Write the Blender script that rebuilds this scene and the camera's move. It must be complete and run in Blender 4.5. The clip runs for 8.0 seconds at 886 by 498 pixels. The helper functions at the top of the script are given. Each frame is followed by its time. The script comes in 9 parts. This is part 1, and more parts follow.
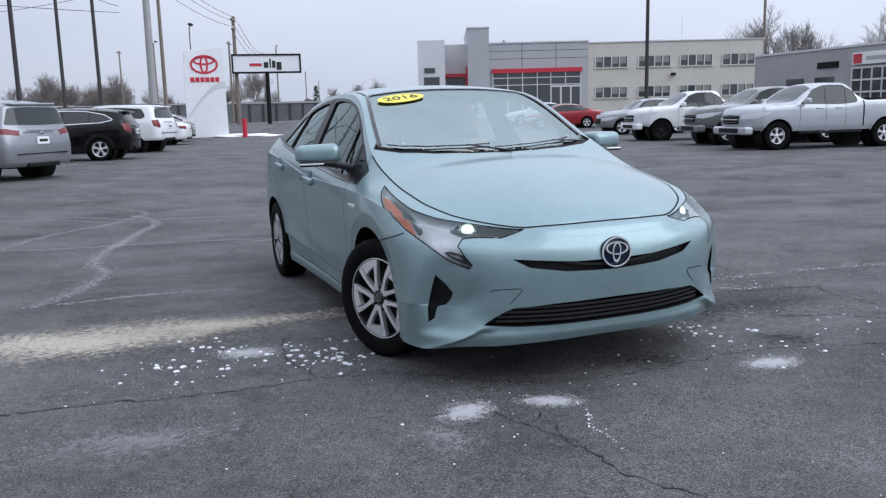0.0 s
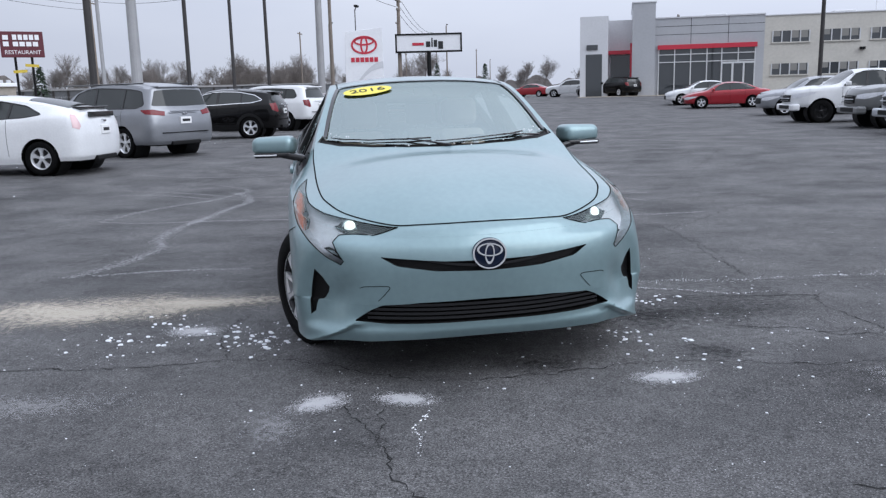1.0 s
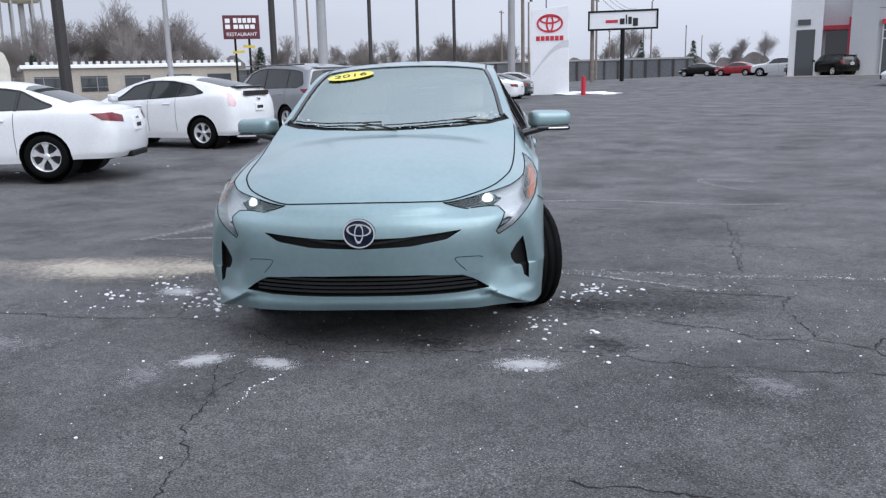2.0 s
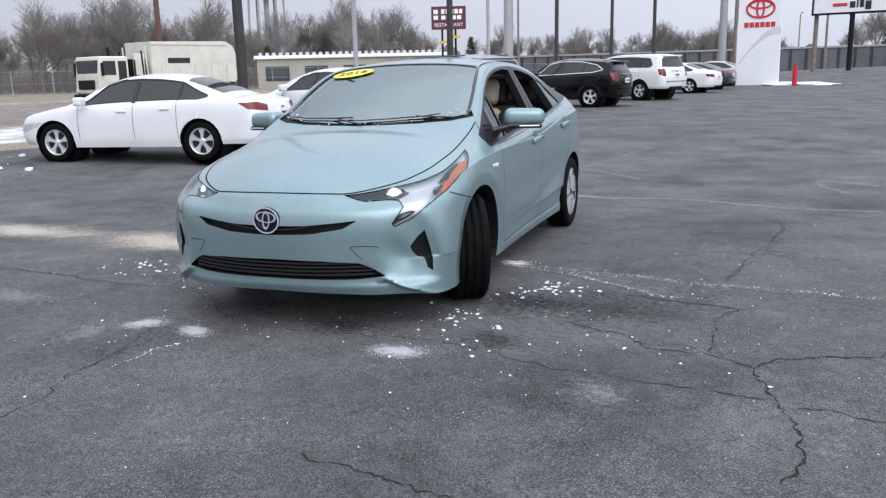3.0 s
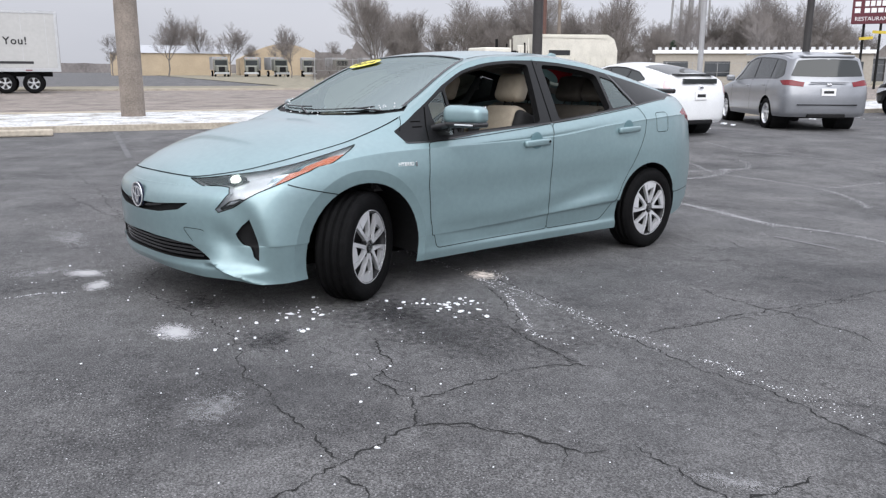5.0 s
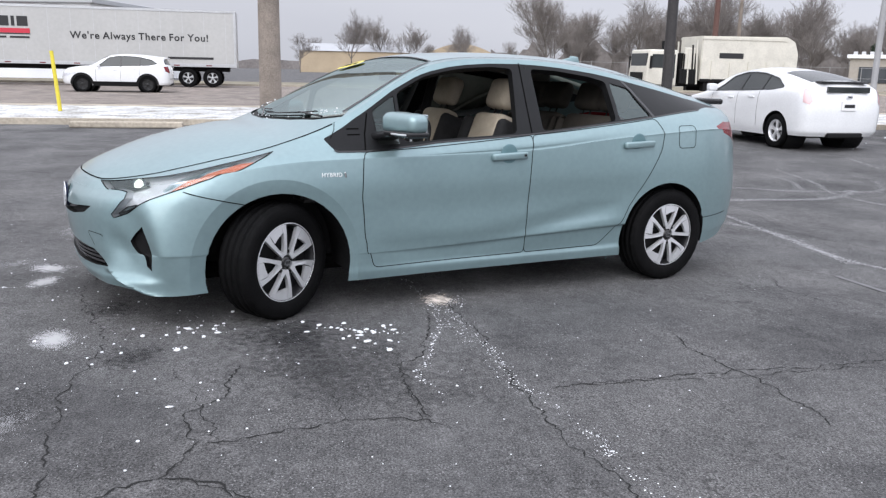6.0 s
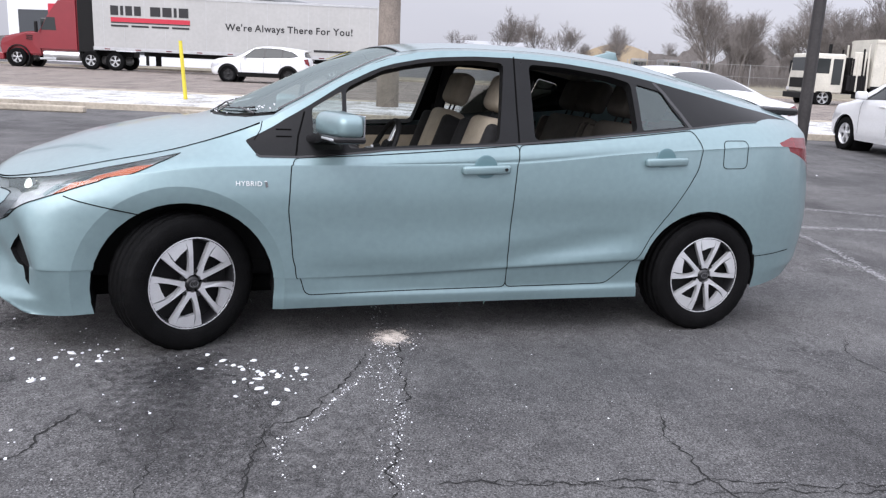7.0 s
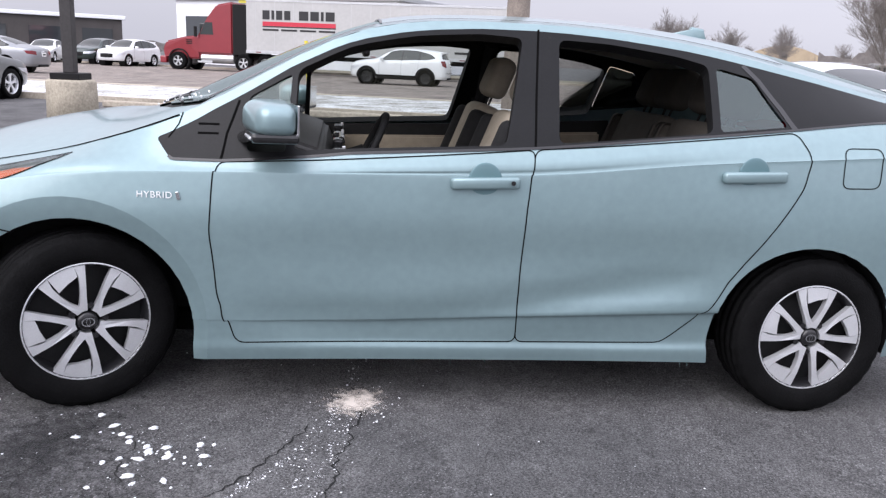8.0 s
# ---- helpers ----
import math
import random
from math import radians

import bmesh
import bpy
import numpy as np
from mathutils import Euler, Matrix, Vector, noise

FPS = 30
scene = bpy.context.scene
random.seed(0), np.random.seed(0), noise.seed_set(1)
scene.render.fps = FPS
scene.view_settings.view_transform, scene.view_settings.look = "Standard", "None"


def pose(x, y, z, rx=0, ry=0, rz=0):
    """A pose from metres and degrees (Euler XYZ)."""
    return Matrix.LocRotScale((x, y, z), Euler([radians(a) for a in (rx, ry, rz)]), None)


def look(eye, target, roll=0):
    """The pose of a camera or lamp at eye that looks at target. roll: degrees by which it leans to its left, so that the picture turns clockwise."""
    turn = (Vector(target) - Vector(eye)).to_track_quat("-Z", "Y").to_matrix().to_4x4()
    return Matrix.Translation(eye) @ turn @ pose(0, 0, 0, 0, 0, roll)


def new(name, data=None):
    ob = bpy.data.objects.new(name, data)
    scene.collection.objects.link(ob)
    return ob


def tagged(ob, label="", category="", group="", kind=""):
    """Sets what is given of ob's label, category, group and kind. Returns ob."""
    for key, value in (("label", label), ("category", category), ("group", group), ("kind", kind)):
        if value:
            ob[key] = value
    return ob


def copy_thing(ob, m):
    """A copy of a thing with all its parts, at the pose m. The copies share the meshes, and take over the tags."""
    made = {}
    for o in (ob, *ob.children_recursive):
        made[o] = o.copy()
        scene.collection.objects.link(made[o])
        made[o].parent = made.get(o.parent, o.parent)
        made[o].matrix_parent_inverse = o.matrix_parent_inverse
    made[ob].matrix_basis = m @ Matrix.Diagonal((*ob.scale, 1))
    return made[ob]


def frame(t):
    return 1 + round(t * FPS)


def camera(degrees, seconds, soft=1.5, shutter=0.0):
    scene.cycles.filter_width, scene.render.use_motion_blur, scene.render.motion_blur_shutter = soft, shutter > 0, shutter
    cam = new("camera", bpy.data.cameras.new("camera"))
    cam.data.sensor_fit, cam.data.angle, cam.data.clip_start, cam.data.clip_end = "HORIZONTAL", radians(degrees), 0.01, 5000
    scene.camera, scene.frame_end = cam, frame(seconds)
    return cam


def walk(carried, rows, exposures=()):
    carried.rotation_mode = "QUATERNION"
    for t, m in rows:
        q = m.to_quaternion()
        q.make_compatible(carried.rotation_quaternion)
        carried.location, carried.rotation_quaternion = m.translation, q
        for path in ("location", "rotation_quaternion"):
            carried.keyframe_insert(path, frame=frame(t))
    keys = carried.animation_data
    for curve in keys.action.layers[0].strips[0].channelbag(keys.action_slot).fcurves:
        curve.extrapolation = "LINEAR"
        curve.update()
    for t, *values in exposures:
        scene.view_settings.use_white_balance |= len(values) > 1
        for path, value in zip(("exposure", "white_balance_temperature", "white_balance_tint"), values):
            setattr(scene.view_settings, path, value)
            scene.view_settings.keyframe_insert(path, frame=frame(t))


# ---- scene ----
cam = camera(57.5, 8.0, soft=1.3)
PATH = [
    (0, (0.799, 0.442, 1.249), (0.680, 2.410, 0.914), -1.43),
    (0.5, (1.403, 0.521, 1.279), (1.091, 2.464, 0.924), -1.64),
    (1, (2.100, 0.626, 1.309), (1.570, 2.517, 0.931), -1.51),
    (1.5, (2.819, 0.831, 1.322), (2.064, 2.640, 0.924), -1.44),
    (1.7, (3.106, 0.899, 1.317), (2.261, 2.666, 0.911), -1.40),
    (2.8, (4.662, 1.605, 1.331), (3.349, 3.051, 0.902), -1.64),
    (3, (4.902, 1.794, 1.340), (3.515, 3.170, 0.910), -1.51),
    (3.5, (5.396, 2.358, 1.313), (3.845, 3.543, 0.877), -0.87),
    (4, (5.826, 2.975, 1.304), (4.138, 3.953, 0.862), -0.43),
    (4.5, (6.067, 3.670, 1.291), (4.272, 4.434, 0.849), -0.01),
    (4.7, (6.133, 3.962, 1.286), (4.304, 4.643, 0.850), 0.21),
    (5.8, (6.012, 5.581, 1.356), (4.071, 5.782, 0.918), 0.64),
    (6, (5.889, 5.811, 1.331), (3.942, 5.946, 0.894), 1.23),
    (6.5, (5.527, 6.352, 1.348), (3.576, 6.310, 0.910), 2.07),
    (7, (5.035, 6.780, 1.333), (3.100, 6.556, 0.881), 2.61),
    (7.5, (4.463, 7.082, 1.333), (2.564, 6.680, 0.849), 2.78),
    (8, (3.880, 7.223, 1.250), (2.020, 6.647, 0.792), 2.43),
]
# the clip's camera opens up and warms its white balance on the way
walk(cam, [(t, look(eye, target, roll)) for t, eye, target, roll in PATH],
     [(0.0, -0.32, 5800, 10), (1.5, -0.24, 5900, 10), (3.5, -0.04, 6150, 10), (4.5, 0.06, 6320, 10), (6.5, 0.12, 6260, 12), (8.0, 0.27, 6260, 16)])

# ---- light: flat overcast winter day ----
world = bpy.data.worlds.new("overcast")
scene.world = world
world.use_nodes = True
wn, wl = world.node_tree.nodes, world.node_tree.links
wn.clear()
w_out = wn.new("ShaderNodeOutputWorld")
w_bg = wn.new("ShaderNodeBackground")
w_sky = wn.new("ShaderNodeTexSky")
w_sky.sky_type = "NISHITA"
w_sky.sun_disc = False
w_sky.sun_elevation, w_sky.sun_rotation = radians(38), radians(200)
w_sky.dust_density = 6.0
w_mix = wn.new("ShaderNodeMix")
w_mix.data_type = "RGBA"
w_mix.inputs[0].default_value = 0.97
w_co = wn.new("ShaderNodeTexCoord")
w_map = wn.new("ShaderNodeMapping")
w_map.inputs["Scale"].default_value = (1.0, 1.0, 3.5)
w_noise = wn.new("ShaderNodeTexNoise")
w_noise.inputs["Scale"].default_value = 2.2
w_noise.inputs["Detail"].default_value = 5.0
w_ramp = wn.new("ShaderNodeValToRGB")
w_ramp.color_ramp.elements[0].position, w_ramp.color_ramp.elements[1].position = 0.3, 0.72
w_ramp.color_ramp.elements[0].color = (6.3, 6.4, 7.0, 1)
w_ramp.color_ramp.elements[1].color = (7.2, 7.25, 7.7, 1)
wl.new(w_co.outputs["Generated"], w_map.inputs["Vector"])
wl.new(w_map.outputs["Vector"], w_noise.inputs["Vector"])
wl.new(w_noise.outputs["Fac"], w_ramp.inputs["Fac"])
wl.new(w_sky.outputs["Color"], w_mix.inputs[6])
wl.new(w_ramp.outputs["Color"], w_mix.inputs[7])
# an overcast sky is about three times brighter overhead than at the horizon
w_sep, w_rng, w_mul = wn.new("ShaderNodeSeparateXYZ"), wn.new("ShaderNodeMapRange"), wn.new("ShaderNodeVectorMath")
w_rng.inputs["From Min"].default_value, w_rng.inputs["From Max"].default_value = 0.0, 1.0
w_rng.inputs["To Min"].default_value, w_rng.inputs["To Max"].default_value = 1.0, 2.55
w_mul.operation = "SCALE"
wl.new(w_co.outputs["Generated"], w_sep.inputs[0])
wl.new(w_sep.outputs["Z"], w_rng.inputs["Value"])
wl.new(w_mix.outputs[2], w_mul.inputs[0])
wl.new(w_rng.outputs["Result"], w_mul.inputs["Scale"])
# the cloud is brighter on the sun's side and duller opposite it
w_dot, w_side, w_mul2 = wn.new("ShaderNodeVectorMath"), wn.new("ShaderNodeMapRange"), wn.new("ShaderNodeVectorMath")
w_dot.operation = "DOT_PRODUCT"
w_dot.inputs[1].default_value = (0.72, 0.60, 0.0)
w_side.inputs["From Min"].default_value, w_side.inputs["From Max"].default_value = -1.0, 1.0
w_side.inputs["To Min"].default_value, w_side.inputs["To Max"].default_value = 0.76, 1.34
w_mul2.operation = "SCALE"
wl.new(w_co.outputs["Generated"], w_dot.inputs[0])
wl.new(w_dot.outputs["Value"], w_side.inputs["Value"])
wl.new(w_mul.outputs[0], w_mul2.inputs[0])
wl.new(w_side.outputs["Result"], w_mul2.inputs["Scale"])
wl.new(w_mul2.outputs[0], w_bg.inputs["Color"])
w_bg.inputs["Strength"].default_value = 0.1
wl.new(w_bg.outputs["Background"], w_out.inputs["Surface"])

sun_data = bpy.data.lights.new("sun", "SUN")
sun_data.energy, sun_data.angle, sun_data.color = 2.1, radians(60), (1.0, 0.97, 0.93)
sun = new("sun", sun_data)
sun.matrix_world = look((30, -6, 26), (0, 4, 0))

# ---- materials ----
MATS = {}


def mat(name, base=(0.5, 0.5, 0.5), rough=0.5, metal=0.0, coat=0.0, vary=0.0, scale=8.0, bump=0.0, bump_scale=40.0, glow=None, second=None, trans=0.0, ior=1.45, alpha=1.0, coat_rough=0.05, spec=0.5):
    """A procedural material: base colour with two scales of variation, and fine relief."""
    if name in MATS:
        return MATS[name]
    m = bpy.data.materials.new(name)
    m.use_nodes = True
    n, l = m.node_tree.nodes, m.node_tree.links
    p = n["Principled BSDF"]
    p.inputs["Base Color"].default_value = (*base, 1)
    p.inputs["Roughness"].default_value = rough
    p.inputs["Metallic"].default_value = metal
    p.inputs["Coat Weight"].default_value = coat
    p.inputs["Coat Roughness"].default_value = coat_rough
    p.inputs["Transmission Weight"].default_value = trans
    p.inputs["IOR"].default_value = ior
    p.inputs["Alpha"].default_value = alpha
    p.inputs["Specular IOR Level"].default_value = spec
    if glow:
        p.inputs["Emission Color"].default_value = (*glow[:3], 1)
        p.inputs["Emission Strength"].default_value = glow[3]
    if vary or bump:
        co = n.new("ShaderNodeTexCoord")
        if vary:
            t1, t2 = n.new("ShaderNodeTexNoise"), n.new("ShaderNodeTexNoise")
            t1.inputs["Scale"].default_value, t2.inputs["Scale"].default_value = scale, scale * 11
            t1.inputs["Detail"].default_value = t2.inputs["Detail"].default_value = 4
            add = n.new("ShaderNodeMath")
            add.operation = "ADD"
            l.new(co.outputs["Object"], t1.inputs["Vector"]), l.new(co.outputs["Object"], t2.inputs["Vector"])
            l.new(t1.outputs["Fac"], add.inputs[0]), l.new(t2.outputs["Fac"], add.inputs[1])
            ramp = n.new("ShaderNodeValToRGB")
            lo = [c * (1 - vary) for c in base]
            hi = second or [min(1, c * (1 + vary)) for c in base]
            half = n.new("ShaderNodeMath")
            half.operation = "MULTIPLY"
            half.inputs[1].default_value = 0.5
            l.new(add.outputs[0], half.inputs[0])
            ramp.color_ramp.elements[0].position, ramp.color_ramp.elements[1].position = 0.36, 0.64
            ramp.color_ramp.elements[0].color, ramp.color_ramp.elements[1].color = (*lo, 1), (*hi, 1)
            l.new(half.outputs[0], ramp.inputs["Fac"])
            l.new(ramp.outputs["Color"], p.inputs["Base Color"])
        if bump:
            t3, b = n.new("ShaderNodeTexNoise"), n.new("ShaderNodeBump")
            t3.inputs["Scale"].default_value, t3.inputs["Detail"].default_value = bump_scale, 3
            b.inputs["Strength"].default_value, b.inputs["Distance"].default_value = bump, 0.02
            l.new(co.outputs["Object"], t3.inputs["Vector"])
            l.new(t3.outputs["Fac"], b.inputs["Height"])
            l.new(b.outputs["Normal"], p.inputs["Normal"])
    MATS[name] = m
    return m


def paint_mat(name, base, metal=0.4, rough=0.35, dirt=0.05):
    """Clear-coated car paint with metal flake and a thin film of road dust."""
    m = mat(name, base, rough, metal, coat=0.8, vary=dirt, scale=3.0, coat_rough=0.12)
    return m


def glass_mat(name, tint=(0.8, 0.85, 0.85), through_share=0.7, ior=2.25):
    """Thin pane: mostly clear, with a mirror share that grows at a slant."""
    if name in MATS:
        return MATS[name]
    m = bpy.data.materials.new(name)
    m.use_nodes = True
    n, l = m.node_tree.nodes, m.node_tree.links
    n.clear()
    out, mix, tr, gl, fr = [n.new(k) for k in ("ShaderNodeOutputMaterial", "ShaderNodeMixShader", "ShaderNodeBsdfTransparent", "ShaderNodeBsdfGlossy", "ShaderNodeFresnel")]
    tr.inputs["Color"].default_value = (*[c * through_share for c in tint], 1)
    gl.inputs["Roughness"].default_value = 0.02
    gl.inputs["Color"].default_value = (0.84, 0.97, 0.96, 1)
    fr.inputs["IOR"].default_value = ior
    l.new(fr.outputs["Fac"], mix.inputs["Fac"])
    l.new(tr.outputs["BSDF"], mix.inputs[1]), l.new(gl.outputs["BSDF"], mix.inputs[2])
    l.new(mix.outputs["Shader"], out.inputs["Surface"])
    MATS[name] = m
    return m


M_PAINT = paint_mat("sea_glass_paint", (0.226, 0.321, 0.337), 0.52, 0.41)
M_BLACK = mat("gloss_black_plastic", (0.012, 0.012, 0.013), 0.25, coat=0.3)
M_MATT = mat("matt_black_plastic", (0.007, 0.007, 0.0075), 0.6, spec=0.25, vary=0.3, scale=30, bump=0.15, bump_scale=300)
M_PILLAR = mat("dark_grey_pillar_film", (0.008, 0.0083, 0.009), 0.3, vary=0.15, scale=9, spec=0.22)
M_SEAM = mat("seam_shadow_gap", (0.004, 0.004, 0.004), 0.9, spec=0.05)
M_RUBBER = mat("tyre_rubber", (0.0045, 0.0045, 0.0048), 0.7, vary=0.35, scale=12, bump=0.25, bump_scale=160, spec=0.10)
M_CHROME = mat("chrome", (0.75, 0.76, 0.78), 0.1, 1.0)
M_SILVER = mat("wheel_silver_paint", (0.74, 0.75, 0.77), 0.32, 0.6, coat=0.4, vary=0.06, scale=20)
M_GLOSSGREY = mat("dark_grey_wheel_paint", (0.020, 0.020, 0.022), 0.35, 0.3, vary=0.2, scale=20)
M_GLASS = glass_mat("windscreen_glass", (0.74, 0.86, 0.85), 0.62, 4.0)
M_TINT = glass_mat("tinted_glass", (0.46, 0.50, 0.46), 0.75, 1.85)
M_VENT = glass_mat("side_pane_glass", (0.75, 0.8, 0.78), 0.85, 1.6)
M_DARKGLASS = mat("dark_car_glass", (0.030, 0.034, 0.034), 0.05, spec=0.5, ior=1.5)
M_LENS = glass_mat("lamp_lens", (0.95, 0.97, 0.98), 0.97, 1.6)
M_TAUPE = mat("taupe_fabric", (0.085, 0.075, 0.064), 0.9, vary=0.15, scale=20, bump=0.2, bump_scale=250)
M_BADGE = mat("bright_badge_silver", (0.72, 0.73, 0.75), 0.25, 0.55)
M_BEIGE = mat("beige_fabric", (0.38, 0.33, 0.26), 0.85, vary=0.12, scale=20, bump=0.2, bump_scale=250)
M_DKFAB = mat("dark_fabric", (0.014, 0.014, 0.015), 0.9, vary=0.25, scale=25, bump=0.2, bump_scale=250)
M_RED = mat("red_lens", (0.15, 0.005, 0.010), 0.25, coat=0.1, vary=0.2, scale=25)
M_AMBER = mat("amber_reflector", (0.50, 0.13, 0.05), 0.2, coat=1.0, vary=0.2, scale=60)
M_LAMPGREY = mat("lamp_housing", (0.62, 0.63, 0.66), 0.3, 0.6, vary=0.2, scale=30)
M_LAMPWHITE = mat("pale_lamp_reflector", (0.64, 0.64, 0.66), 0.32, 0.25, vary=0.12, scale=38)
M_BULB = mat("lit_headlamp", (0.9, 0.9, 0.85), 0.2, glow=(0.93, 1.0, 0.82, 1.0))
M_YELLOW = mat("yellow_sticker", (0.74, 0.64, 0.09), 0.5, vary=0.06, scale=20)
M_SNOW = mat("snow", (0.83, 0.85, 0.88), 0.8, vary=0.08, scale=20, bump=0.6, bump_scale=60)
M_INK = mat("dark_ink", (0.02, 0.02, 0.022), 0.5)
M_WHITEPLASTIC = mat("white_plastic", (0.8, 0.8, 0.8), 0.4)


def part(name, bm, material, parent=None, label="", smooth=False):
    """Links a bmesh as one mesh object under a thing or part."""
    me = bpy.data.meshes.new(name)
    bm.to_mesh(me)
    bm.free()
    if material:
        for m in material if isinstance(material, (list, tuple)) else (material,):
            me.materials.append(m)
    if smooth:
        me.polygons.foreach_set("use_smooth", [True] * len(me.polygons))
    ob = new(name, me)
    if parent:
        ob.parent = parent
    if label:
        tagged(ob, label)
    return ob


def thing(name, m, label, category, group="", kind=""):
    ob = new(name)
    ob.empty_display_size = 0.2
    ob.matrix_world = m
    return tagged(ob, label, category, group, kind)


def raw_mesh(name, verts, faces, material, parent=None, label="", smooth=False, normals=None):
    me = bpy.data.meshes.new(name)
    me.from_pydata([tuple(map(float, v)) for v in verts], [], faces)
    for m in material if isinstance(material, (list, tuple)) else (material,):
        me.materials.append(m)
    if smooth:
        me.polygons.foreach_set("use_smooth", [True] * len(me.polygons))
    if normals is not None:
        me.normals_split_custom_set_from_vertices([tuple(map(float, v)) for v in normals])
    me.update()
    ob = new(name, me)
    if parent:
        ob.parent = parent
    if label:
        tagged(ob, label)
    return ob


def box(bm, x0, y0, z0, x1, y1, z1, bevel=0.0, seg=2, m=None):
    """A box between two corners, its edges bevelled."""
    r = bmesh.ops.create_cube(bm, size=1.0)
    vs = r["verts"]
    bmesh.ops.scale(bm, vec=(abs(x1 - x0), abs(y1 - y0), abs(z1 - z0)), verts=vs)
    bmesh.ops.translate(bm, vec=((x0 + x1) / 2, (y0 + y1) / 2, (z0 + z1) / 2), verts=vs)
    if bevel:
        es = list({e for v in vs for e in v.link_edges})
        r2 = bmesh.ops.bevel(bm, geom=es, offset=bevel, segments=seg, affect="EDGES", profile=0.5)
        vs = list({v for f in r2["faces"] for v in f.verts} | {v for v in vs if v.is_valid})
    if m is not None:
        bmesh.ops.transform(bm, matrix=m, verts=vs)
    return vs


def boxed(*a, **k):
    bm = bmesh.new()
    box(bm, *a, **k)
    return bm


def tube(bm, a, b, r0, r1=None, seg=10, caps=True):
    """A tapered round bar from a to b."""
    a, b = Vector(a), Vector(b)
    d = b - a
    m = Matrix.Translation((a + b) / 2) @ d.to_track_quat("Z", "Y").to_matrix().to_4x4()
    return bmesh.ops.create_cone(bm, cap_ends=caps, segments=seg, radius1=r0, radius2=r0 if r1 is None else r1, depth=d.length, matrix=m)["verts"]


def tubed(*a, **k):
    bm = bmesh.new()
    tube(bm, *a, **k)
    return bm


def lathe(profile, seg=48, axis="Y"):
    """Turns (radius, along) pairs about an axis."""
    bm = bmesh.new()
    rings = []
    for r, h in profile:
        ring = []
        for i in range(seg):
            a = 2 * math.pi * i / seg
            p = (r * math.cos(a), h, r * math.sin(a)) if axis == "Y" else (r * math.cos(a), r * math.sin(a), h)
            ring.append(bm.verts.new(p))
        rings.append(ring)
    for r0, r1 in zip(rings, rings[1:]):
        for i in range(seg):
            bm.faces.new((r0[i], r0[(i + 1) % seg], r1[(i + 1) % seg], r1[i]))
    bmesh.ops.recalc_face_normals(bm, faces=bm.faces)
    return bm


def prism(points, lo, hi, plane="XZ"):
    """A flat outline given depth along the third axis."""
    bm = bmesh.new()
    def at(p, d):
        return {"XZ": (p[0], d, p[1]), "XY": (p[0], p[1], d), "YZ": (d, p[0], p[1])}[plane]
    a = [bm.verts.new(at(p, lo)) for p in points]
    b = [bm.verts.new(at(p, hi)) for p in points]
    bm.faces.new(a), bm.faces.new(b[::-1])
    for i in range(len(a)):
        j = (i + 1) % len(a)
        bm.faces.new((a[i], b[i], b[j], a[j]))
    bmesh.ops.recalc_face_normals(bm, faces=bm.faces)
    return bm


def lettering(name, text, size, material, parent, m, depth=0.004, align="CENTER", label="", spread=1.0, bold=0.0):
    cu = bpy.data.curves.new(name, "FONT")
    cu.body, cu.size, cu.extrude, cu.align_x, cu.align_y = text, size, depth, align, "CENTER"
    cu.space_character, cu.offset = spread, bold
    ob0 = bpy.data.objects.new(name, cu)
    scene.collection.objects.link(ob0)
    me = bpy.data.meshes.new_from_object(ob0.evaluated_get(bpy.context.evaluated_depsgraph_get()))
    bpy.data.objects.remove(ob0)
    bpy.data.curves.remove(cu)
    me.materials.clear()
    me.materials.append(material)
    ob = new(name, me)
    if parent:
        ob.parent = parent
    ob.matrix_basis = m
    if label:
        tagged(ob, label)
    return ob


# ---- the lie of the paving ----
def smooth(k):
    k = max(0.0, min(1.0, k))
    return k * k * (3 - 2 * k)


def ground_z(x, y):
    """Height of the paving: a slight fall across the middle of the car park, a rise to the showroom."""
    near = (0.0163 * (x - 1.2) - 0.0180 * (y - 5.0)) * smooth(1 - (math.hypot(x - 1.8, y - 5.2) - 6.5) / 8.0)
    return near + 0.68 * smooth((y - 44.0) / 27.0) * smooth((x + 30.0) / 8.0)


def laid(x, y, z, turn=0.0):
    """A pose flat on the paving, z above it."""
    e = 0.3
    up = Vector((ground_z(x - e, y) - ground_z(x + e, y), ground_z(x, y - e) - ground_z(x, y + e), 2 * e)).normalized()
    return Matrix.Translation((x, y, ground_z(x, y) + z)) @ Vector((0, 0, 1)).rotation_difference(up).to_matrix().to_4x4() @ pose(0, 0, 0, 0, 0, turn)


# ---- car bodies: a smooth skin over feature lines, cut into panels in its own flat coordinates ----
def spline(pts, t, mirror=False):
    """Catmull-Rom through pts (n x 3) at parameters t; mirror: both ends lie on the plane y = 0."""
    P = np.asarray(pts, float)
    flip = np.array([1, -1, 1])
    if mirror:
        ext = np.vstack([P[1] * flip, P, P[-2] * flip])
    else:
        ext = np.vstack([2 * P[0] - P[1], P, 2 * P[-1] - P[-2]])
    t = np.clip(np.asarray(t, float), 0, len(P) - 1 - 1e-9)
    i = t.astype(int)
    f = (t - i)[:, None]
    a, b, c, d = ext[i], ext[i + 1], ext[i + 2], ext[i + 3]
    return 0.5 * (2 * b + (c - a) * f + (2 * a - 5 * b + 4 * c - d) * f ** 2 + (3 * b - 3 * c + d - a) * f ** 3)


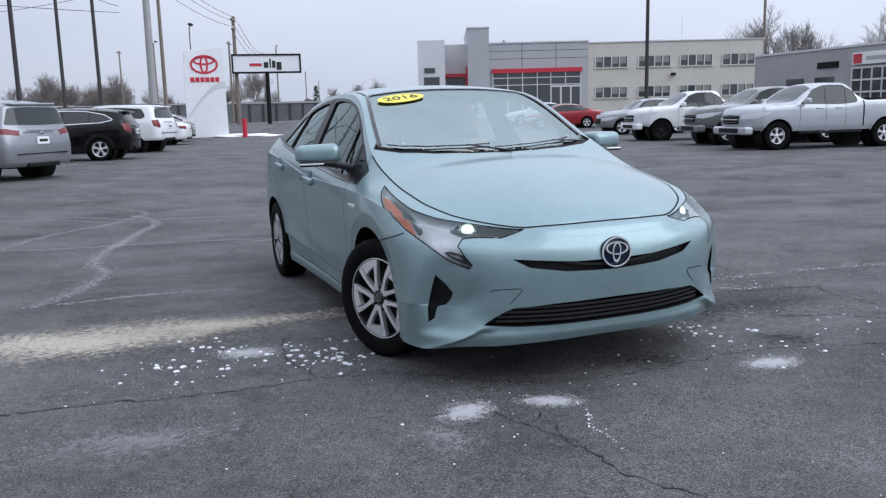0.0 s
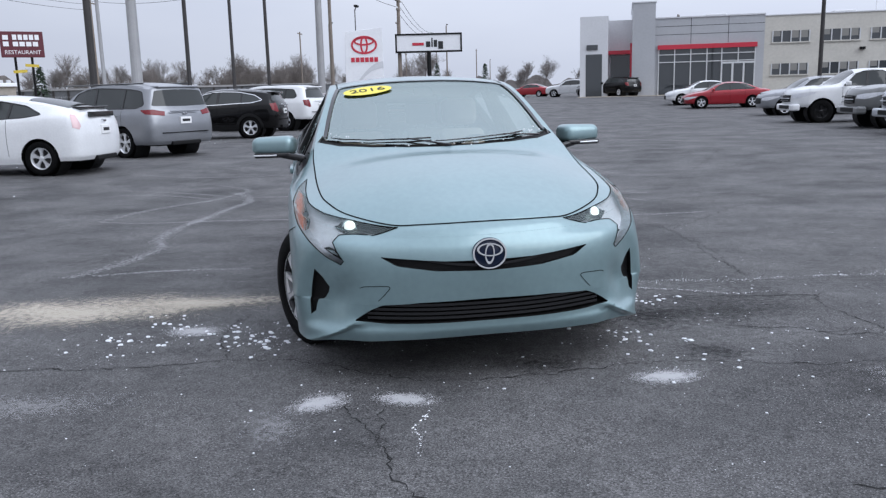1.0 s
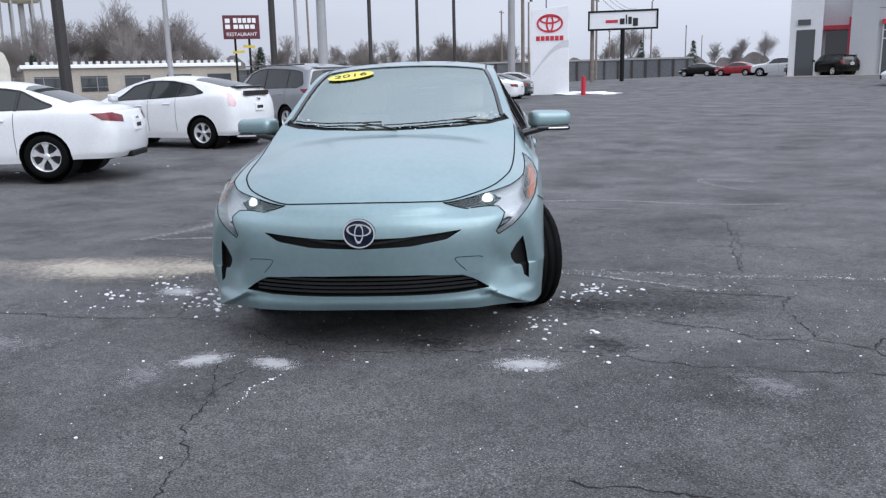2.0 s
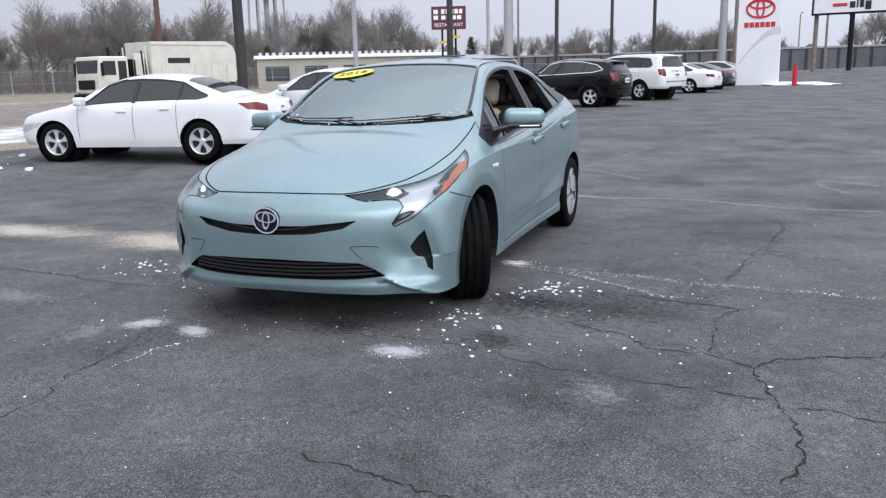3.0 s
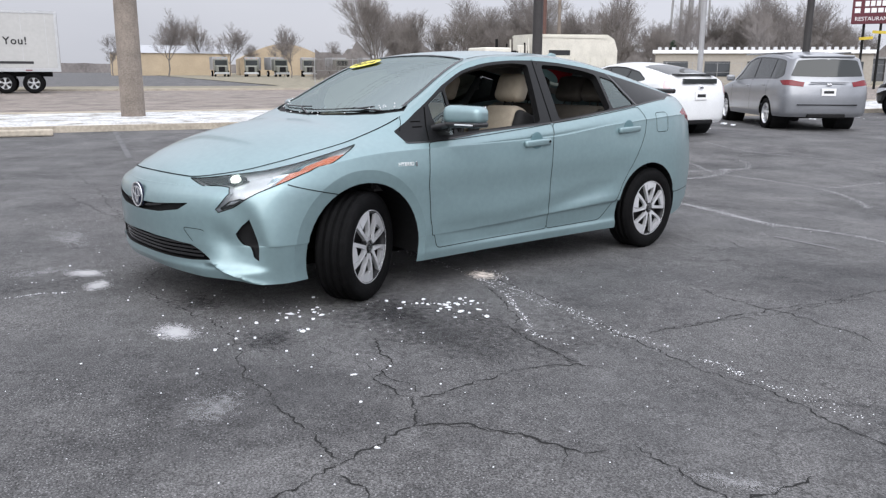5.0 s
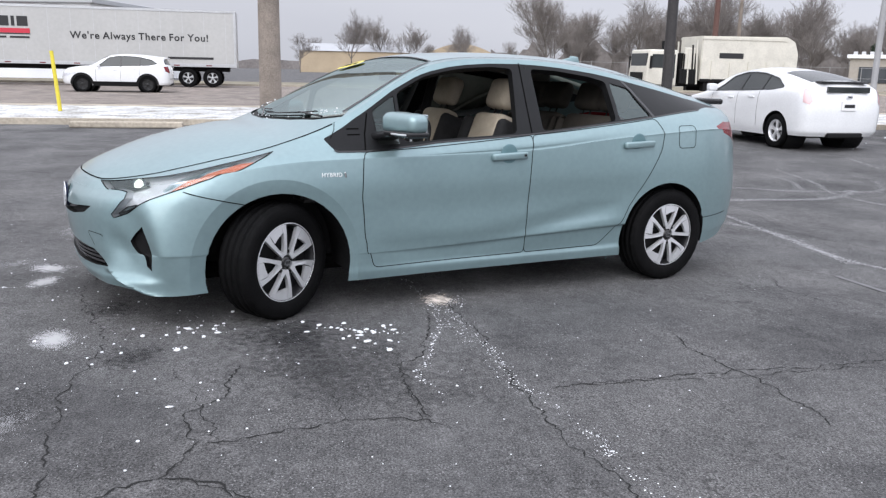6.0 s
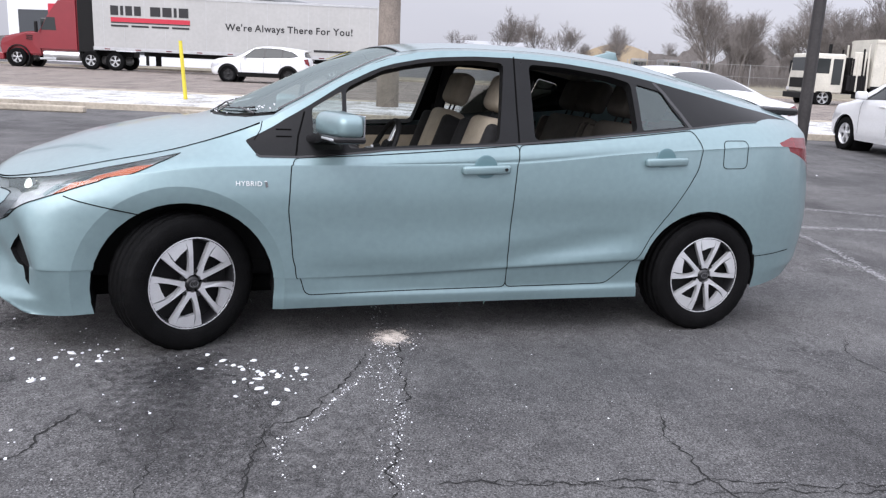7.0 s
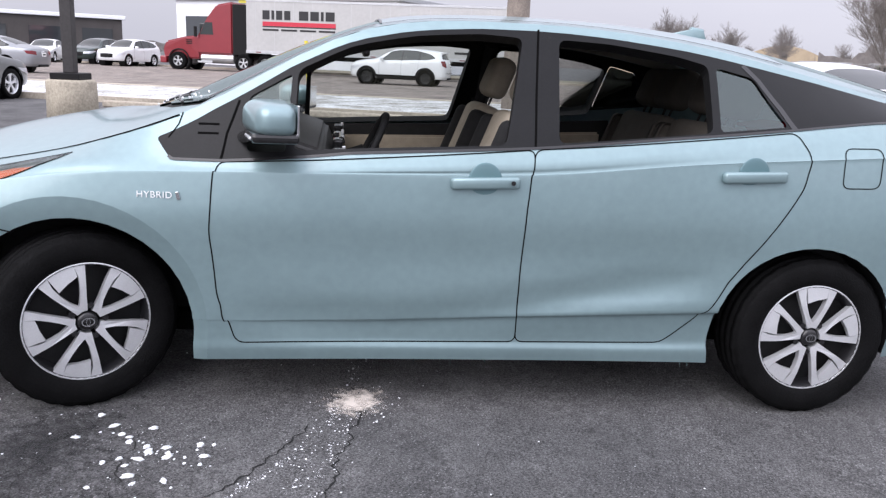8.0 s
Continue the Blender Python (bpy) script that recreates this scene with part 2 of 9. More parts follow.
class Skin:
    """The side wrap of a car, from nose to tail (u) and from sill to top edge (w)."""

    def __init__(self, lines, soft=1.0):
        self.lines = [np.array(q, float) for q in lines]
        self.nu, self.nw, self.soft = len(lines[0]) - 1, len(lines) - 1, soft
        us, ws = np.linspace(0, self.nu, self.nu * 16 + 1), np.linspace(0, self.nw, self.nw * 14 + 1)
        U, W = np.meshgrid(us, ws)
        self.du, self.dw, self.dp = U.ravel(), W.ravel(), self.at(U.ravel(), W.ravel())

    def at(self, u, w):
        rows = np.stack([spline(q, u, True) for q in self.lines])
        w = np.clip(np.asarray(w, float), 0, self.nw - 1e-9)
        i = w.astype(int)
        f = (w - i)[:, None]
        k = np.arange(len(w))
        b, c = rows[i, k], rows[i + 1, k]
        a = np.where((i > 0)[:, None], rows[np.maximum(i - 1, 0), k], 2 * b - c)
        d = np.where((i + 2 <= self.nw)[:, None], rows[np.minimum(i + 2, self.nw), k], 2 * c - b)
        cur = 0.5 * (2 * b + (c - a) * f + (2 * a - 5 * b + 4 * c - d) * f ** 2 + (3 * b - 3 * c + d - a) * f ** 3)
        return self.soft * cur + (1 - self.soft) * (b + (c - b) * f)

    def normal(self, u, w, e=0.03):
        u, w = np.asarray(u, float), np.asarray(w, float)
        du = self.at(u + e, w) - self.at(u - e, w)
        dw = self.at(u, w + e) - self.at(u, w - e)
        n = np.cross(du, dw)
        n /= np.linalg.norm(n, axis=1)[:, None] + 1e-9
        return n

    def find(self, pts, axes, umin, umax):
        """Flat coordinates of points known in two of the three axes."""
        ok = (self.du >= umin) & (self.du <= umax)
        D, du, dw = self.dp[ok][:, axes], self.du[ok], self.dw[ok]
        out = []
        for p in pts:
            p = np.array(p, float)
            k = ((D - p) ** 2).sum(1).argmin()
            q = np.array([du[k], dw[k]])
            best, miss = q, 1e9
            for _ in range(9):
                f = self.at(q[:1], q[1:])[0][axes] - p
                if np.hypot(*f) < miss:
                    best, miss = q, np.hypot(*f)
                e = 1e-3
                J = np.stack([(self.at(q[:1] + e, q[1:])[0][axes] - f - p) / e, (self.at(q[:1], q[1:] + e)[0][axes] - f - p) / e], 1)
                if abs(np.linalg.det(J)) < 1e-9:
                    break
                q = q - np.clip(np.linalg.solve(J, f), -0.08, 0.08)
                q = np.clip(q, [umin, 0], [umax, self.nw])
            out.append(tuple(best))
        return out

    def side(self, pts):
        return self.find(pts, [0, 2], 3.0, self.nu - 1.5)

    def front(self, pts):
        return self.find(pts, [1, 2], 0.0, 5.0)

    def back(self, pts):
        return self.find(pts, [1, 2], self.nu - 3.5, self.nu)


class Sheet:
    """A flat grid that is cut along outlines and then bent onto the skin."""

    def __init__(self, us, ws):
        self.bm = bmesh.new()
        g = [[self.bm.verts.new((u, w, 0)) for u in us] for w in ws]
        for r0, r1 in zip(g, g[1:]):
            for i in range(len(us) - 1):
                self.bm.faces.new((r0[i], r0[i + 1], r1[i + 1], r1[i]))
        self.zones = []

    def cut(self, name, poly):
        xs, ys = [p[0] for p in poly], [p[1] for p in poly]
        pad = 0.02
        for (x0, y0), (x1, y1) in zip(poly, poly[1:] + poly[:1]):
            bx0, bx1, by0, by1 = min(x0, x1) - pad, max(x0, x1) + pad, min(y0, y1) - pad, max(y0, y1) + pad
            if math.hypot(x1 - x0, y1 - y0) < 1e-6:
                continue
            fs = [f for f in self.bm.faces if min(v.co.x for v in f.verts) <= bx1 and max(v.co.x for v in f.verts) >= bx0
                  and min(v.co.y for v in f.verts) <= by1 and max(v.co.y for v in f.verts) >= by0]
            geom = list({e for f in fs for e in f.edges} | {v for f in fs for v in f.verts}) + fs
            bmesh.ops.bisect_plane(self.bm, geom=geom, dist=1e-5, plane_co=(x0, y0, 0), plane_no=(y1 - y0, x0 - x1, 0))
        self.zones.append((name, poly))

    @staticmethod
    def inside(poly, x, y):
        hit = False
        j = len(poly) - 1
        for i in range(len(poly)):
            (xi, yi), (xj, yj) = poly[i], poly[j]
            if (yi > y) != (yj > y) and x < (xj - xi) * (y - yi) / (yj - yi) + xi:
                hit = not hit
            j = i
        return hit

    def sort(self, rest):
        """Faces by zone; later cuts win."""
        out = {}
        for f in self.bm.faces:
            c = f.calc_center_median()
            name = rest
            for z, poly in reversed(self.zones):
                if self.inside(poly, c.x, c.y):
                    name = z
                    break
            out.setdefault(name, []).append(f)
        return out


def bent(name, faces, bend, normal, material, parent, label="", mirror=False, both=False, lift=0.0, shift=(0, 0, 0)):
    """A mesh of the sheet's faces bent by the skin, on its left side, mirrored, or both sides in one."""
    verts = list({v for f in faces for v in f.verts})
    index = {v: i for i, v in enumerate(verts)}
    u, w = np.array([v.co.x for v in verts]), np.array([v.co.y for v in verts])
    P, N = bend(u, w), normal(u, w)
    P = P + N * lift + np.array(shift)
    polys = [[index[v] for v in f.verts] for f in faces]
    flip = np.array([1, -1, 1])
    if mirror:
        P, N, polys = P * flip, N * flip, [q[::-1] for q in polys]
    elif both:
        n = len(P)
        P, N = np.vstack([P, P * flip]), np.vstack([N, N * flip])
        polys = polys + [[n + i for i in q[::-1]] for q in polys]
    # wind the faces to the outward normals
    fixed = []
    for q in polys:
        Q = P[q]
        fixed.append(q if np.dot(np.cross(Q, np.roll(Q, -1, 0)).sum(0), N[q].sum(0)) >= 0 else q[::-1])
    return raw_mesh(name, P, fixed, material, parent, label, True, N)


def ribbon(name, skin, poly, width, material, parent, closed=True, lift=0.0015, mirror=False, step=0.12):
    """A thin dark joint that follows a line on the skin."""
    pts = list(poly) + ([poly[0]] if closed else [])
    uv = []
    for a, b in zip(pts, pts[1:]):
        k = max(1, int(math.hypot(b[0] - a[0], b[1] - a[1]) / step))
        uv += [(a[0] + (b[0] - a[0]) * i / k, a[1] + (b[1] - a[1]) * i / k) for i in range(k)]
    uv.append(pts[-1])
    u, w = np.array([p[0] for p in uv]), np.array([p[1] for p in uv])
    P, N = skin.at(u, w), skin.normal(u, w)
    T = np.gradient(P, axis=0)
    T /= np.linalg.norm(T, axis=1)[:, None] + 1e-9
    S = np.cross(N, T) * width / 2
    A, B = P + S + N * lift, P - S + N * lift
    V = np.vstack([A, B])
    n = len(A)
    faces = [(i, i + 1, n + i + 1, n + i) for i in range(n - 1)]
    if mirror:
        V = V * np.array([1, -1, 1])
        faces = [f[::-1] for f in faces]
    return raw_mesh(name, V, faces, material, parent)


def reveal(name, skin, poly, depth, material, parent, mirror=False, step=0.1, shift=None):
    """The return edge of an opening in the skin, going inwards."""
    pts = list(poly) + [poly[0]]
    uv = []
    for a, b in zip(pts, pts[1:]):
        k = max(1, int(math.hypot(b[0] - a[0], b[1] - a[1]) / step))
        uv += [(a[0] + (b[0] - a[0]) * i / k, a[1] + (b[1] - a[1]) * i / k) for i in range(k)]
    u, w = np.array([p[0] for p in uv]), np.array([p[1] for p in uv])
    P, N = skin.at(u, w), skin.normal(u, w)
    Q = P - N * depth if shift is None else P + np.array(shift)
    V = np.vstack([P, Q])
    n = len(P)
    faces = [(i, (i + 1) % n, n + (i + 1) % n, n + i) for i in range(n) if u[i] > 0.004 or u[(i + 1) % n] > 0.004]
    if mirror:
        V = V * np.array([1, -1, 1])
    return raw_mesh(name, V, faces, material, parent)


def swept(points, r0, r1, seg=6):
    """A round bar bent along points, thinning from r0 to r1."""
    bm = bmesh.new()
    rings = []
    n = len(points)
    for i, p in enumerate(points):
        d = (points[min(n - 1, i + 1)] - points[max(0, i - 1)]).normalized()
        q = d.to_track_quat("Z", "Y")
        r = r0 + (r1 - r0) * i / (n - 1)
        rings.append([bm.verts.new(p + q @ Vector((r * math.cos(2 * math.pi * k / seg), r * math.sin(2 * math.pi * k / seg), 0))) for k in range(seg)])
    for a, b in zip(rings, rings[1:]):
        for k in range(seg):
            bm.faces.new((a[k], a[(k + 1) % seg], b[(k + 1) % seg], b[k]))
    bm.faces.new(rings[0][::-1]), bm.faces.new(rings[-1])
    bmesh.ops.recalc_face_normals(bm, faces=bm.faces)
    return bm


def rounded(poly, r, n=4):
    """Corners of a flat outline cut round."""
    out = []
    m = len(poly)
    for i in range(m):
        p0, p1, p2 = Vector(poly[i - 1]), Vector(poly[i]), Vector(poly[(i + 1) % m])
        a, b = p1 + (p0 - p1).normalized() * min(r, (p0 - p1).length * 0.45), p1 + (p2 - p1).normalized() * min(r, (p2 - p1).length * 0.45)
        for k in range(n + 1):
            t = k / n
            out.append(tuple((1 - t) ** 2 * a + 2 * t * (1 - t) * p1 + t * t * b))
    return out


def circle(cx, cz, r, n=28, start=0.0, end=360.0):
    return [(cx + r * math.cos(radians(start + (end - start) * i / n)), cz + r * math.sin(radians(start + (end - start) * i / n))) for i in range(n)]


class Top:
    """Bonnet, screens and roof between the two top edges of the skin: (x, v), v = 0 on the centre line and 1 at the edge."""

    def __init__(self, skin, centre):
        d = spline(skin.lines[-1], np.linspace(0, skin.nu, 800), True)
        order = np.argsort(d[:, 0])
        self.ex, self.ey, self.ez = d[order, 0], d[order, 1], d[order, 2]
        c = np.array([(x, 0, z) for x, z in centre], float)
        dc = spline(c, np.linspace(0, len(c) - 1, 800))
        oc = np.argsort(dc[:, 0])
        self.cx, self.cz = dc[oc, 0], dc[oc, 2]

    def width(self, x):
        return np.interp(x, self.ex, self.ey)

    def at(self, x, v):
        x, v = np.asarray(x, float), np.asarray(v, float)
        y, ze, zc = np.interp(x, self.ex, self.ey), np.interp(x, self.ex, self.ez), np.interp(x, self.cx, self.cz)
        return np.stack([x, y * v, zc + (ze - zc) * np.abs(v) ** 2.4], 1)

    def normal(self, x, v, e=0.012):
        x, v = np.asarray(x, float), np.asarray(v, float)
        a = self.at(x + e, v) - self.at(x - e, v)
        b = self.at(x, v + e) - self.at(x, v - e)
        n = np.cross(a, b)
        n /= np.linalg.norm(n, axis=1)[:, None] + 1e-9
        return n * np.sign(n[:, 2:3] + 1e-9)

    def flat(self, pts):
        """From (x, y) to (x, v)."""
        return [(x, y / max(float(self.width(x)), 0.02)) for x, y in pts]


# ---- wheels ----
def treaded(bm, R, w, seg):
    """Cuts cross grooves into the shoulders of a turned tyre."""
    for v in bm.verts:
        r = math.hypot(v.co.x, v.co.z)
        if r > R - 0.024 and abs(v.co.y) > w * 0.38:
            k = int(round(math.atan2(v.co.z, v.co.x) / (2 * math.pi / seg)))
            if (k + (1 if v.co.y > 0 else 0)) % 3 == 0:
                f = (r - (0.0035 if r > R - 0.01 else 0.0015)) / r
                v.co.x *= f
                v.co.z *= f
    return bm


def wheel(parent, x, y, z, steer, radius, width, rim_r, style="pairs", out=1, cover=None, dark=None, spin=0.0):
    """A tyre with grooved tread and an alloy rim. out = 1: its face looks to +y."""
    hub = new("wheel")
    hub.parent = parent
    hub.matrix_basis = pose(x, y, z, 0, 0, steer + (0 if out > 0 else 180))
    w, R = width / 2, radius
    prof = [(rim_r, -w * 0.86), (rim_r + 0.012, -w * 0.95), (R - 0.055, -w), (R - 0.022, -w * 0.97), (R - 0.008, -w * 0.86)]
    for k in range(4):
        c = -w * 0.66 + k * w * 0.44
        prof += [(R, c - w * 0.14), (R, c + w * 0.12), (R - 0.008, c + w * 0.14), (R - 0.008, c + w * 0.28)]
    prof = prof[:-1] + [(R - 0.008, w * 0.86), (R - 0.022, w * 0.97), (R - 0.055, w), (rim_r + 0.03, w * 0.985), (rim_r + 0.012, w * 0.95), (rim_r, w * 0.86)]
    tyre = part("tyre", treaded(lathe(prof, 96 if style == "pairs" else 48), R, w, 96 if style == "pairs" else 48), M_RUBBER, hub, "black all-season tyre", True)
    rim = part("rim", lathe([(rim_r + 0.004, w * 0.88), (rim_r - 0.002, w * 0.90), (rim_r - 0.006, w * 0.84), (rim_r - 0.014, w * 0.70), (rim_r - 0.02, w * 0.2), (rim_r - 0.025, -w * 0.9), (0.02, -w * 0.4)], 48), cover or (M_GLOSSGREY if style == "pairs" else M_SILVER), hub, "", True)
    if style == "pairs":
        part("rim_edge", lathe([(rim_r + 0.003, w * 0.885), (rim_r - 0.001, w * 0.905), (rim_r - 0.0035, w * 0.885), (rim_r - 0.001, w * 0.86)], 64), M_SILVER, hub, "thin bright rim edge", True)
    part("brake_disc", lathe([(0.0, -0.0), (rim_r * 0.62, 0.0), (rim_r * 0.62, 0.02), (0.0, 0.02)], 32), M_LAMPGREY, hub)
    backing = dark or (M_MATT if style == "pairs" else M_BLACK)
    part("rim_backing", lathe([(rim_r - 0.016, w * 0.34), (rim_r * 0.5, w * 0.30), (0.0, w * 0.30)], 40), backing, hub)
    y0 = w * (0.84 if style == "pairs" else 0.62)
    n = 5
    for k in range(n):
        a0 = 2 * math.pi * k / n + math.pi / 2 + radians(spin)
        if style == "pairs":
            # two blades that meet in a broad outer band round a kidney-shaped opening
            def plate(name, quads):
                V, F = [], []
                for ring in quads:
                    q = len(V)
                    m_ = len(ring)
                    for h in (-0.022, 0.0):
                        V.extend((rim_r * rr * math.cos(a0 + radians(aa)), y0 + h + (0.008 * math.sin(min(1, rr) * 3.0)), rim_r * rr * math.sin(a0 + radians(aa))) for rr, aa in ring)
                    F.append([q + m_ + i for i in range(m_)])
                    F += [(q + i, q + (i + 1) % m_, q + m_ + (i + 1) % m_, q + m_ + i) for i in range(m_)]
                bm = bmesh.new()
                vs = [bm.verts.new(v) for v in V]
                for f in F:
                    bm.faces.new([vs[i] for i in f])
                bmesh.ops.recalc_face_normals(bm, faces=bm.faces)
                part(name, bm, M_SILVER, hub)
            plate("spoke", [[(0.20, 10), (0.40, 12), (0.70, 12), (0.985, 13), (0.985, 24), (0.80, 21), (0.62, 21), (0.44, 24), (0.33, 32), (0.30, 36), (0.20, 36)]])
            plate("spoke", [[(0.20, 36), (0.30, 36), (0.34, 41), (0.44, 47), (0.62, 51), (0.80, 52), (0.985, 50), (0.985, 60), (0.70, 60), (0.40, 60), (0.20, 62)]])
            plate("rim_band", [[(0.985, a) for a in (24, 28, 32, 36, 40, 45, 50)] + [(0.80, 51), (0.765, 46), (0.735, 38), (0.70, 29), (0.685, 23)]])
        else:
            bm = bmesh.new()
            r0, r1 = rim_r * 0.2, rim_r - 0.006
            h = 0.19 if style == "star" else 0.30
            p = [(r0, -0.55), (r1 * 0.6, -h * 0.7), (r1, -h), (r1, h), (r1 * 0.6, h * 0.7), (r0, 0.55)]
            ring = [(q * math.cos(a0 + a), q * math.sin(a0 + a)) for q, a in p]
            lo = [bm.verts.new((px, y0 - 0.03, pz)) for px, pz in ring]
            hi = [bm.verts.new((px, y0, pz)) for px, pz in ring]
            bm.faces.new(hi), bm.faces.new(lo[::-1])
            for i in range(6):
                j = (i + 1) % 6
                bm.faces.new((lo[i], lo[j], hi[j], hi[i]))
            bmesh.ops.recalc_face_normals(bm, faces=bm.faces)
            part("spoke", bm, cover or M_SILVER, hub)
    hc = 0.165 if style == "pairs" else 0.24
    part("hub_cap", lathe([(rim_r * hc, y0 - 0.03), (rim_r * hc, y0 + 0.002), (rim_r * hc * 0.7, y0 + 0.006), (0.0, y0 + 0.009)], 24), M_BLACK if style == "pairs" else (cover or M_SILVER), hub, "", True)
    if style == "pairs":
        for k in range(5):
            a = 2 * math.pi * k / 5 + math.pi / 2 + radians(spin)
            part("wheel_nut", tubed((rim_r * 0.28 * math.cos(a), y0 - 0.03, rim_r * 0.28 * math.sin(a)), (rim_r * 0.28 * math.cos(a), y0 + 0.002, rim_r * 0.28 * math.sin(a)), 0.011, seg=8), M_BLACK, hub)
        for rr, sx, sz in ((0.022, 1.0, 0.72), (0.011, 0.6, 1.2)):
            bm = bmesh.new()
            bmesh.ops.create_circle(bm, segments=24, radius=rr)
            ring = list(bm.edges)
            ex = bmesh.ops.extrude_edge_only(bm, edges=ring)
            nv = [g for g in ex["geom"] if isinstance(g, bmesh.types.BMVert)]
            bmesh.ops.scale(bm, vec=(0.82, 0.82, 1), verts=nv)
            bmesh.ops.transform(bm, matrix=Matrix.Translation((0, y0 + 0.011, 0)) @ Matrix.Diagonal((sx, 1, sz, 1)) @ pose(0, 0, 0, 90, 0, 0), verts=bm.verts)
            part("badge", bm, M_CHROME, hub)
    return hub


# ---- the pale green-blue hybrid hatchback ----
LOW = [
    # sill and lower lip
    [(0.895, 0, 0.210), (0.88, 0.30, 0.206), (0.80, 0.58, 0.198), (0.68, 0.74, 0.188), (0.55, 0.825, 0.180), (0.40, 0.862, 0.185), (0, 0.86, 0.18), (-0.38, 0.84, 0.18),
     (-0.95, 0.825, 0.185), (-1.58, 0.825, 0.19), (-2.15, 0.835, 0.195), (-2.65, 0.85, 0.20), (-3.05, 0.84, 0.235), (-3.33, 0.74, 0.29), (-3.48, 0.5, 0.31), (-3.52, 0, 0.31)],
    [(0.93, 0, 0.277), (0.912, 0.30, 0.277), (0.83, 0.60, 0.285), (0.71, 0.755, 0.29), (0.58, 0.838, 0.29), (0.42, 0.868, 0.28), (0, 0.875, 0.27), (-0.38, 0.858, 0.265),
     (-0.95, 0.838, 0.268), (-1.58, 0.836, 0.275), (-2.15, 0.845, 0.285), (-2.65, 0.865, 0.31), (-3.05, 0.855, 0.33), (-3.37, 0.75, 0.37), (-3.53, 0.5, 0.39), (-3.575, 0, 0.39)],
    [(0.945, 0, 0.39), (0.925, 0.30, 0.39), (0.835, 0.60, 0.39), (0.705, 0.765, 0.40), (0.61, 0.835, 0.40), (0.43, 0.870, 0.40), (0, 0.882, 0.40), (-0.38, 0.862, 0.35),
     (-0.95, 0.859, 0.355), (-1.58, 0.864, 0.385), (-2.15, 0.870, 0.415), (-2.65, 0.876, 0.435), (-3.05, 0.865, 0.45), (-3.39, 0.75, 0.48), (-3.55, 0.5, 0.5), (-3.60, 0, 0.5)],
    [(0.965, 0, 0.53), (0.935, 0.30, 0.535), (0.85, 0.575, 0.545), (0.74, 0.725, 0.55), (0.635, 0.812, 0.55), (0.44, 0.868, 0.55), (0, 0.887, 0.55), (-0.38, 0.872, 0.55),
     (-0.95, 0.857, 0.56), (-1.58, 0.857, 0.57), (-2.15, 0.862, 0.60), (-2.65, 0.885, 0.58), (-3.05, 0.87, 0.60), (-3.40, 0.75, 0.62), (-3.56, 0.5, 0.63), (-3.61, 0, 0.63)],
    [(0.955, 0, 0.615), (0.925, 0.30, 0.62), (0.84, 0.555, 0.632), (0.745, 0.69, 0.642), (0.635, 0.795, 0.66), (0.44, 0.862, 0.675), (0, 0.888, 0.70), (-0.38, 0.878, 0.705),
     (-0.95, 0.866, 0.715), (-1.58, 0.866, 0.73), (-2.15, 0.87, 0.75), (-2.65, 0.885, 0.76), (-3.05, 0.865, 0.78), (-3.39, 0.74, 0.80), (-3.55, 0.5, 0.81), (-3.60, 0, 0.81)],
    [(0.93, 0, 0.668), (0.89, 0.30, 0.672), (0.805, 0.50, 0.676), (0.69, 0.65, 0.703), (0.58, 0.755, 0.726), (0.40, 0.835, 0.762), (0, 0.868, 0.826), (-0.38, 0.862, 0.845),
     (-0.95, 0.860, 0.86), (-1.58, 0.860, 0.885), (-2.15, 0.858, 0.945), (-2.65, 0.860, 0.985), (-3.05, 0.838, 1.01), (-3.36, 0.725, 1.00), (-3.53, 0.5, 0.96), (-3.58, 0, 0.96)],
    [(0.905, 0, 0.700), (0.87, 0.29, 0.702), (0.795, 0.45, 0.702), (0.665, 0.625, 0.732), (0.54, 0.722, 0.763), (0.37, 0.785, 0.803), (0, 0.822, 0.870), (-0.38, 0.825, 0.892),
     (-0.95, 0.828, 0.934), (-1.58, 0.826, 0.984), (-2.15, 0.812, 1.047), (-2.65, 0.785, 1.108), (-3.05, 0.735, 1.14), (-3.36, 0.66, 1.10), (-3.51, 0.5, 1.08), (-3.56, 0, 1.08)],
    # bonnet edge, windscreen pillar, roof rail, tail edge
    [(0.872, 0, 0.726), (0.845, 0.28, 0.722), (0.785, 0.42, 0.722), (0.625, 0.595, 0.760), (0.48, 0.675, 0.800), (0.33, 0.71, 0.838), (0, 0.725, 0.917), (-0.38, 0.715, 1.065),
     (-0.95, 0.605, 1.365), (-1.58, 0.575, 1.425), (-2.15, 0.575, 1.395), (-2.65, 0.585, 1.31), (-3.05, 0.60, 1.225), (-3.36, 0.60, 1.155), (-3.47, 0.45, 1.135), (-3.50, 0, 1.135)],
]
# crisp creases: an extra line close under the door crease and one close over the shoulder
def between(a, b, t, pull):
    return [(p[0] + (q[0] - p[0]) * t, (p[1] + (q[1] - p[1]) * t) + d, p[2] + (q[2] - p[2]) * t) for p, q, d in zip(a, b, pull)]


def nudged(line, dx, dy, dz=None):
    return [(p[0] + a, p[1] + b, p[2] + c) for p, a, b, c in zip(line, dx, dy, dz or [0] * 16)]


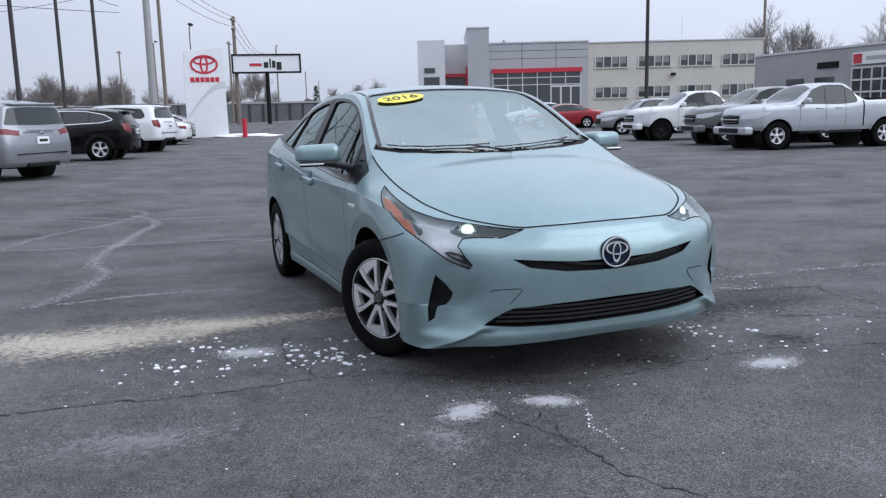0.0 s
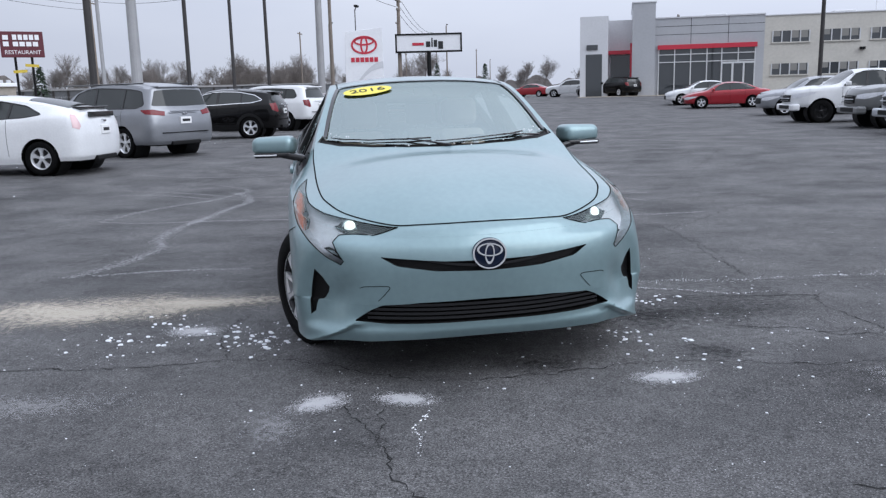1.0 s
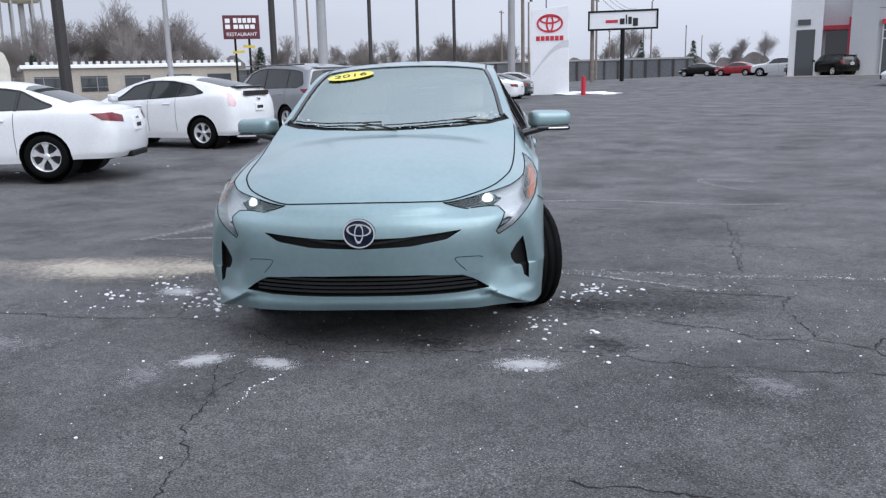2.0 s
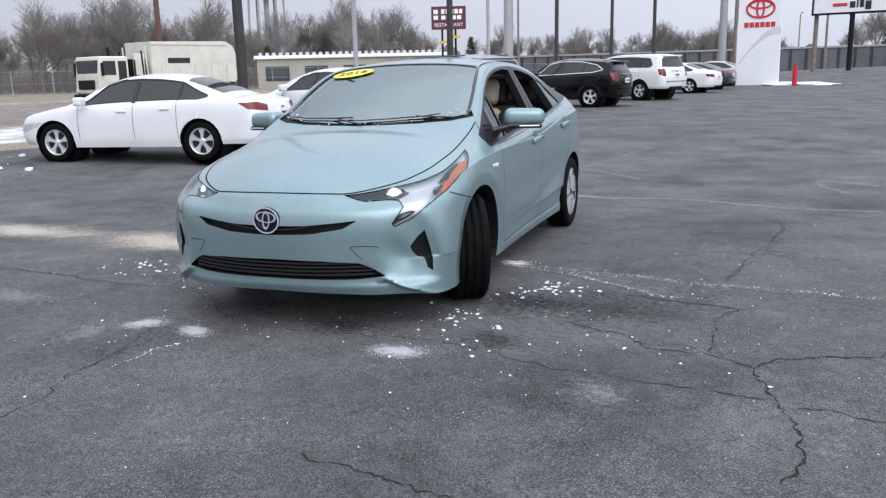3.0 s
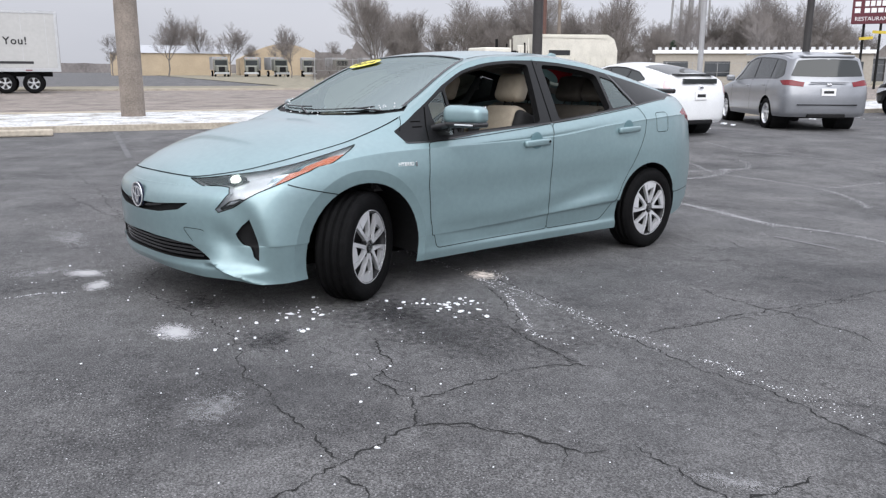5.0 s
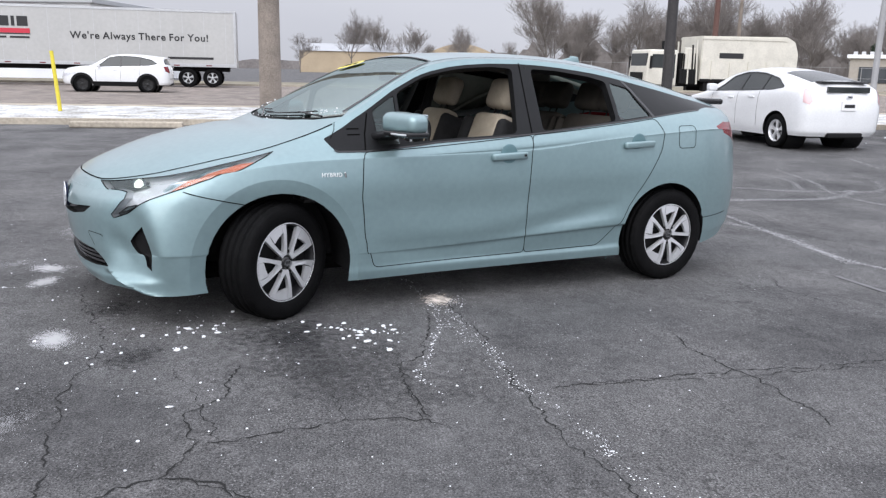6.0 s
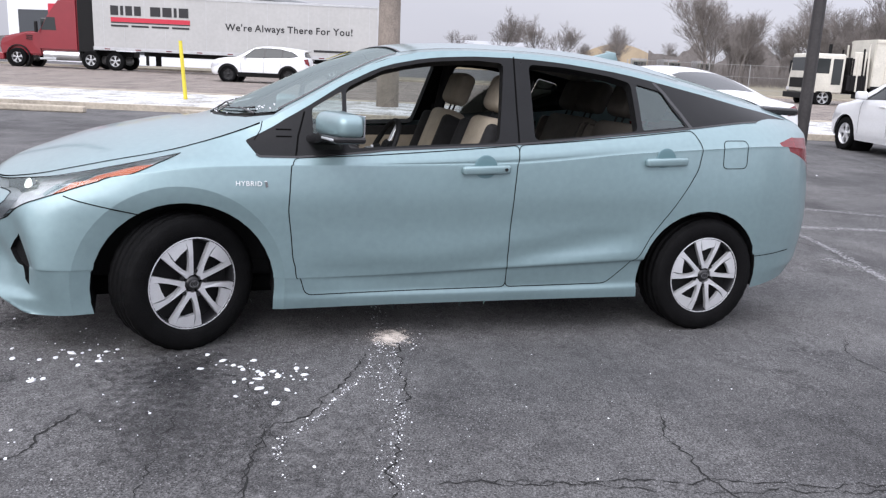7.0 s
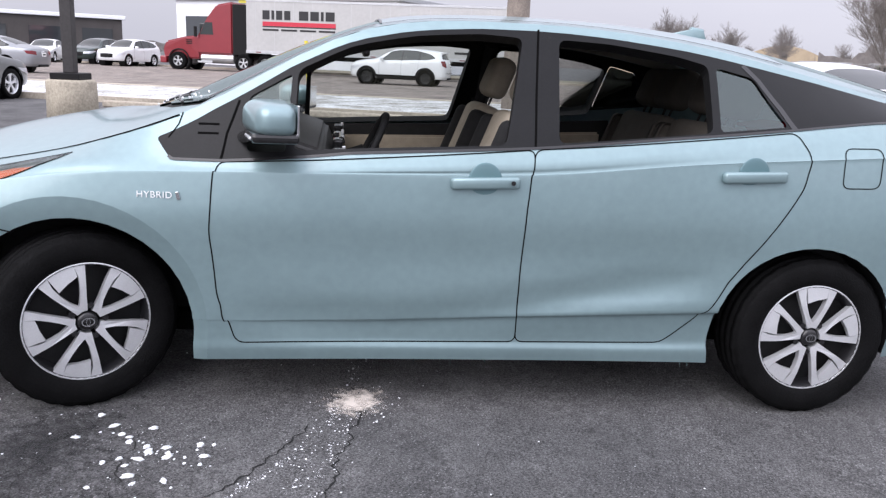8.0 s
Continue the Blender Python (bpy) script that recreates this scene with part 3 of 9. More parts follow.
# the lip and sill stand proud of a hollow above them; the lip's corners sweep out under the vents
LOW[0] = nudged(LOW[0], [0.006, 0.006, 0.010, 0.012, 0.008, 0] + [0] * 10, [0, 0, 0.008, 0.016, 0.012, 0.0, 0.0, 0.0] + [0] * 8)
lip = between(LOW[0], LOW[1], 0.52, [0, 0, 0.004, 0.006, 0.003, 0.001, 0.001] + [0.002] * 4 + [0.002, 0, 0, 0, 0])
lip = nudged(lip, [0.006, 0.006, 0.006, 0.004, 0.002] + [0] * 11, [0] * 16)
LOW[1] = nudged(LOW[1], [-0.004, -0.004, -0.010, -0.022, -0.004, -0.002] + [0] * 10, [0, 0, -0.004, -0.004, 0.014, 0.0, -0.003, -0.004, -0.008, -0.009, -0.009, -0.004, 0, 0, 0, 0], [0, 0, 0, -0.005, -0.01, -0.01] + [0] * 10)
LOW[2] = nudged(LOW[2], [0, 0, -0.010, -0.042, -0.008] + [0] * 11, [0, 0, 0, 0, 0.020, 0.006] + [0] * 10)
LOW[3] = nudged(LOW[3], [0, 0, -0.004, -0.026, -0.008] + [0] * 11, [0, 0, 0, 0.006, 0.018, 0.004] + [0] * 10)
LOW.insert(2, between(LOW[1], LOW[2], 0.78, [0] * 8 + [-0.006, -0.011, -0.012, -0.005] + [0] * 4))
LOW.insert(1, lip)
LOW.insert(8, between(LOW[7], LOW[8], 0.16, [0] * 9 + [0.0, 0.002, 0.005, 0.006, 0.004] + [0] * 2))

# the wing runs straight down from the vent to the corner
for c in (4, 5):
    for r in (1, 2, 3):
        k = (LOW[r][c][2] - LOW[0][c][2]) / (LOW[4][c][2] - LOW[0][c][2])
        LOW[r][c] = (LOW[0][c][0] + (LOW[4][c][0] - LOW[0][c][0]) * k, LOW[0][c][1] + (LOW[4][c][1] - LOW[0][c][1]) * k, LOW[r][c][2])


def edge_z(y):
    """Height of the crease that runs from the tip of the lower grille out to the bumper's corner."""
    return np.interp(y, [0.48, 0.60, 0.70, 0.80, 0.90], [0.300, 0.288, 0.236, 0.184, 0.150])


class HeroSkin(Skin):
    """The skin with its scooped bumper corners, overhung lip and hollow lower doors pressed in."""

    def at(self, u, w):
        P = super().at(u, w)
        x, y, z = P[:, 0].copy(), P[:, 1].copy(), P[:, 2].copy()
        ease = lambda a, b, q: (lambda k: k * k * (3 - 2 * k))(np.clip((q - a) / (b - a), 0, 1))
        ahead = ease(0.42, 0.52, x)
        up = z - edge_z(y)
        corner = ease(0.53, 0.64, y) * (1 - ease(0.80, 0.86, y)) * ahead
        kick = 0.018 * np.where(up > 0, np.exp(-np.maximum(up, 0) / 0.028), 1 - ease(0.0, 0.03, -up))
        tuck = -0.026 * ease(0.0, 0.030, -up) * (1 - ease(0.69, 0.77, y))
        scoop = -0.030 * np.exp(-((y - 0.655) / 0.055) ** 2 - ((z - 0.405 + 0.55 * (y - 0.655)) / 0.075) ** 2) * ahead
        P[:, 0] += corner * (kick + tuck) + scoop
        P[:, 1] += corner * kick * 0.5
        door = ease(-2.36, -2.05, x) * (1 - ease(-0.75, -0.40, x)) * (y > 0.5)
        mid = 0.345 + 0.17 * ease(1.0, 2.3, -x)
        P[:, 1] -= door * 0.015 * np.exp(-((z - mid) / 0.062) ** 2)
        return P


skin = HeroSkin(LOW, 0.85)
top = Top(skin, [(0.875, 0.726), (0.80, 0.775), (0.68, 0.826), (0.437, 0.914), (0.116, 0.988), (-0.10, 1.014), (-0.40, 1.162), (-0.70, 1.307), (-0.95, 1.405), (-1.12, 1.445),
                 (-1.43, 1.470), (-1.75, 1.477), (-2.10, 1.470), (-2.50, 1.432), (-2.90, 1.36), (-3.25, 1.28), (-3.40, 1.22), (-3.51, 1.135)])

CAR = laid(0.960, 4.898, 0.0, -65.03)
hero = thing("hatchback_car", CAR, "pale sea-green hybrid hatchback with open windows on wet asphalt", "car")

us = np.concatenate([np.linspace(0, 2, 11)[:-1], np.linspace(2, 4, 21)[:-1], np.linspace(4, 15, 56)])
ws = np.concatenate([np.linspace(0, 4, 25)[:-1], np.linspace(4, skin.nw, (skin.nw - 4) * 4 + 1)])
sheet = Sheet(us, ws)
lip_edge = [skin.front([(y, float(edge_z(y)))])[0] for y in (0.54, 0.60, 0.65, 0.70, 0.75, 0.80)]
sheet.cut("body", lip_edge + [(lip_edge[-1][0], -0.01), (lip_edge[0][0], -0.01)])
arch_f = circle(0.015, 0.29, 0.392, 30)
arch_r = circle(-2.655, 0.30, 0.372, 30)
arch_f_line, arch_r_line = skin.side([p for p in circle(0.015, 0.29, 0.392, 24, -17, 197)]), skin.side([p for p in circle(-2.655, 0.30, 0.372, 24, -15, 195)])
bottom_f, bottom_r = [(arch_f_line[-1][0], -0.01), (arch_f_line[0][0], -0.01)], [(arch_r_line[-1][0], -0.01), (arch_r_line[0][0], -0.01)]
Z = {}
Z["door_front"] = skin.side(rounded([(-0.452, 0.885), (-0.430, 0.660), (-0.458, 0.418), (-0.523, 0.248), (-1.536, 0.263), (-1.526, 0.510), (-1.533, 0.790), (-1.553, 0.980)], 0.03))
Z["door_rear"] = skin.side(rounded([(-1.553, 0.980), (-1.533, 0.790), (-1.526, 0.510), (-1.536, 0.263), (-2.102, 0.274), (-2.218, 0.378), (-2.343, 0.550), (-2.480, 0.745), (-2.569, 0.890), (-2.595, 1.010), (-2.548, 1.090)], 0.03))
Z["window_black"] = skin.side(rounded([(-0.243, 0.952), (-0.298, 0.888), (-0.468, 0.890), (-0.898, 0.936), (-1.548, 0.985), (-2.071, 1.044), (-2.554, 1.100), (-2.990, 1.148), (-3.300, 1.165), (-2.970, 1.225), (-2.700, 1.278), (-2.470, 1.318),
                                       (-2.175, 1.364), (-1.860, 1.392), (-1.568, 1.400), (-1.368, 1.394), (-1.128, 1.370), (-0.888, 1.313), (-0.688, 1.216), (-0.548, 1.126), (-0.440, 1.062)], 0.012, 2))
Z["window_vent"] = skin.side(rounded([(-0.548, 0.925), (-0.678, 0.928), (-0.690, 1.190), (-0.548, 1.105)], 0.015))
Z["window_front"] = skin.side(rounded([(-0.703, 0.935), (-1.448, 0.990), (-1.523, 1.370), (-1.368, 1.375), (-1.128, 1.352), (-0.898, 1.300), (-0.710, 1.205)], 0.03))
Z["window_rear"] = skin.side(rounded([(-1.640, 1.006), (-2.223, 1.072), (-2.249, 1.315), (-2.123, 1.342), (-1.860, 1.370), (-1.661, 1.374)], 0.03))
Z["window_quarter"] = skin.side(rounded([(-2.254, 1.078), (-2.522, 1.108), (-2.427, 1.280), (-2.280, 1.310)], 0.02))
Z["fuel_flap"] = skin.side(rounded([(-2.72, 0.90), (-2.87, 0.905), (-2.885, 1.05), (-2.73, 1.045)], 0.03))
band_line = skin.side(circle(0.030, 0.30, 0.455, 30, -14, 192))
Z["arch_band"] = band_line + [(band_line[-1][0], -0.01), (band_line[0][0], -0.01)]
Z["arch_f"] = arch_f_line + bottom_f
Z["arch_r"] = arch_r_line + bottom_r
Z["lower_grille"] = skin.front(rounded([(-0.05, 0.388), (0.30, 0.384), (0.478, 0.374), (0.603, 0.302), (0.46, 0.287), (0.25, 0.284), (-0.05, 0.283)], 0.014))
Z["upper_grille"] = skin.front(rounded([(-0.05, 0.566), (0.20, 0.568), (0.478, 0.594), (0.405, 0.552), (0.24, 0.526), (-0.05, 0.518)], 0.012))
Z["lower_grille"] = [(max(u, -0.01), w) for u, w in Z["lower_grille"]]
Z["upper_grille"] = [(max(u, -0.01), w) for u, w in Z["upper_grille"]]


def mixed(pts):
    """Outline points given as ('f', y, z) from ahead or ('s', x, z) from the side."""
    return [(skin.front if k == "f" else skin.side)([(a, z)])[0] for k, a, z in pts]


Z["fog_vent"] = mixed([("f", 0.764, 0.526), ("f", 0.775, 0.47), ("f", 0.785, 0.39), ("f", 0.792, 0.305), ("f", 0.768, 0.325), ("f", 0.705, 0.42), ("f", 0.700, 0.445), ("f", 0.728, 0.488)])
Z["headlamp"] = mixed([("f", 0.384, 0.712), ("f", 0.53, 0.682), ("f", 0.645, 0.680), ("f", 0.676, 0.652), ("f", 0.634, 0.572), ("f", 0.645, 0.556), ("f", 0.705, 0.585), ("f", 0.752, 0.625), ("s", 0.50, 0.715), ("s", 0.36, 0.765), ("s", 0.12, 0.848), ("s", 0.03, 0.888),
                       ("s", 0.22, 0.842), ("s", 0.40, 0.800), ("s", 0.55, 0.764), ("f", 0.58, 0.738)])
Z["tail_lamp"] = [skin.side([(-3.12, 1.045)])[0], skin.side([(-3.20, 1.0)])[0], skin.back([(0.70, 0.93)])[0], skin.back([(0.66, 0.80)])[0], skin.back([(0.60, 0.80)])[0], skin.back([(0.56, 1.02)])[0], skin.back([(0.64, 1.07)])[0], skin.side([(-3.25, 1.075)])[0]]
for key in ("door_front", "door_rear", "window_black", "window_vent", "window_front", "window_rear", "window_quarter", "fuel_flap", "headlamp", "tail_lamp", "lower_grille", "upper_grille", "fog_vent", "arch_band", "arch_f", "arch_r"):
    sheet.cut(key, Z[key])
zones = sheet.sort("body")
bent("body", zones["body"], skin.at, skin.normal, M_PAINT, hero, both=True)


def flare_at(u, w):
    """The flat band round the front wheel arch, turned in towards the opening."""
    P = skin.at(u, w)
    d = np.hypot(P[:, 0] - 0.030, P[:, 2] - 0.30)
    P[:, 1] -= (0.455 - d) * 0.20
    return P


def flare_normal(u, w, e=0.03):
    u, w = np.asarray(u, float), np.asarray(w, float)
    q = np.cross(flare_at(u + e, w) - flare_at(u - e, w), flare_at(u, w + e) - flare_at(u, w - e))
    return q / (np.linalg.norm(q, axis=1)[:, None] + 1e-9)


for mir in (False, True):
    bent("wheel_arch_flare", zones["arch_band"], flare_at, flare_normal, M_PAINT, hero, mirror=mir)
for side_name, mir in (("left", False), ("right", True)):
    fd = bent("front_door", zones["door_front"], skin.at, skin.normal, M_PAINT, hero, mirror=mir)
    rd = bent("rear_door", zones["door_rear"], skin.at, skin.normal, M_PAINT, hero, mirror=mir)
    bent("window_frame", zones["window_black"], skin.at, skin.normal, M_PILLAR, hero, "black door pillars and corner trim", mirror=mir)
    for k in ("window_vent", "window_quarter"):
        bent("fixed_pane", zones[k], skin.at, skin.normal, M_TINT if k == "window_quarter" else M_VENT, hero, "small fixed side pane", mirror=mir, lift=-0.006)
    for k in ("window_front", "window_rear"):
        reveal("window_channel", skin, Z[k], 0.05, M_MATT, hero, mirror=mir)
        if mir:
            pane = bent("door_pane", zones[k], skin.at, skin.normal, M_VENT, hero, "raised clear door window", mirror=True, lift=-0.012)
            pane.visible_shadow = False
    bent("fuel_flap", zones["fuel_flap"], skin.at, skin.normal, M_PAINT, hero, mirror=mir)
    bent("tail_lamp", zones["tail_lamp"], skin.at, skin.normal, M_RED, hero, "red tail lamp", mirror=mir)
    lens = bent("headlamp", zones["headlamp"], skin.at, skin.normal, M_LENS, hero, "clear swept-back headlamp, lit", mirror=mir)
    lens.visible_shadow = False
    bent("lamp_housing", zones["headlamp"], skin.at, skin.normal, M_LAMPWHITE, lens, mirror=mir, shift=(-0.042, -0.036, -0.004))
    bent("fog_vent", zones["fog_vent"], skin.at, skin.normal, M_MATT, hero, "black corner vent", mirror=mir, lift=-0.022)
    reveal("vent_edge", skin, Z["fog_vent"], 0.022, M_MATT, hero, mirror=mir)
    reveal("lamp_edge", skin, Z["headlamp"], 0.0, M_LAMPGREY, lens, mirror=mir, shift=(-0.042, -0.036, -0.004))
    # joints
    for k in ("door_front", "door_rear"):
        ribbon("door_joint", skin, Z[k], 0.0045, M_SEAM, fd if k == "door_front" else rd, mirror=mir)
    ribbon("flap_joint", skin, Z["fuel_flap"], 0.004, M_SEAM, hero, mirror=mir)
    ribbon("lamp_joint", skin, Z["headlamp"], 0.005, M_SEAM, lens, mirror=mir)
    ribbon("bumper_joint", skin, mixed([("s", 0.50, 0.700), ("s", 0.40, 0.672), ("s", 0.30, 0.650), ("s", 0.20, 0.630)]), 0.005, M_SEAM, hero, closed=False, mirror=mir)
    ribbon("pillar_joint", skin, skin.side([(-0.283, 0.955), (-0.313, 1.000), (-0.323, 1.075)]), 0.004, M_SEAM, hero, closed=False, mirror=mir)
    ribbon("pillar_seam", skin, skin.side([(-1.553, 0.990), (-1.563, 1.150), (-1.573, 1.280), (-1.583, 1.405)]), 0.008, M_SEAM, hero, closed=False, mirror=mir)
    ribbon("rear_pillar_seam", skin, skin.side([(-2.548, 1.100), (-2.511, 1.170), (-2.449, 1.270), (-2.396, 1.325)]), 0.022, M_BLACK, hero, closed=False, mirror=mir)
    ribbon("front_pillar_seam", skin, skin.side([(-0.463, 0.892), (-0.478, 0.980), (-0.513, 1.090)]), 0.008, M_SEAM, hero, closed=False, mirror=mir)
    for zs in (1.005, 0.975):
        ribbon("sail_slot", skin, skin.side([(-0.38, zs), (-0.45, zs + 0.002)]), 0.008, M_SEAM, hero, closed=False, mirror=mir)
    ribbon("rear_bumper_joint", skin, skin.side([(-3.0, 0.42), (-3.15, 0.43), (-3.28, 0.445)]), 0.004, M_SEAM, hero, closed=False, mirror=mir)
    ribbon("lower_trim", skin, Z["window_black"][3:24], 0.010, M_BLACK, hero, closed=False, mirror=mir, lift=0.003)
    ribbon("tow_cover_joint", skin, skin.front(rounded([(0.50, 0.385), (0.435, 0.455), (0.45, 0.463), (0.56, 0.460), (0.575, 0.445)], 0.02)[3:-4]), 0.003, M_SEAM, hero, closed=False, mirror=mir)
    # wheel housings: returns of the arches and dark liners
    for arch, (cx, cz, r) in (("arch_f", (0.015, 0.29, 0.392)), ("arch_r", (-2.655, 0.30, 0.372))):
        pts = circle(cx, cz, r, 24, -17, 197)
        uv = skin.side(pts)
        P = (flare_at if arch == "arch_f" else skin.at)(np.array([p[0] for p in uv]), np.array([p[1] for p in uv]))
        V, F = [], []
        for p in P:
            V += [tuple(p), (p[0], p[1] - 0.025, p[2]), (cx + (p[0] - cx) * 1.05, 0.50, cz + (p[2] - cz) * 1.05)]
        for i in range(len(P) - 1):
            F += [(3 * i, 3 * i + 3, 3 * i + 4, 3 * i + 1), (3 * i + 1, 3 * i + 4, 3 * i + 5, 3 * i + 2)]
        F.append([3 * i + 2 for i in range(len(P))])
        if mir:
            V = [(x, -y, z) for x, y, z in V]
        raw_mesh("wheel_liner", V, F, M_MATT, hero)

# grilles: recessed slats
for key, depth in (("lower_grille", 0.05), ("upper_grille", 0.03)):
    reveal("grille_edge", skin, Z[key], depth, M_MATT, hero)
    reveal("grille_edge", skin, Z[key], depth, M_MATT, hero, mirror=True)
    g = bent("grille", zones[key], skin.at, skin.normal, M_MATT, hero, "black slatted grille", both=True, lift=-depth)
    lo, hi = (0.294, 0.376) if key == "lower_grille" else (0.532, 0.575)
    for k in range(4 if key == "lower_grille" else 2):
        z = lo + (hi - lo) * (k + 0.5) / (4 if key == "lower_grille" else 2)
        half = 0.54 if key == "lower_grille" else 0.33
        ys = np.linspace(-half, half, 25)
        zz = [z + (0.045 * (abs(y) / half) ** 2 if key == "upper_grille" else 0.01 * (abs(y) / half) ** 2) for y in ys]
        uv = skin.front([(abs(y), q) for y, q in zip(ys, zz)])
        P = skin.at(np.array([p[0] for p in uv]), np.array([p[1] for p in uv])) * np.stack([np.ones(25), np.sign(ys) + (ys == 0), np.ones(25)], 1)
        V, F = [], []
        for p in P:
            V += [(p[0] - 0.012, p[1], p[2] - 0.006), (p[0] - 0.012, p[1], p[2] + 0.006), (p[0] - 0.045, p[1], p[2] + 0.009), (p[0] - 0.045, p[1], p[2] - 0.004)]
        for i in range(24):
            for a in range(4):
                b = (a + 1) % 4
                F.append((4 * i + a, 4 * i + b, 4 * i + 4 + b, 4 * i + 4 + a))
        raw_mesh("slat", V, F, M_BLACK, g)

# round emblem: dark disc, chrome rings whose gleam is painted as pale silver
emblem = part("emblem", lathe([(0.0, 0.012), (0.058, 0.010), (0.062, 0.0)], 36), mat("emblem_blue_black", (0.006, 0.011, 0.03), 0.3, spec=0.25), hero, "round chrome emblem on a dark blue disc", True)
emblem.matrix_basis = pose(0.954, 0, 0.594, 0, -4, -90) @ Matrix.Diagonal((1.25, 1, 1.12, 1))
for rx, rz, th, cz in ((0.061, 0.061, 0.0055, 0.0), (0.047, 0.026, 0.0042, 0.015), (0.017, 0.042, 0.0038, 0.0)):
    V, F = [], []
    for i in range(40):
        a = 2 * math.pi * i / 40
        for s, h in ((1, 0.012), (1, 0.017), (1 - th / min(rx, rz), 0.017), (1 - th / min(rx, rz), 0.012)):
            V.append((rx * s * math.cos(a), h, cz + rz * s * math.sin(a)))
    for i in range(40):
        for b in range(4):
            c = (b + 1) % 4
            F.append((4 * i + b, 4 * i + c, (4 * i + 4 + c) % 160, (4 * i + 4 + b) % 160))
    raw_mesh("emblem_ring", V, F, M_BADGE, emblem)

# bonnet, screen, roof, hatch
xs = np.concatenate([np.linspace(-3.5, -3.3, 5)[:-1], np.linspace(-3.3, 0.6, 66)[:-1], np.linspace(0.6, 0.8, 8)[:-1], 0.872 - 0.072 * np.linspace(1, 0, 10) ** 2])
tops = Sheet(xs, np.linspace(0, 1, 17))
TZ = {}
cowl = [(-0.122, 0), (-0.137, 0.2), (-0.18, 0.4), (-0.258, 0.58), (-0.33, 0.66), (-0.375, 0.70)]
glass0 = [(-0.16, 0), (-0.175, 0.2), (-0.22, 0.4), (-0.30, 0.56), (-0.385, 0.655)]
TZ["cowl"] = top.flat([(-0.122, -0.02)] + cowl + [(-0.43, 0.668)] + glass0[::-1] + [(-0.16, -0.02)])
TZ["windscreen"] = top.flat([(-0.16, -0.02)] + glass0 + [(-0.60, 0.612), (-0.80, 0.572), (-0.97, 0.535), (-1.00, 0.50), (-1.005, 0.2), (-1.005, -0.02)])
TZ["hatch_glass"] = top.flat([(-2.55, -0.02), (-2.55, 0.40), (-2.62, 0.50), (-3.10, 0.52), (-3.22, 0.46), (-3.24, -0.02)])
TZ["sunroof"] = top.flat([(-1.10, -0.02), (-1.10, 0.38), (-1.15, 0.42), (-1.62, 0.42), (-1.66, 0.38), (-1.66, -0.02)])
TZ["bonnet"] = top.flat([(0.88, -0.02)] + [(x, float(top.width(x)) + 0.03) for x in (0.86, 0.7, 0.5, 0.3, 0.1, -0.1, -0.25, -0.36)] + cowl[::-1] + [(-0.122, -0.02)])
for key in ("bonnet", "cowl", "windscreen", "hatch_glass"):
    tops.cut(key, TZ[key])
tz = tops.sort("roof")
bent("roof", tz["roof"], top.at, top.normal, M_PAINT, hero, both=True)
bonnet = bent("bonnet", tz["bonnet"], top.at, top.normal, M_PAINT, hero, both=True)
bent("cowl", tz["cowl"], top.at, top.normal, M_MATT, hero, "black cowl panel with bits of ice", both=True, lift=-0.012)
screen = bent("windscreen", tz["windscreen"], top.at, top.normal, M_GLASS, hero, both=True, lift=-0.004)
screen.visible_shadow = False
hg = bent("hatch_glass", tz["hatch_glass"], top.at, top.normal, M_TINT, hero, both=True, lift=-0.004)
hg.visible_shadow = False
# joints on the top
for mir in (False, True):
    ribbon("bonnet_joint", skin, [(u, skin.nw - 0.03) for u in np.linspace(0.0, 6.85, 46)], 0.007, M_SEAM, bonnet, closed=False, mirror=mir)


def top_line(name, pts, width, material, parent, lift=0.003, both=True):
    q = top.flat(pts)
    P = top.at(np.array([p[0] for p in q]), np.array([p[1] for p in q]))
    N = top.normal(np.array([p[0] for p in q]), np.array([p[1] for p in q]))
    T = np.gradient(P, axis=0)
    T /= np.linalg.norm(T, axis=1)[:, None]
    S = np.cross(N, T) * width / 2
    V = np.vstack([P + S + N * lift, P - S + N * lift])
    n = len(P)
    F = [(i, i + 1, n + i + 1, n + i) for i in range(n - 1)]
    if both:
        raw_mesh(name, V * np.array([1, -1, 1]), [f[::-1] for f in F], material, parent)
    return raw_mesh(name, V, F, material, parent)


def fine(pts, n=6):
    out = []
    for a, b in zip(pts, pts[1:]):
        out += [(a[0] + (b[0] - a[0]) * i / n, a[1] + (b[1] - a[1]) * i / n) for i in range(n)]
    return out + [pts[-1]]


top_line("screen_band", fine([(-0.40, 0.655), (-0.60, 0.622), (-0.80, 0.582), (-0.98, 0.542)]), 0.022, M_BLACK, hero)
top_line("screen_band", fine([(-1.00, 0.53), (-1.005, 0.2), (-1.005, 0.0)]), 0.010, M_BLACK, hero)
top_line("roof_joint", fine([(-1.0, 0.545), (-1.6, 0.53), (-2.3, 0.53), (-2.6, 0.53)]), 0.008, M_SEAM, hero)

# wheels of the hatchback, the front ones turned to its left
for x, y, steer in ((0.02, 0.762, 27), (0.02, -0.762, 25), (-2.70, 0.77, 0), (-2.70, -0.77, 0)):
    out = 1 if y > 0 else -1
    wheel(hero, x, y, 0.312, steer, 0.312, 0.205, 0.208, "pairs", out, spin=11 if x > -1 else 36)

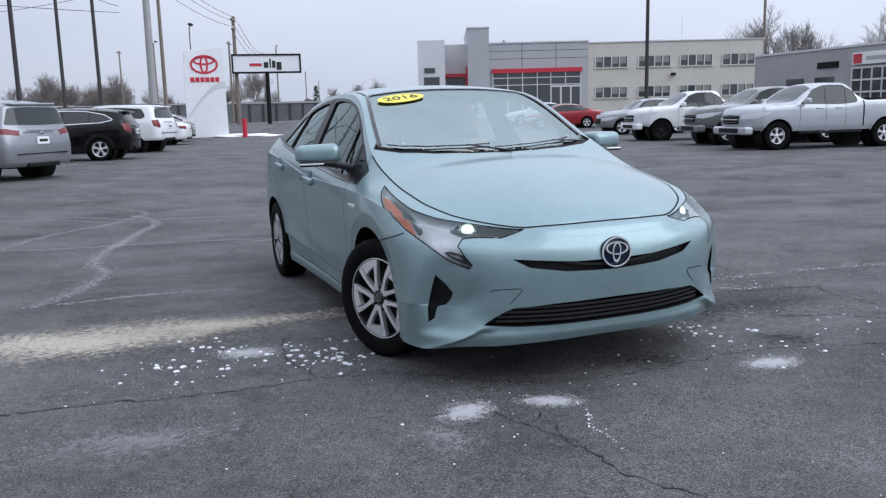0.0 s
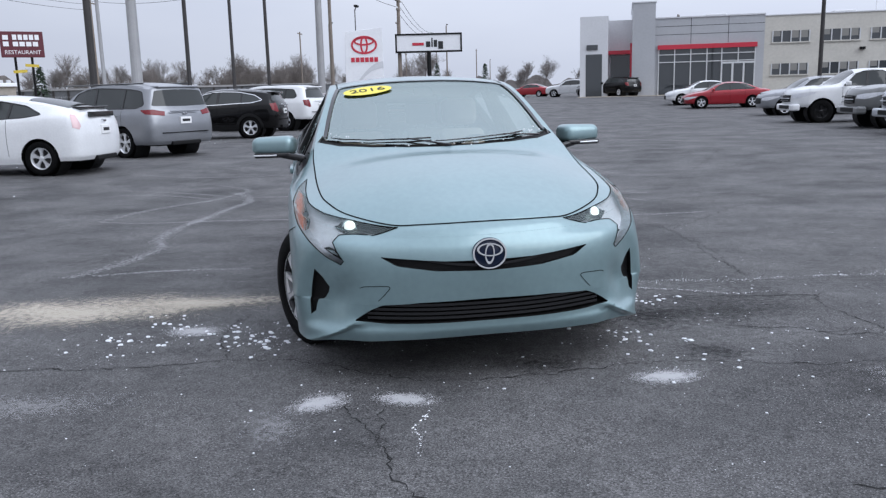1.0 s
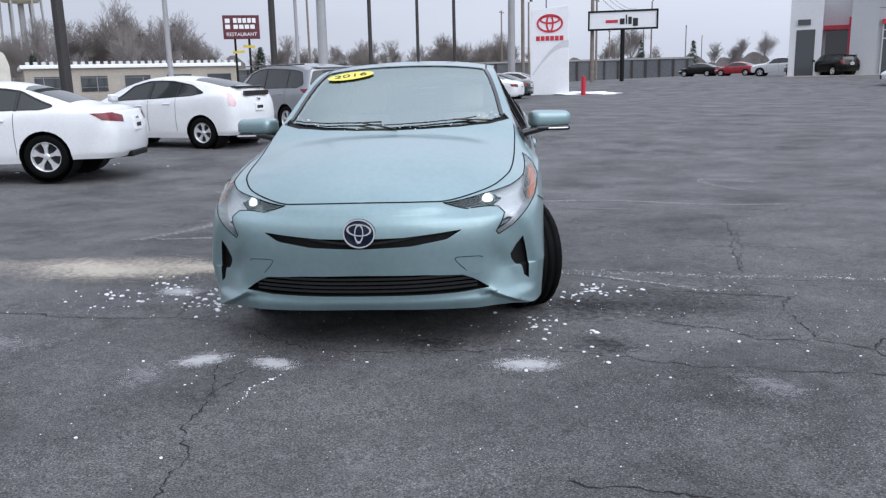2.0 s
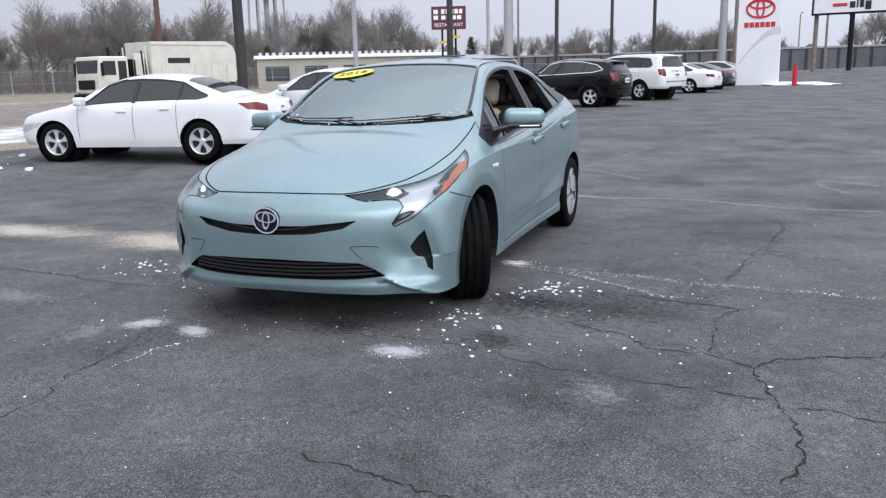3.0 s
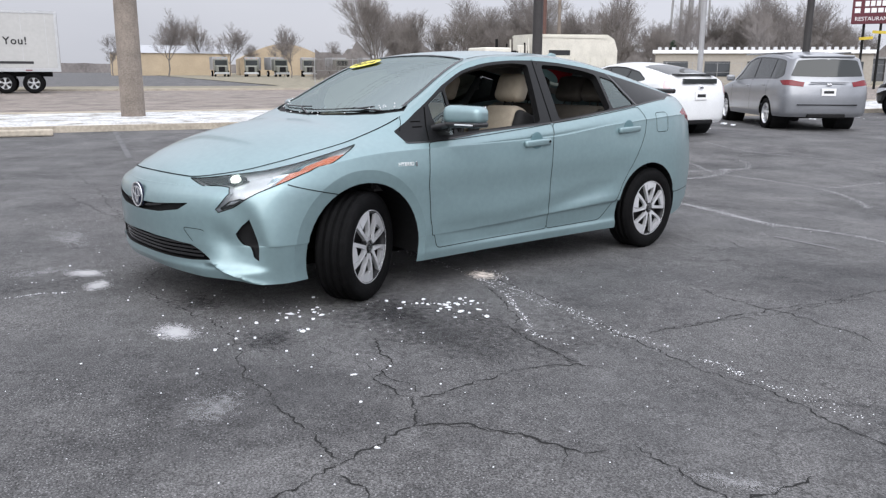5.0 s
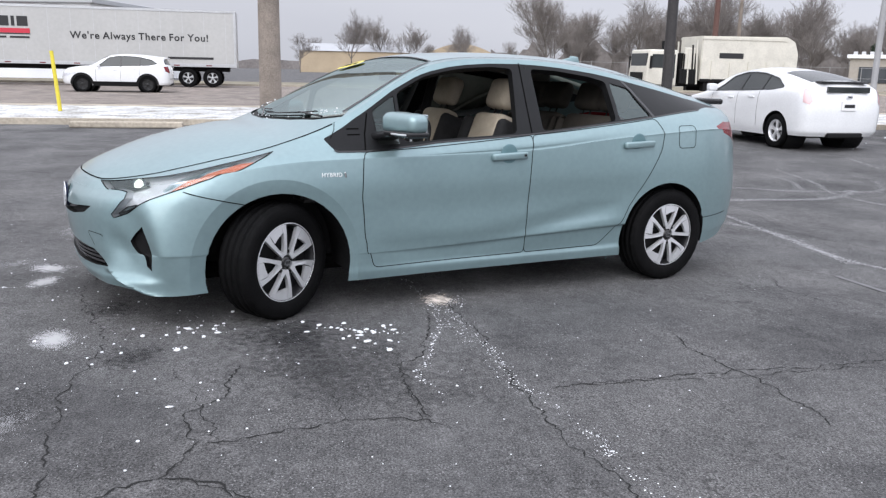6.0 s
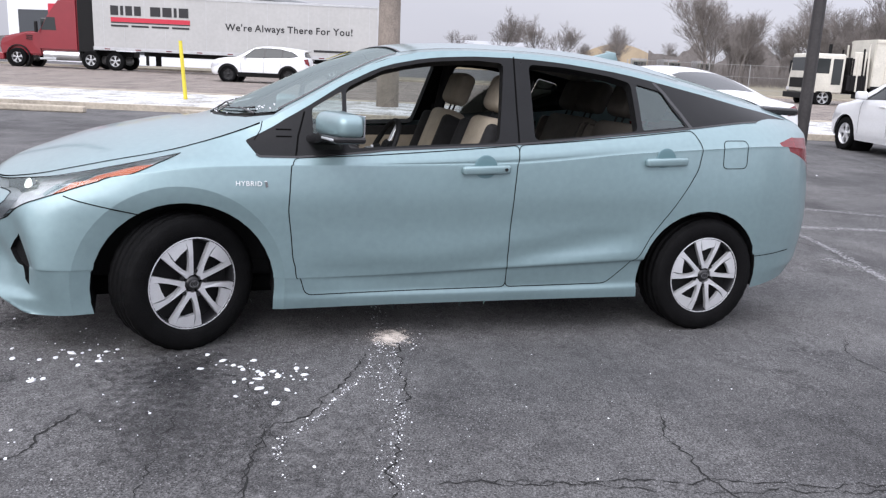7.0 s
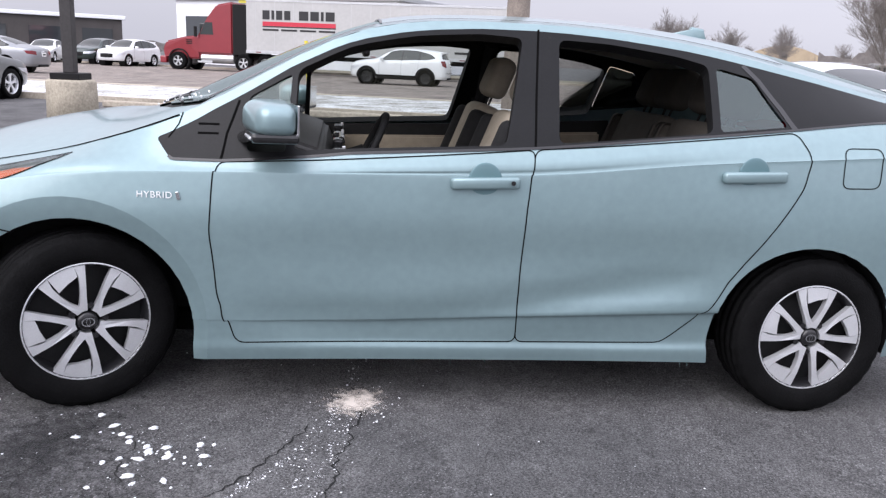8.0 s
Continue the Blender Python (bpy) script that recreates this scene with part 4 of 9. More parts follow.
# door mirrors
for s in (1, -1):
    bm = bmesh.new()
    box(bm, -0.085, -0.130, -0.070, 0.085, 0.130, 0.070, 0.048, 5)
    for v in bm.verts:
        k = (v.co.y * s + 0.13) / 0.26
        v.co.x *= 1.15 - 0.35 * k
        v.co.z *= (0.92 if v.co.z > 0 else 0.72) * (1.0 - 0.12 * k)
        if v.co.x < 0:
            v.co.x *= 0.75
    mir = part("door_mirror", bm, M_PAINT, hero, "body-coloured door mirror", True)
    mir.matrix_basis = pose(-0.65, s * 0.955, 1.045, 0, 0, s * 12)
    part("mirror_base", boxed(-0.064, -0.11, -0.066, 0.085, 0.115, -0.034, 0.012), M_BLACK, mir)
    part("mirror_glass", boxed(-0.066, -0.092, -0.052, -0.058, 0.092, 0.055, 0.003), M_CHROME, mir, "mirror glass")
    part("mirror_trim", boxed(0.0, -0.03 if s > 0 else -0.11, -0.056, 0.092, 0.10 if s > 0 else 0.03, -0.046, 0.004), M_BADGE, mir)
    bm = bmesh.new()
    box(bm, -0.705, min(s * 0.76, s * 0.93), 0.975, -0.560, max(s * 0.76, s * 0.93), 1.018, 0.018, 3)
    for v in bm.verts:
        if abs(v.co.y) < 0.85:
            v.co.x += 0.05
            v.co.z -= 0.03
    part("mirror_stalk", bm, M_BLACK, hero, "black mirror stalk")

# door handles; a disc of darker paint stands for each scooped recess's shade
for s in (1, -1):
    for x, z, tilt in ((-1.373, 0.860, 3), (-2.370, 0.926, 3)):
        yy = float(skin.at(*[np.array([q]) for q in skin.side([(x, z)])[0]])[0][1])
        bm = bmesh.new()
        bmesh.ops.create_uvsphere(bm, u_segments=24, v_segments=12, radius=1.0)
        bmesh.ops.scale(bm, vec=(0.062, 0.004, 0.070), verts=bm.verts)
        cup = part("handle_recess_shade", bm, mat("paint_in_shade", (0.12, 0.21, 0.23), 0.45, 0.4, coat=0.5), hero, "", True)
        cup.matrix_basis = pose(x, s * (yy - 0.001), z + 0.002)
        bm = bmesh.new()
        box(bm, -0.125, -0.014, -0.029, 0.125, 0.014, 0.029, 0.0135, 4)
        for v in bm.verts:
            k = min(1, abs(v.co.x) / 0.128)
            v.co.z *= 1 - 0.45 * k ** 4
            v.co.y -= 0.014 * k ** 2
        h = part("door_handle", bm, M_PAINT, hero, "body-coloured pull handle", True)
        h.matrix_basis = pose(x, s * (yy + 0.024), z, 0, tilt, 0) @ Matrix.Diagonal((1, s, 1, 1))
        if x > -2:
            part("lock", tubed((-0.095, 0.008, 0.002), (-0.095, 0.0125, 0.002), 0.008, seg=12), M_BLACK, h)
        # black block that paints the shade behind the handle
        bm = bmesh.new()
        box(bm, -0.035, -0.03, -0.010, 0.035, 0.0, 0.012, 0.006)
        part("handle_gap_shade", bm, M_SEAM, h)

# lamp insides: projector, amber strip, dark inner blade
for s in (1, -1):
    def lamp_zone(name, pts, material, lift, label=""):
        q = mixed(pts)
        sh = Sheet(np.linspace(1, 8, 71), np.linspace(4.0, skin.nw, 40))
        sh.cut(name, q)
        ob = bent(name, sh.sort("rest")[name], skin.at, skin.normal, material, hero, label, mirror=s < 0, shift=lift)
        sh.bm.free()
        return ob
    lamp_zone("amber_reflector", [("s", 0.585, 0.662), ("s", 0.50, 0.714), ("s", 0.36, 0.765), ("s", 0.14, 0.841), ("s", 0.22, 0.830), ("s", 0.38, 0.784), ("s", 0.49, 0.742), ("s", 0.572, 0.690)], M_AMBER, (-0.010, -0.009, -0.001), "orange side marker strip")
    lamp_zone("lamp_blade", [("f", 0.39, 0.711), ("f", 0.53, 0.683), ("f", 0.645, 0.681), ("f", 0.690, 0.708), ("f", 0.655, 0.728), ("f", 0.60, 0.728), ("f", 0.55, 0.724), ("f", 0.50, 0.722), ("f", 0.44, 0.717)], M_BLACK, (-0.034, -0.029, -0.003), "black inner blade of the lamp")
    lamp_zone("lamp_fang", [("f", 0.640, 0.576), ("f", 0.648, 0.563), ("f", 0.700, 0.589), ("f", 0.742, 0.622), ("f", 0.718, 0.628), ("f", 0.675, 0.612)], M_GLOSSGREY, (-0.030, -0.026, -0.003), "dark lower point of the lamp")
    lamp_zone("lamp_insert", [("f", 0.668, 0.590), ("f", 0.698, 0.600), ("f", 0.722, 0.618), ("f", 0.690, 0.612)], M_CHROME, (-0.022, -0.019, -0.002), "bright insert in the lamp's point")
    lamp_zone("chrome_strip", [("s", 0.585, 0.690), ("s", 0.49, 0.744), ("s", 0.38, 0.786), ("s", 0.20, 0.836), ("s", 0.24, 0.835), ("s", 0.39, 0.795), ("s", 0.50, 0.756), ("s", 0.592, 0.700)], M_CHROME, (-0.008, -0.007, -0.001), "bright strip over the side marker")
    p = skin.at(*[np.array([q]) for q in skin.front([(0.622, 0.708)])[0]])[0]
    lampo = part("projector_lens", lathe([(0.032, -0.02), (0.031, 0.0), (0.023, 0.010), (0.0, 0.015)], 24), M_BULB, hero, "lit round projector lens", True)
    p = p - np.array([0.036, 0.031, 0.004])
    lampo.matrix_basis = pose(p[0], s * p[1], p[2], 12, 0, -90 + s * 34)
    ring = part("projector_ring", lathe([(0.033, -0.01), (0.033, 0.004), (0.040, 0.004), (0.042, -0.01)], 24), M_CHROME, lampo)

# hybrid badge: pale, barely metallic letters, chrome's bright reflection put into the colour
for s in (1, -1):
    q = skin.side([(-0.255, 0.772)])[0]
    p, nrm = skin.at(*[np.array([k]) for k in q])[0], skin.normal(*[np.array([k]) for k in q])[0]
    mz = Matrix.Translation((p[0], s * (p[1] + 0.003), p[2])) @ (pose(0, 0, 0, 90, 0, 180) if s > 0 else pose(0, 0, 0, 90, 0, 0))
    lettering("badge_lettering", "HYBRID", 0.031, mat("pale_badge_letters", (0.88, 0.89, 0.90), 0.3, 0.15, vary=0.04, scale=60), hero, mz, 0.002, label="raised chrome badge lettering, its gleam painted pale", spread=1.1)
    dot = part("badge_mark", boxed(-0.006, -0.002, -0.014, 0.006, 0.002, 0.014, 0.002), M_CHROME, hero)
    dot.matrix_basis = pose(p[0] - 0.076, s * (p[1] + 0.003), p[2], 0, 12, 0) if s > 0 else pose(p[0] + 0.076, s * (p[1] + 0.003), p[2])

# wipers, camera pod, inner mirror, year sticker, fin aerial
def on_screen(x, y, lift=0.0):
    q = top.flat([(x, y)])[0]
    p, n = top.at([q[0]], [q[1]])[0], top.normal([q[0]], [q[1]])[0]
    return Vector(p) + Vector(n) * lift, Vector(n)


def wiper_line(y, up):
    xs = np.interp(abs(y), [0, 0.2, 0.4, 0.56, 0.655], [-0.16, -0.175, -0.22, -0.30, -0.385])
    p, n_ = on_screen(float(xs) - up, y, 0.006)
    return p


def add_wiper(y0, y1, up0, up1):
    pts = [wiper_line(y0 + (y1 - y0) * i / 8, up0 + (up1 - up0) * i / 8) for i in range(9)]
    w_ = part("wiper", swept(pts, 0.0035, 0.005), M_BLACK, hero, "black wiper arm and blade")
    bm = bmesh.new()
    mid = pts[6] + Vector((0, 0, 0.004))
    piv = wiper_line(y1 + 0.10, -0.035)
    tube(bm, mid, piv, 0.004, 0.006, 8)
    part("wiper_arm", bm, M_BLACK, w_)


add_wiper(-0.62, -0.06, 0.012, 0.055)
add_wiper(-0.04, 0.50, 0.02, 0.04)

pos, nrm = on_screen(-0.86, -0.36, 0.004)
xax = Vector((0, 1, 0))
zax = nrm
yax = zax.cross(xax).normalized()
xax = yax.cross(zax)
frame_m = Matrix((xax, yax, zax)).transposed().to_4x4()
st = part("year_sticker", lathe([(0.0, 0.001), (0.120, 0.001), (0.125, 0.0)], 48, "Z"), M_YELLOW, hero, "yellow oval year sticker on the windscreen")
st.matrix_basis = Matrix.Translation(pos) @ frame_m @ pose(0, 0, 0, 0, 0, 6) @ Matrix.Diagonal((1.25, 0.58, 1, 1))
lettering("year_figures", "2016", 0.10, M_INK, hero, Matrix.Translation(pos + nrm * 0.002) @ frame_m @ pose(0, 0, 0, 0, 0, 6) @ Matrix.Diagonal((1.15, 0.8, 1, 1)), 0.001, label="black figures on the sticker")
pos, nrm = on_screen(-0.86, 0.0, -0.04)
pod = part("camera_pod", boxed(-0.07, -0.06, -0.025, 0.07, 0.06, 0.025, 0.02, 3), M_BLACK, hero, "black sensor pod behind the windscreen")
pod.matrix_basis = Matrix.Translation(pos) @ pose(0, 0, 0, 0, 24, 0)
part("inner_mirror", boxed(-0.98, -0.11, 1.27, -0.95, 0.11, 1.33, 0.012, 3), M_BLACK, hero, "black interior mirror")
bm = bmesh.new()
box(bm, -0.09, -0.018, 0, 0.09, 0.018, 0.06, 0.012, 3)
for v in bm.verts:
    if v.co.z > 0.03:
        v.co.x = v.co.x * 0.35 - 0.035
fin = part("aerial_fin", bm, M_PAINT, hero, "", True)
fin.matrix_basis = pose(-2.42, 0, 1.438, 0, -6, 0)
sp = part("rear_spoiler", boxed(-3.44, -0.55, 1.19, -3.18, 0.55, 1.232, 0.014), M_BLACK, hero, "black spoiler across the hatch")

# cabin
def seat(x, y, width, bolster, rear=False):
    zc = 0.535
    # the rear seats get a much darker cloth colour than the front ones
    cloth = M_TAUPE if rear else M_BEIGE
    bm = bmesh.new()
    box(bm, x - 0.02, y - width / 2, zc - 0.12, x + 0.50, y + width / 2, zc + 0.03, 0.05, 4)
    s0 = part("seat_cushion", bm, cloth, hero, "beige cloth seat cushion, darker in the rear", True)
    bm = bmesh.new()
    box(bm, -0.075, -width / 2 + bolster, 0, 0.075, width / 2 - bolster, 0.60, 0.05, 4)
    back = part("seat_back", bm, cloth, hero, "beige cloth backrest with dark bolsters, darker in the rear", True)
    back.matrix_basis = pose(x - 0.02, y, zc - 0.02, 0, -20, 0)
    for s in (-1, 1):
        part("bolster", boxed(-0.09, s * (width / 2 - bolster / 2) - bolster / 2, 0, 0.10, s * (width / 2 - bolster / 2) + bolster / 2, 0.56, 0.035, 3), M_DKFAB if bolster > 0.03 else cloth, back, "", True)
    part("seat_back_shell", boxed(-0.10, -width / 2 + 0.01, 0.02, -0.06, width / 2 - 0.01, 0.58, 0.03, 3), M_DKFAB, back)
    for q in ((-0.13, 0.13) if rear else (0.0,)):
        hr = part("headrest", boxed(-0.05, q - 0.13, 0.64, 0.06, q + 0.13, 0.84, 0.045, 4), cloth, back, "", True)
        part("headrest_post", tubed((0, q + 0.04, 0.56), (0, q + 0.04, 0.66), 0.006, seg=8), M_DKFAB, back)
        part("headrest_post", tubed((0, q - 0.04, 0.56), (0, q - 0.04, 0.66), 0.006, seg=8), M_DKFAB, back)


seat(-1.36, 0.37, 0.50, 0.08)
seat(-1.36, -0.37, 0.50, 0.08)
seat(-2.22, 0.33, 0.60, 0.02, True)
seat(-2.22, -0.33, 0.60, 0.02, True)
bm = prism([(-0.15, 0.60), (-0.80, 0.60), (-0.86, 0.80), (-0.80, 0.93), (-0.62, 0.985), (-0.36, 1.005), (-0.15, 0.97)], -0.70, 0.70)
bmesh.ops.bevel(bm, geom=list(bm.edges), offset=0.02, segments=3, affect="EDGES")
dash = part("dashboard", bm, mat("dark_grey_dash_plastic", (0.045, 0.044, 0.043), 0.55, vary=0.2, scale=20, bump=0.15, bump_scale=200), hero, "dark grey dashboard")
for y in (-0.62, -0.16, 0.16, 0.60):
    part("air_vent", boxed(-0.882, y - 0.055, 0.845, -0.835, y + 0.055, 0.925, 0.012), M_BLACK, dash, "black louvred air vent")
    part("vent_rim", boxed(-0.886, y - 0.062, 0.838, -0.872, y - 0.054, 0.932, 0.003), M_SILVER, dash)
    for k in range(4):
        part("louvre", boxed(-0.888, y - 0.050, 0.856 + 0.018 * k, -0.874, y + 0.050, 0.861 + 0.018 * k), M_DKFAB, dash)
part("dash_trim", boxed(-0.885, -0.66, 0.74, -0.80, 0.10, 0.80, 0.015), M_BEIGE, hero, "beige dashboard trim")
part("dash_screen", boxed(-0.885, -0.12, 0.80, -0.86, 0.14, 0.93, 0.01), M_BLACK, hero, "dark dashboard screen")
wm = pose(-0.97, 0.37, 0.885, 0, 65, 0)
bm = bmesh.new()
prof = []
for i in range(36):
    a = 2 * math.pi * i / 36
    for j in range(8):
        b = 2 * math.pi * j / 8
        prof.append(bm.verts.new(((0.175 + 0.015 * math.cos(b)) * math.cos(a), (0.175 + 0.015 * math.cos(b)) * math.sin(a), 0.015 * math.sin(b))))
for i in range(36):
    for j in range(8):
        bm.faces.new((prof[i * 8 + j], prof[i * 8 + (j + 1) % 8], prof[((i + 1) % 36) * 8 + (j + 1) % 8], prof[((i + 1) % 36) * 8 + j]))
stw = part("steering_wheel", bm, M_MATT, hero, "black steering wheel with pale spokes", True)
stw.matrix_basis = wm
part("steering_boss", boxed(-0.07, -0.08, -0.03, 0.07, 0.08, 0.0, 0.02), M_MATT, stw)
for a in (0, 90, 180):
    sp = part("steering_spoke", boxed(0.05, -0.02, -0.02, 0.17, 0.02, -0.008, 0.004), M_SILVER, stw)
    sp.matrix_basis = pose(0, 0, 0, 0, 0, a + 180)
part("steering_column", tubed((-0.97, 0.37, 0.885), (-0.75, 0.37, 0.80), 0.045, seg=12), M_MATT, hero)
part("cabin_floor", boxed(-3.2, -0.50, 0.28, -0.3, 0.50, 0.34), M_DKFAB, hero)
part("boot_floor", boxed(-3.3, -0.70, 0.34, -2.45, 0.70, 0.80, 0.02), M_DKFAB, hero)
for s in (1, -1):
    for x0, x1, z0, z1 in ((-1.55, -0.62, 0.40, 0.925), (-2.35, -1.66, 0.42, 0.985)):
        bm = prism([(x0, z0), (x1, z0), (x1, z1 - 0.02), (x0, z1 + 0.03)], s * 0.76, s * 0.79)
        dc = part("door_card", bm, M_DKFAB, hero, "black and beige inner door trim")
        bm = prism([(x0 + 0.05, z0 + 0.22), (x1 - 0.05, z0 + 0.16), (x1 - 0.06, z1 - 0.07), (x0 + 0.05, z1 - 0.035)], s * 0.735, s * 0.765)
        bmesh.ops.bevel(bm, geom=list(bm.edges), offset=0.012, segments=2, affect="EDGES")
        part("door_insert", bm, M_BEIGE, dc)
        part("pull_handle", boxed(x1 - 0.40, s * 0.70 - 0.02, z0 + 0.30, x1 - 0.16, s * 0.70 + 0.02, z0 + 0.33, 0.012), M_CHROME, dc)
bent("headliner", tz["roof"], top.at, top.normal, mat("grey_headliner", (0.42, 0.41, 0.38), 0.9), hero, "pale grey headliner", both=True, lift=-0.03)
for s in (1, -1):
    part("pillar_trim", tubed((-1.60, s * 0.735, 0.95), (-1.625, s * 0.57, 1.37), 0.035, seg=8), M_DKFAB, hero)
    part("belt_strap", boxed(-1.60, s * 0.70 - 0.004, 0.5, -1.56, s * 0.70 + 0.004, 1.1, 0.002), M_DKFAB, hero)
# underbody; the wide dark tray between the sills is added to deepen the shade
part("underbody", boxed(-3.3, -0.56, 0.185, 0.78, 0.56, 0.27, 0.03), M_SEAM, hero)
part("sill_shade_tray", boxed(-2.20, -0.78, 0.188, -0.55, 0.78, 0.24, 0.02), M_SEAM, hero)
# small icicles under the sill
rng = random.Random(5)
for k in range(9):
    x = rng.uniform(-2.25, -0.5)
    part("icicle", tubed((x, 0.826, 0.190), (x, 0.826, 0.190 - rng.uniform(0.008, 0.035)), 0.003, 0.0006, 6), M_LENS, hero)
# crumbs of ice in the cowl
for k in range(46):
    y = rng.uniform(-0.62, 0.62)
    x = -0.13 - 0.30 * (abs(y) / 0.66) ** 2.2 + rng.uniform(-0.03, 0.03)
    if abs(y) < 0.45 and rng.random() < 0.55:
        continue
    p, n_ = on_screen(x, y, 0.006)
    r = rng.uniform(0.002, 0.0055)
    bm = bmesh.new()
    bmesh.ops.create_icosphere(bm, subdivisions=1, radius=r)
    for v in bm.verts:
        v.co *= rng.uniform(0.6, 1.3)
    ice = part("ice_crumb", bm, M_SNOW, hero)
    ice.matrix_basis = Matrix.Translation(p)


# ---- parked and waiting vehicles ----
def lerp(a, b, t):
    return a + (b - a) * t


def vehicle(name, label, m, paint, W, fo, wb, ro, profile, belt, windows, glass_x, tyre=(0.33, 0.22, 0.22), style="five", kind="sedan", category="car",
            lamps="sedan", group="parked cars", cladding=None, sill=0.24, roof_in=0.70, rack=False, blacktop=False, plate=True, rim=None, soft=0.55, tail=None):
    """A whole car from its side profile (x, z on the centre line), belt line, window outline and lamps. x = 0 is the front axle."""
    t = -(wb + ro)
    xs_side = [0.36, 0.0, -0.42, -0.35 * wb, -0.58 * wb, -0.82 * wb, -wb, -wb - 0.40 * min(1, ro)]
    px, pz = [p[0] for p in profile][::-1], [p[1] for p in profile][::-1]
    bx, bz = [p[0] for p in belt][::-1], [p[1] for p in belt][::-1]
    tall = kind in ("suv", "van")
    def top_z(x):
        return float(np.interp(x, px, pz))
    def belt_z(x):
        return float(np.interp(x, bx, bz))
    def line(f, zf, inset, width):
        n, T = fo - inset, t + inset
        pts = [(n, 0), (n - 0.03, 0.36 * W), (n - 0.11, 0.66 * W), (n - 0.25, 0.87 * W), (n - 0.42, 0.965 * W)]
        pts += [(x, W) for x in xs_side]
        pts += [(T + 0.17, 0.93 * W), (T + 0.04, 0.62 * W), (T, 0)]
        return [(x, y * width(x), zf(x)) for x, y in pts]
    hood = top_z(fo - 0.02)
    lines = [
        line(0, lambda x: sill + (0.04 if x > 0.3 or x < -wb - 0.2 else 0.0), 0.07, lambda x: 0.955),
        line(1, lambda x: sill + 0.14, 0.015, lambda x: 0.99),
        line(2, lambda x: lerp(sill + 0.14, belt_z(x), 0.45), 0.0, lambda x: 1.0),
        line(3, lambda x: lerp(sill + 0.14, belt_z(x), 0.80), 0.03, lambda x: 0.99),
        line(4, lambda x: belt_z(x), 0.08, lambda x: 0.955),
    ]
    def edge_w(x):
        h = max(0.0, min(1.0, (top_z(x) - belt_z(x)) / 0.5))
        return lerp(0.86, roof_in, h)
    e = line(5, lambda x: max(top_z(x) - 0.05 - 0.02, belt_z(x) + 0.012), 0.12 if not tall else 0.14, lambda x: edge_w(x))
    if tall:
        k = 0.30 if kind == "suv" else 0.22
        e = e[:-3] + [(t + k + 0.10, W * roof_in * 0.97, top_z(t + k) - 0.06), (t + k, W * roof_in * 0.7, top_z(t + k) - 0.03), (t + k - 0.02, 0, top_z(t + k) - 0.01)]
        e[-4] = (e[-4][0], W * roof_in, e[-4][2])
    lines.append(e)
    sk = Skin(lines, soft)
    cx = [(x, z) for x, z in profile]
    cx[0] = (e[0][0], e[0][2])
    cx[-1] = (e[-1][0], e[-1][2])
    cx = [cx[0]] + [p for p in cx[1:-1] if cx[-1][0] < p[0] < cx[0][0]] + [cx[-1]]
    tp = Top(sk, cx)
    ob = thing(name, m, label, category, group)
    sh = Sheet(np.linspace(0, sk.nu, sk.nu * 3 + 1), np.linspace(0, 5, 16))
    zz = {}
    r = tyre[0]
    for key, ax in (("arch_f", 0.0), ("arch_r", -wb)):
        ln = sk.side(circle(ax, r, r * 1.17, 14, -16, 196))
        zz[key] = ln + [(ln[-1][0], -0.01), (ln[0][0], -0.01)]
    zz["glasshouse"] = sk.side(rounded(windows, 0.05, 2))
    if tall:
        zt = top_z(t + 0.35) - 0.13
        zz["rear_glass"] = [(max(u, 0), w) for u, w in sk.back(rounded([(0.0, belt_z(t) + 0.05), (W * 0.80, belt_z(t) + 0.07), (W * 0.66, zt), (0.0, zt + 0.03)], 0.04, 2))]
        zz["rear_glass"] = [(min(u + 0.005, sk.nu + 0.01) if u > sk.nu - 0.1 else u, w) for u, w in zz["rear_glass"]]
    tb, bb = belt_z(t), belt_z(fo)
    if lamps == "corner":
        zz["tail_lamp"] = [sk.side([(t + 0.26, tb + 0.02)])[0], sk.side([(t + 0.20, tb - 0.22)])[0], sk.back([(W * 0.84, tb - 0.26)])[0], sk.back([(W * 0.79, tb - 0.20)])[0], sk.back([(W * 0.80, tb + 0.0)])[0]]
    elif lamps == "tall":
        zz["tail_lamp"] = [sk.side([(t + 0.30, tb - 0.02)])[0], sk.side([(t + 0.22, tb - 0.22)])[0], sk.back([(W * 0.80, tb - 0.30)])[0], sk.back([(W * 0.68, tb - 0.28)])[0], sk.back([(W * 0.70, tb + 0.0)])[0]]
    elif lamps == "wide":
        zz["tail_lamp"] = [sk.side([(t + 0.42, tb - 0.02)])[0], sk.side([(t + 0.25, tb - 0.12)])[0], sk.back([(W * 0.55, tb - 0.16)])[0], sk.back([(W * 0.52, tb - 0.06)])[0], sk.back([(W * 0.78, tb - 0.01)])[0]]
    else:
        zz["tail_lamp"] = [sk.side([(t + 0.38, tb - 0.08)])[0], sk.side([(t + 0.26, tb - 0.20)])[0], sk.back([(W * 0.58, tb - 0.24)])[0], sk.back([(W * 0.55, tb - 0.10)])[0], sk.back([(W * 0.80, tb - 0.07)])[0]]
    zz["headlamp"] = [sk.front([(W * 0.50, bb - 0.20)])[0], sk.front([(W * 0.80, bb - 0.22)])[0], sk.side([(fo - 0.62, bb - 0.10)])[0], sk.side([(fo - 0.75, bb - 0.02)])[0], sk.front([(W * 0.78, bb - 0.06)])[0], sk.front([(W * 0.52, bb - 0.10)])[0]]
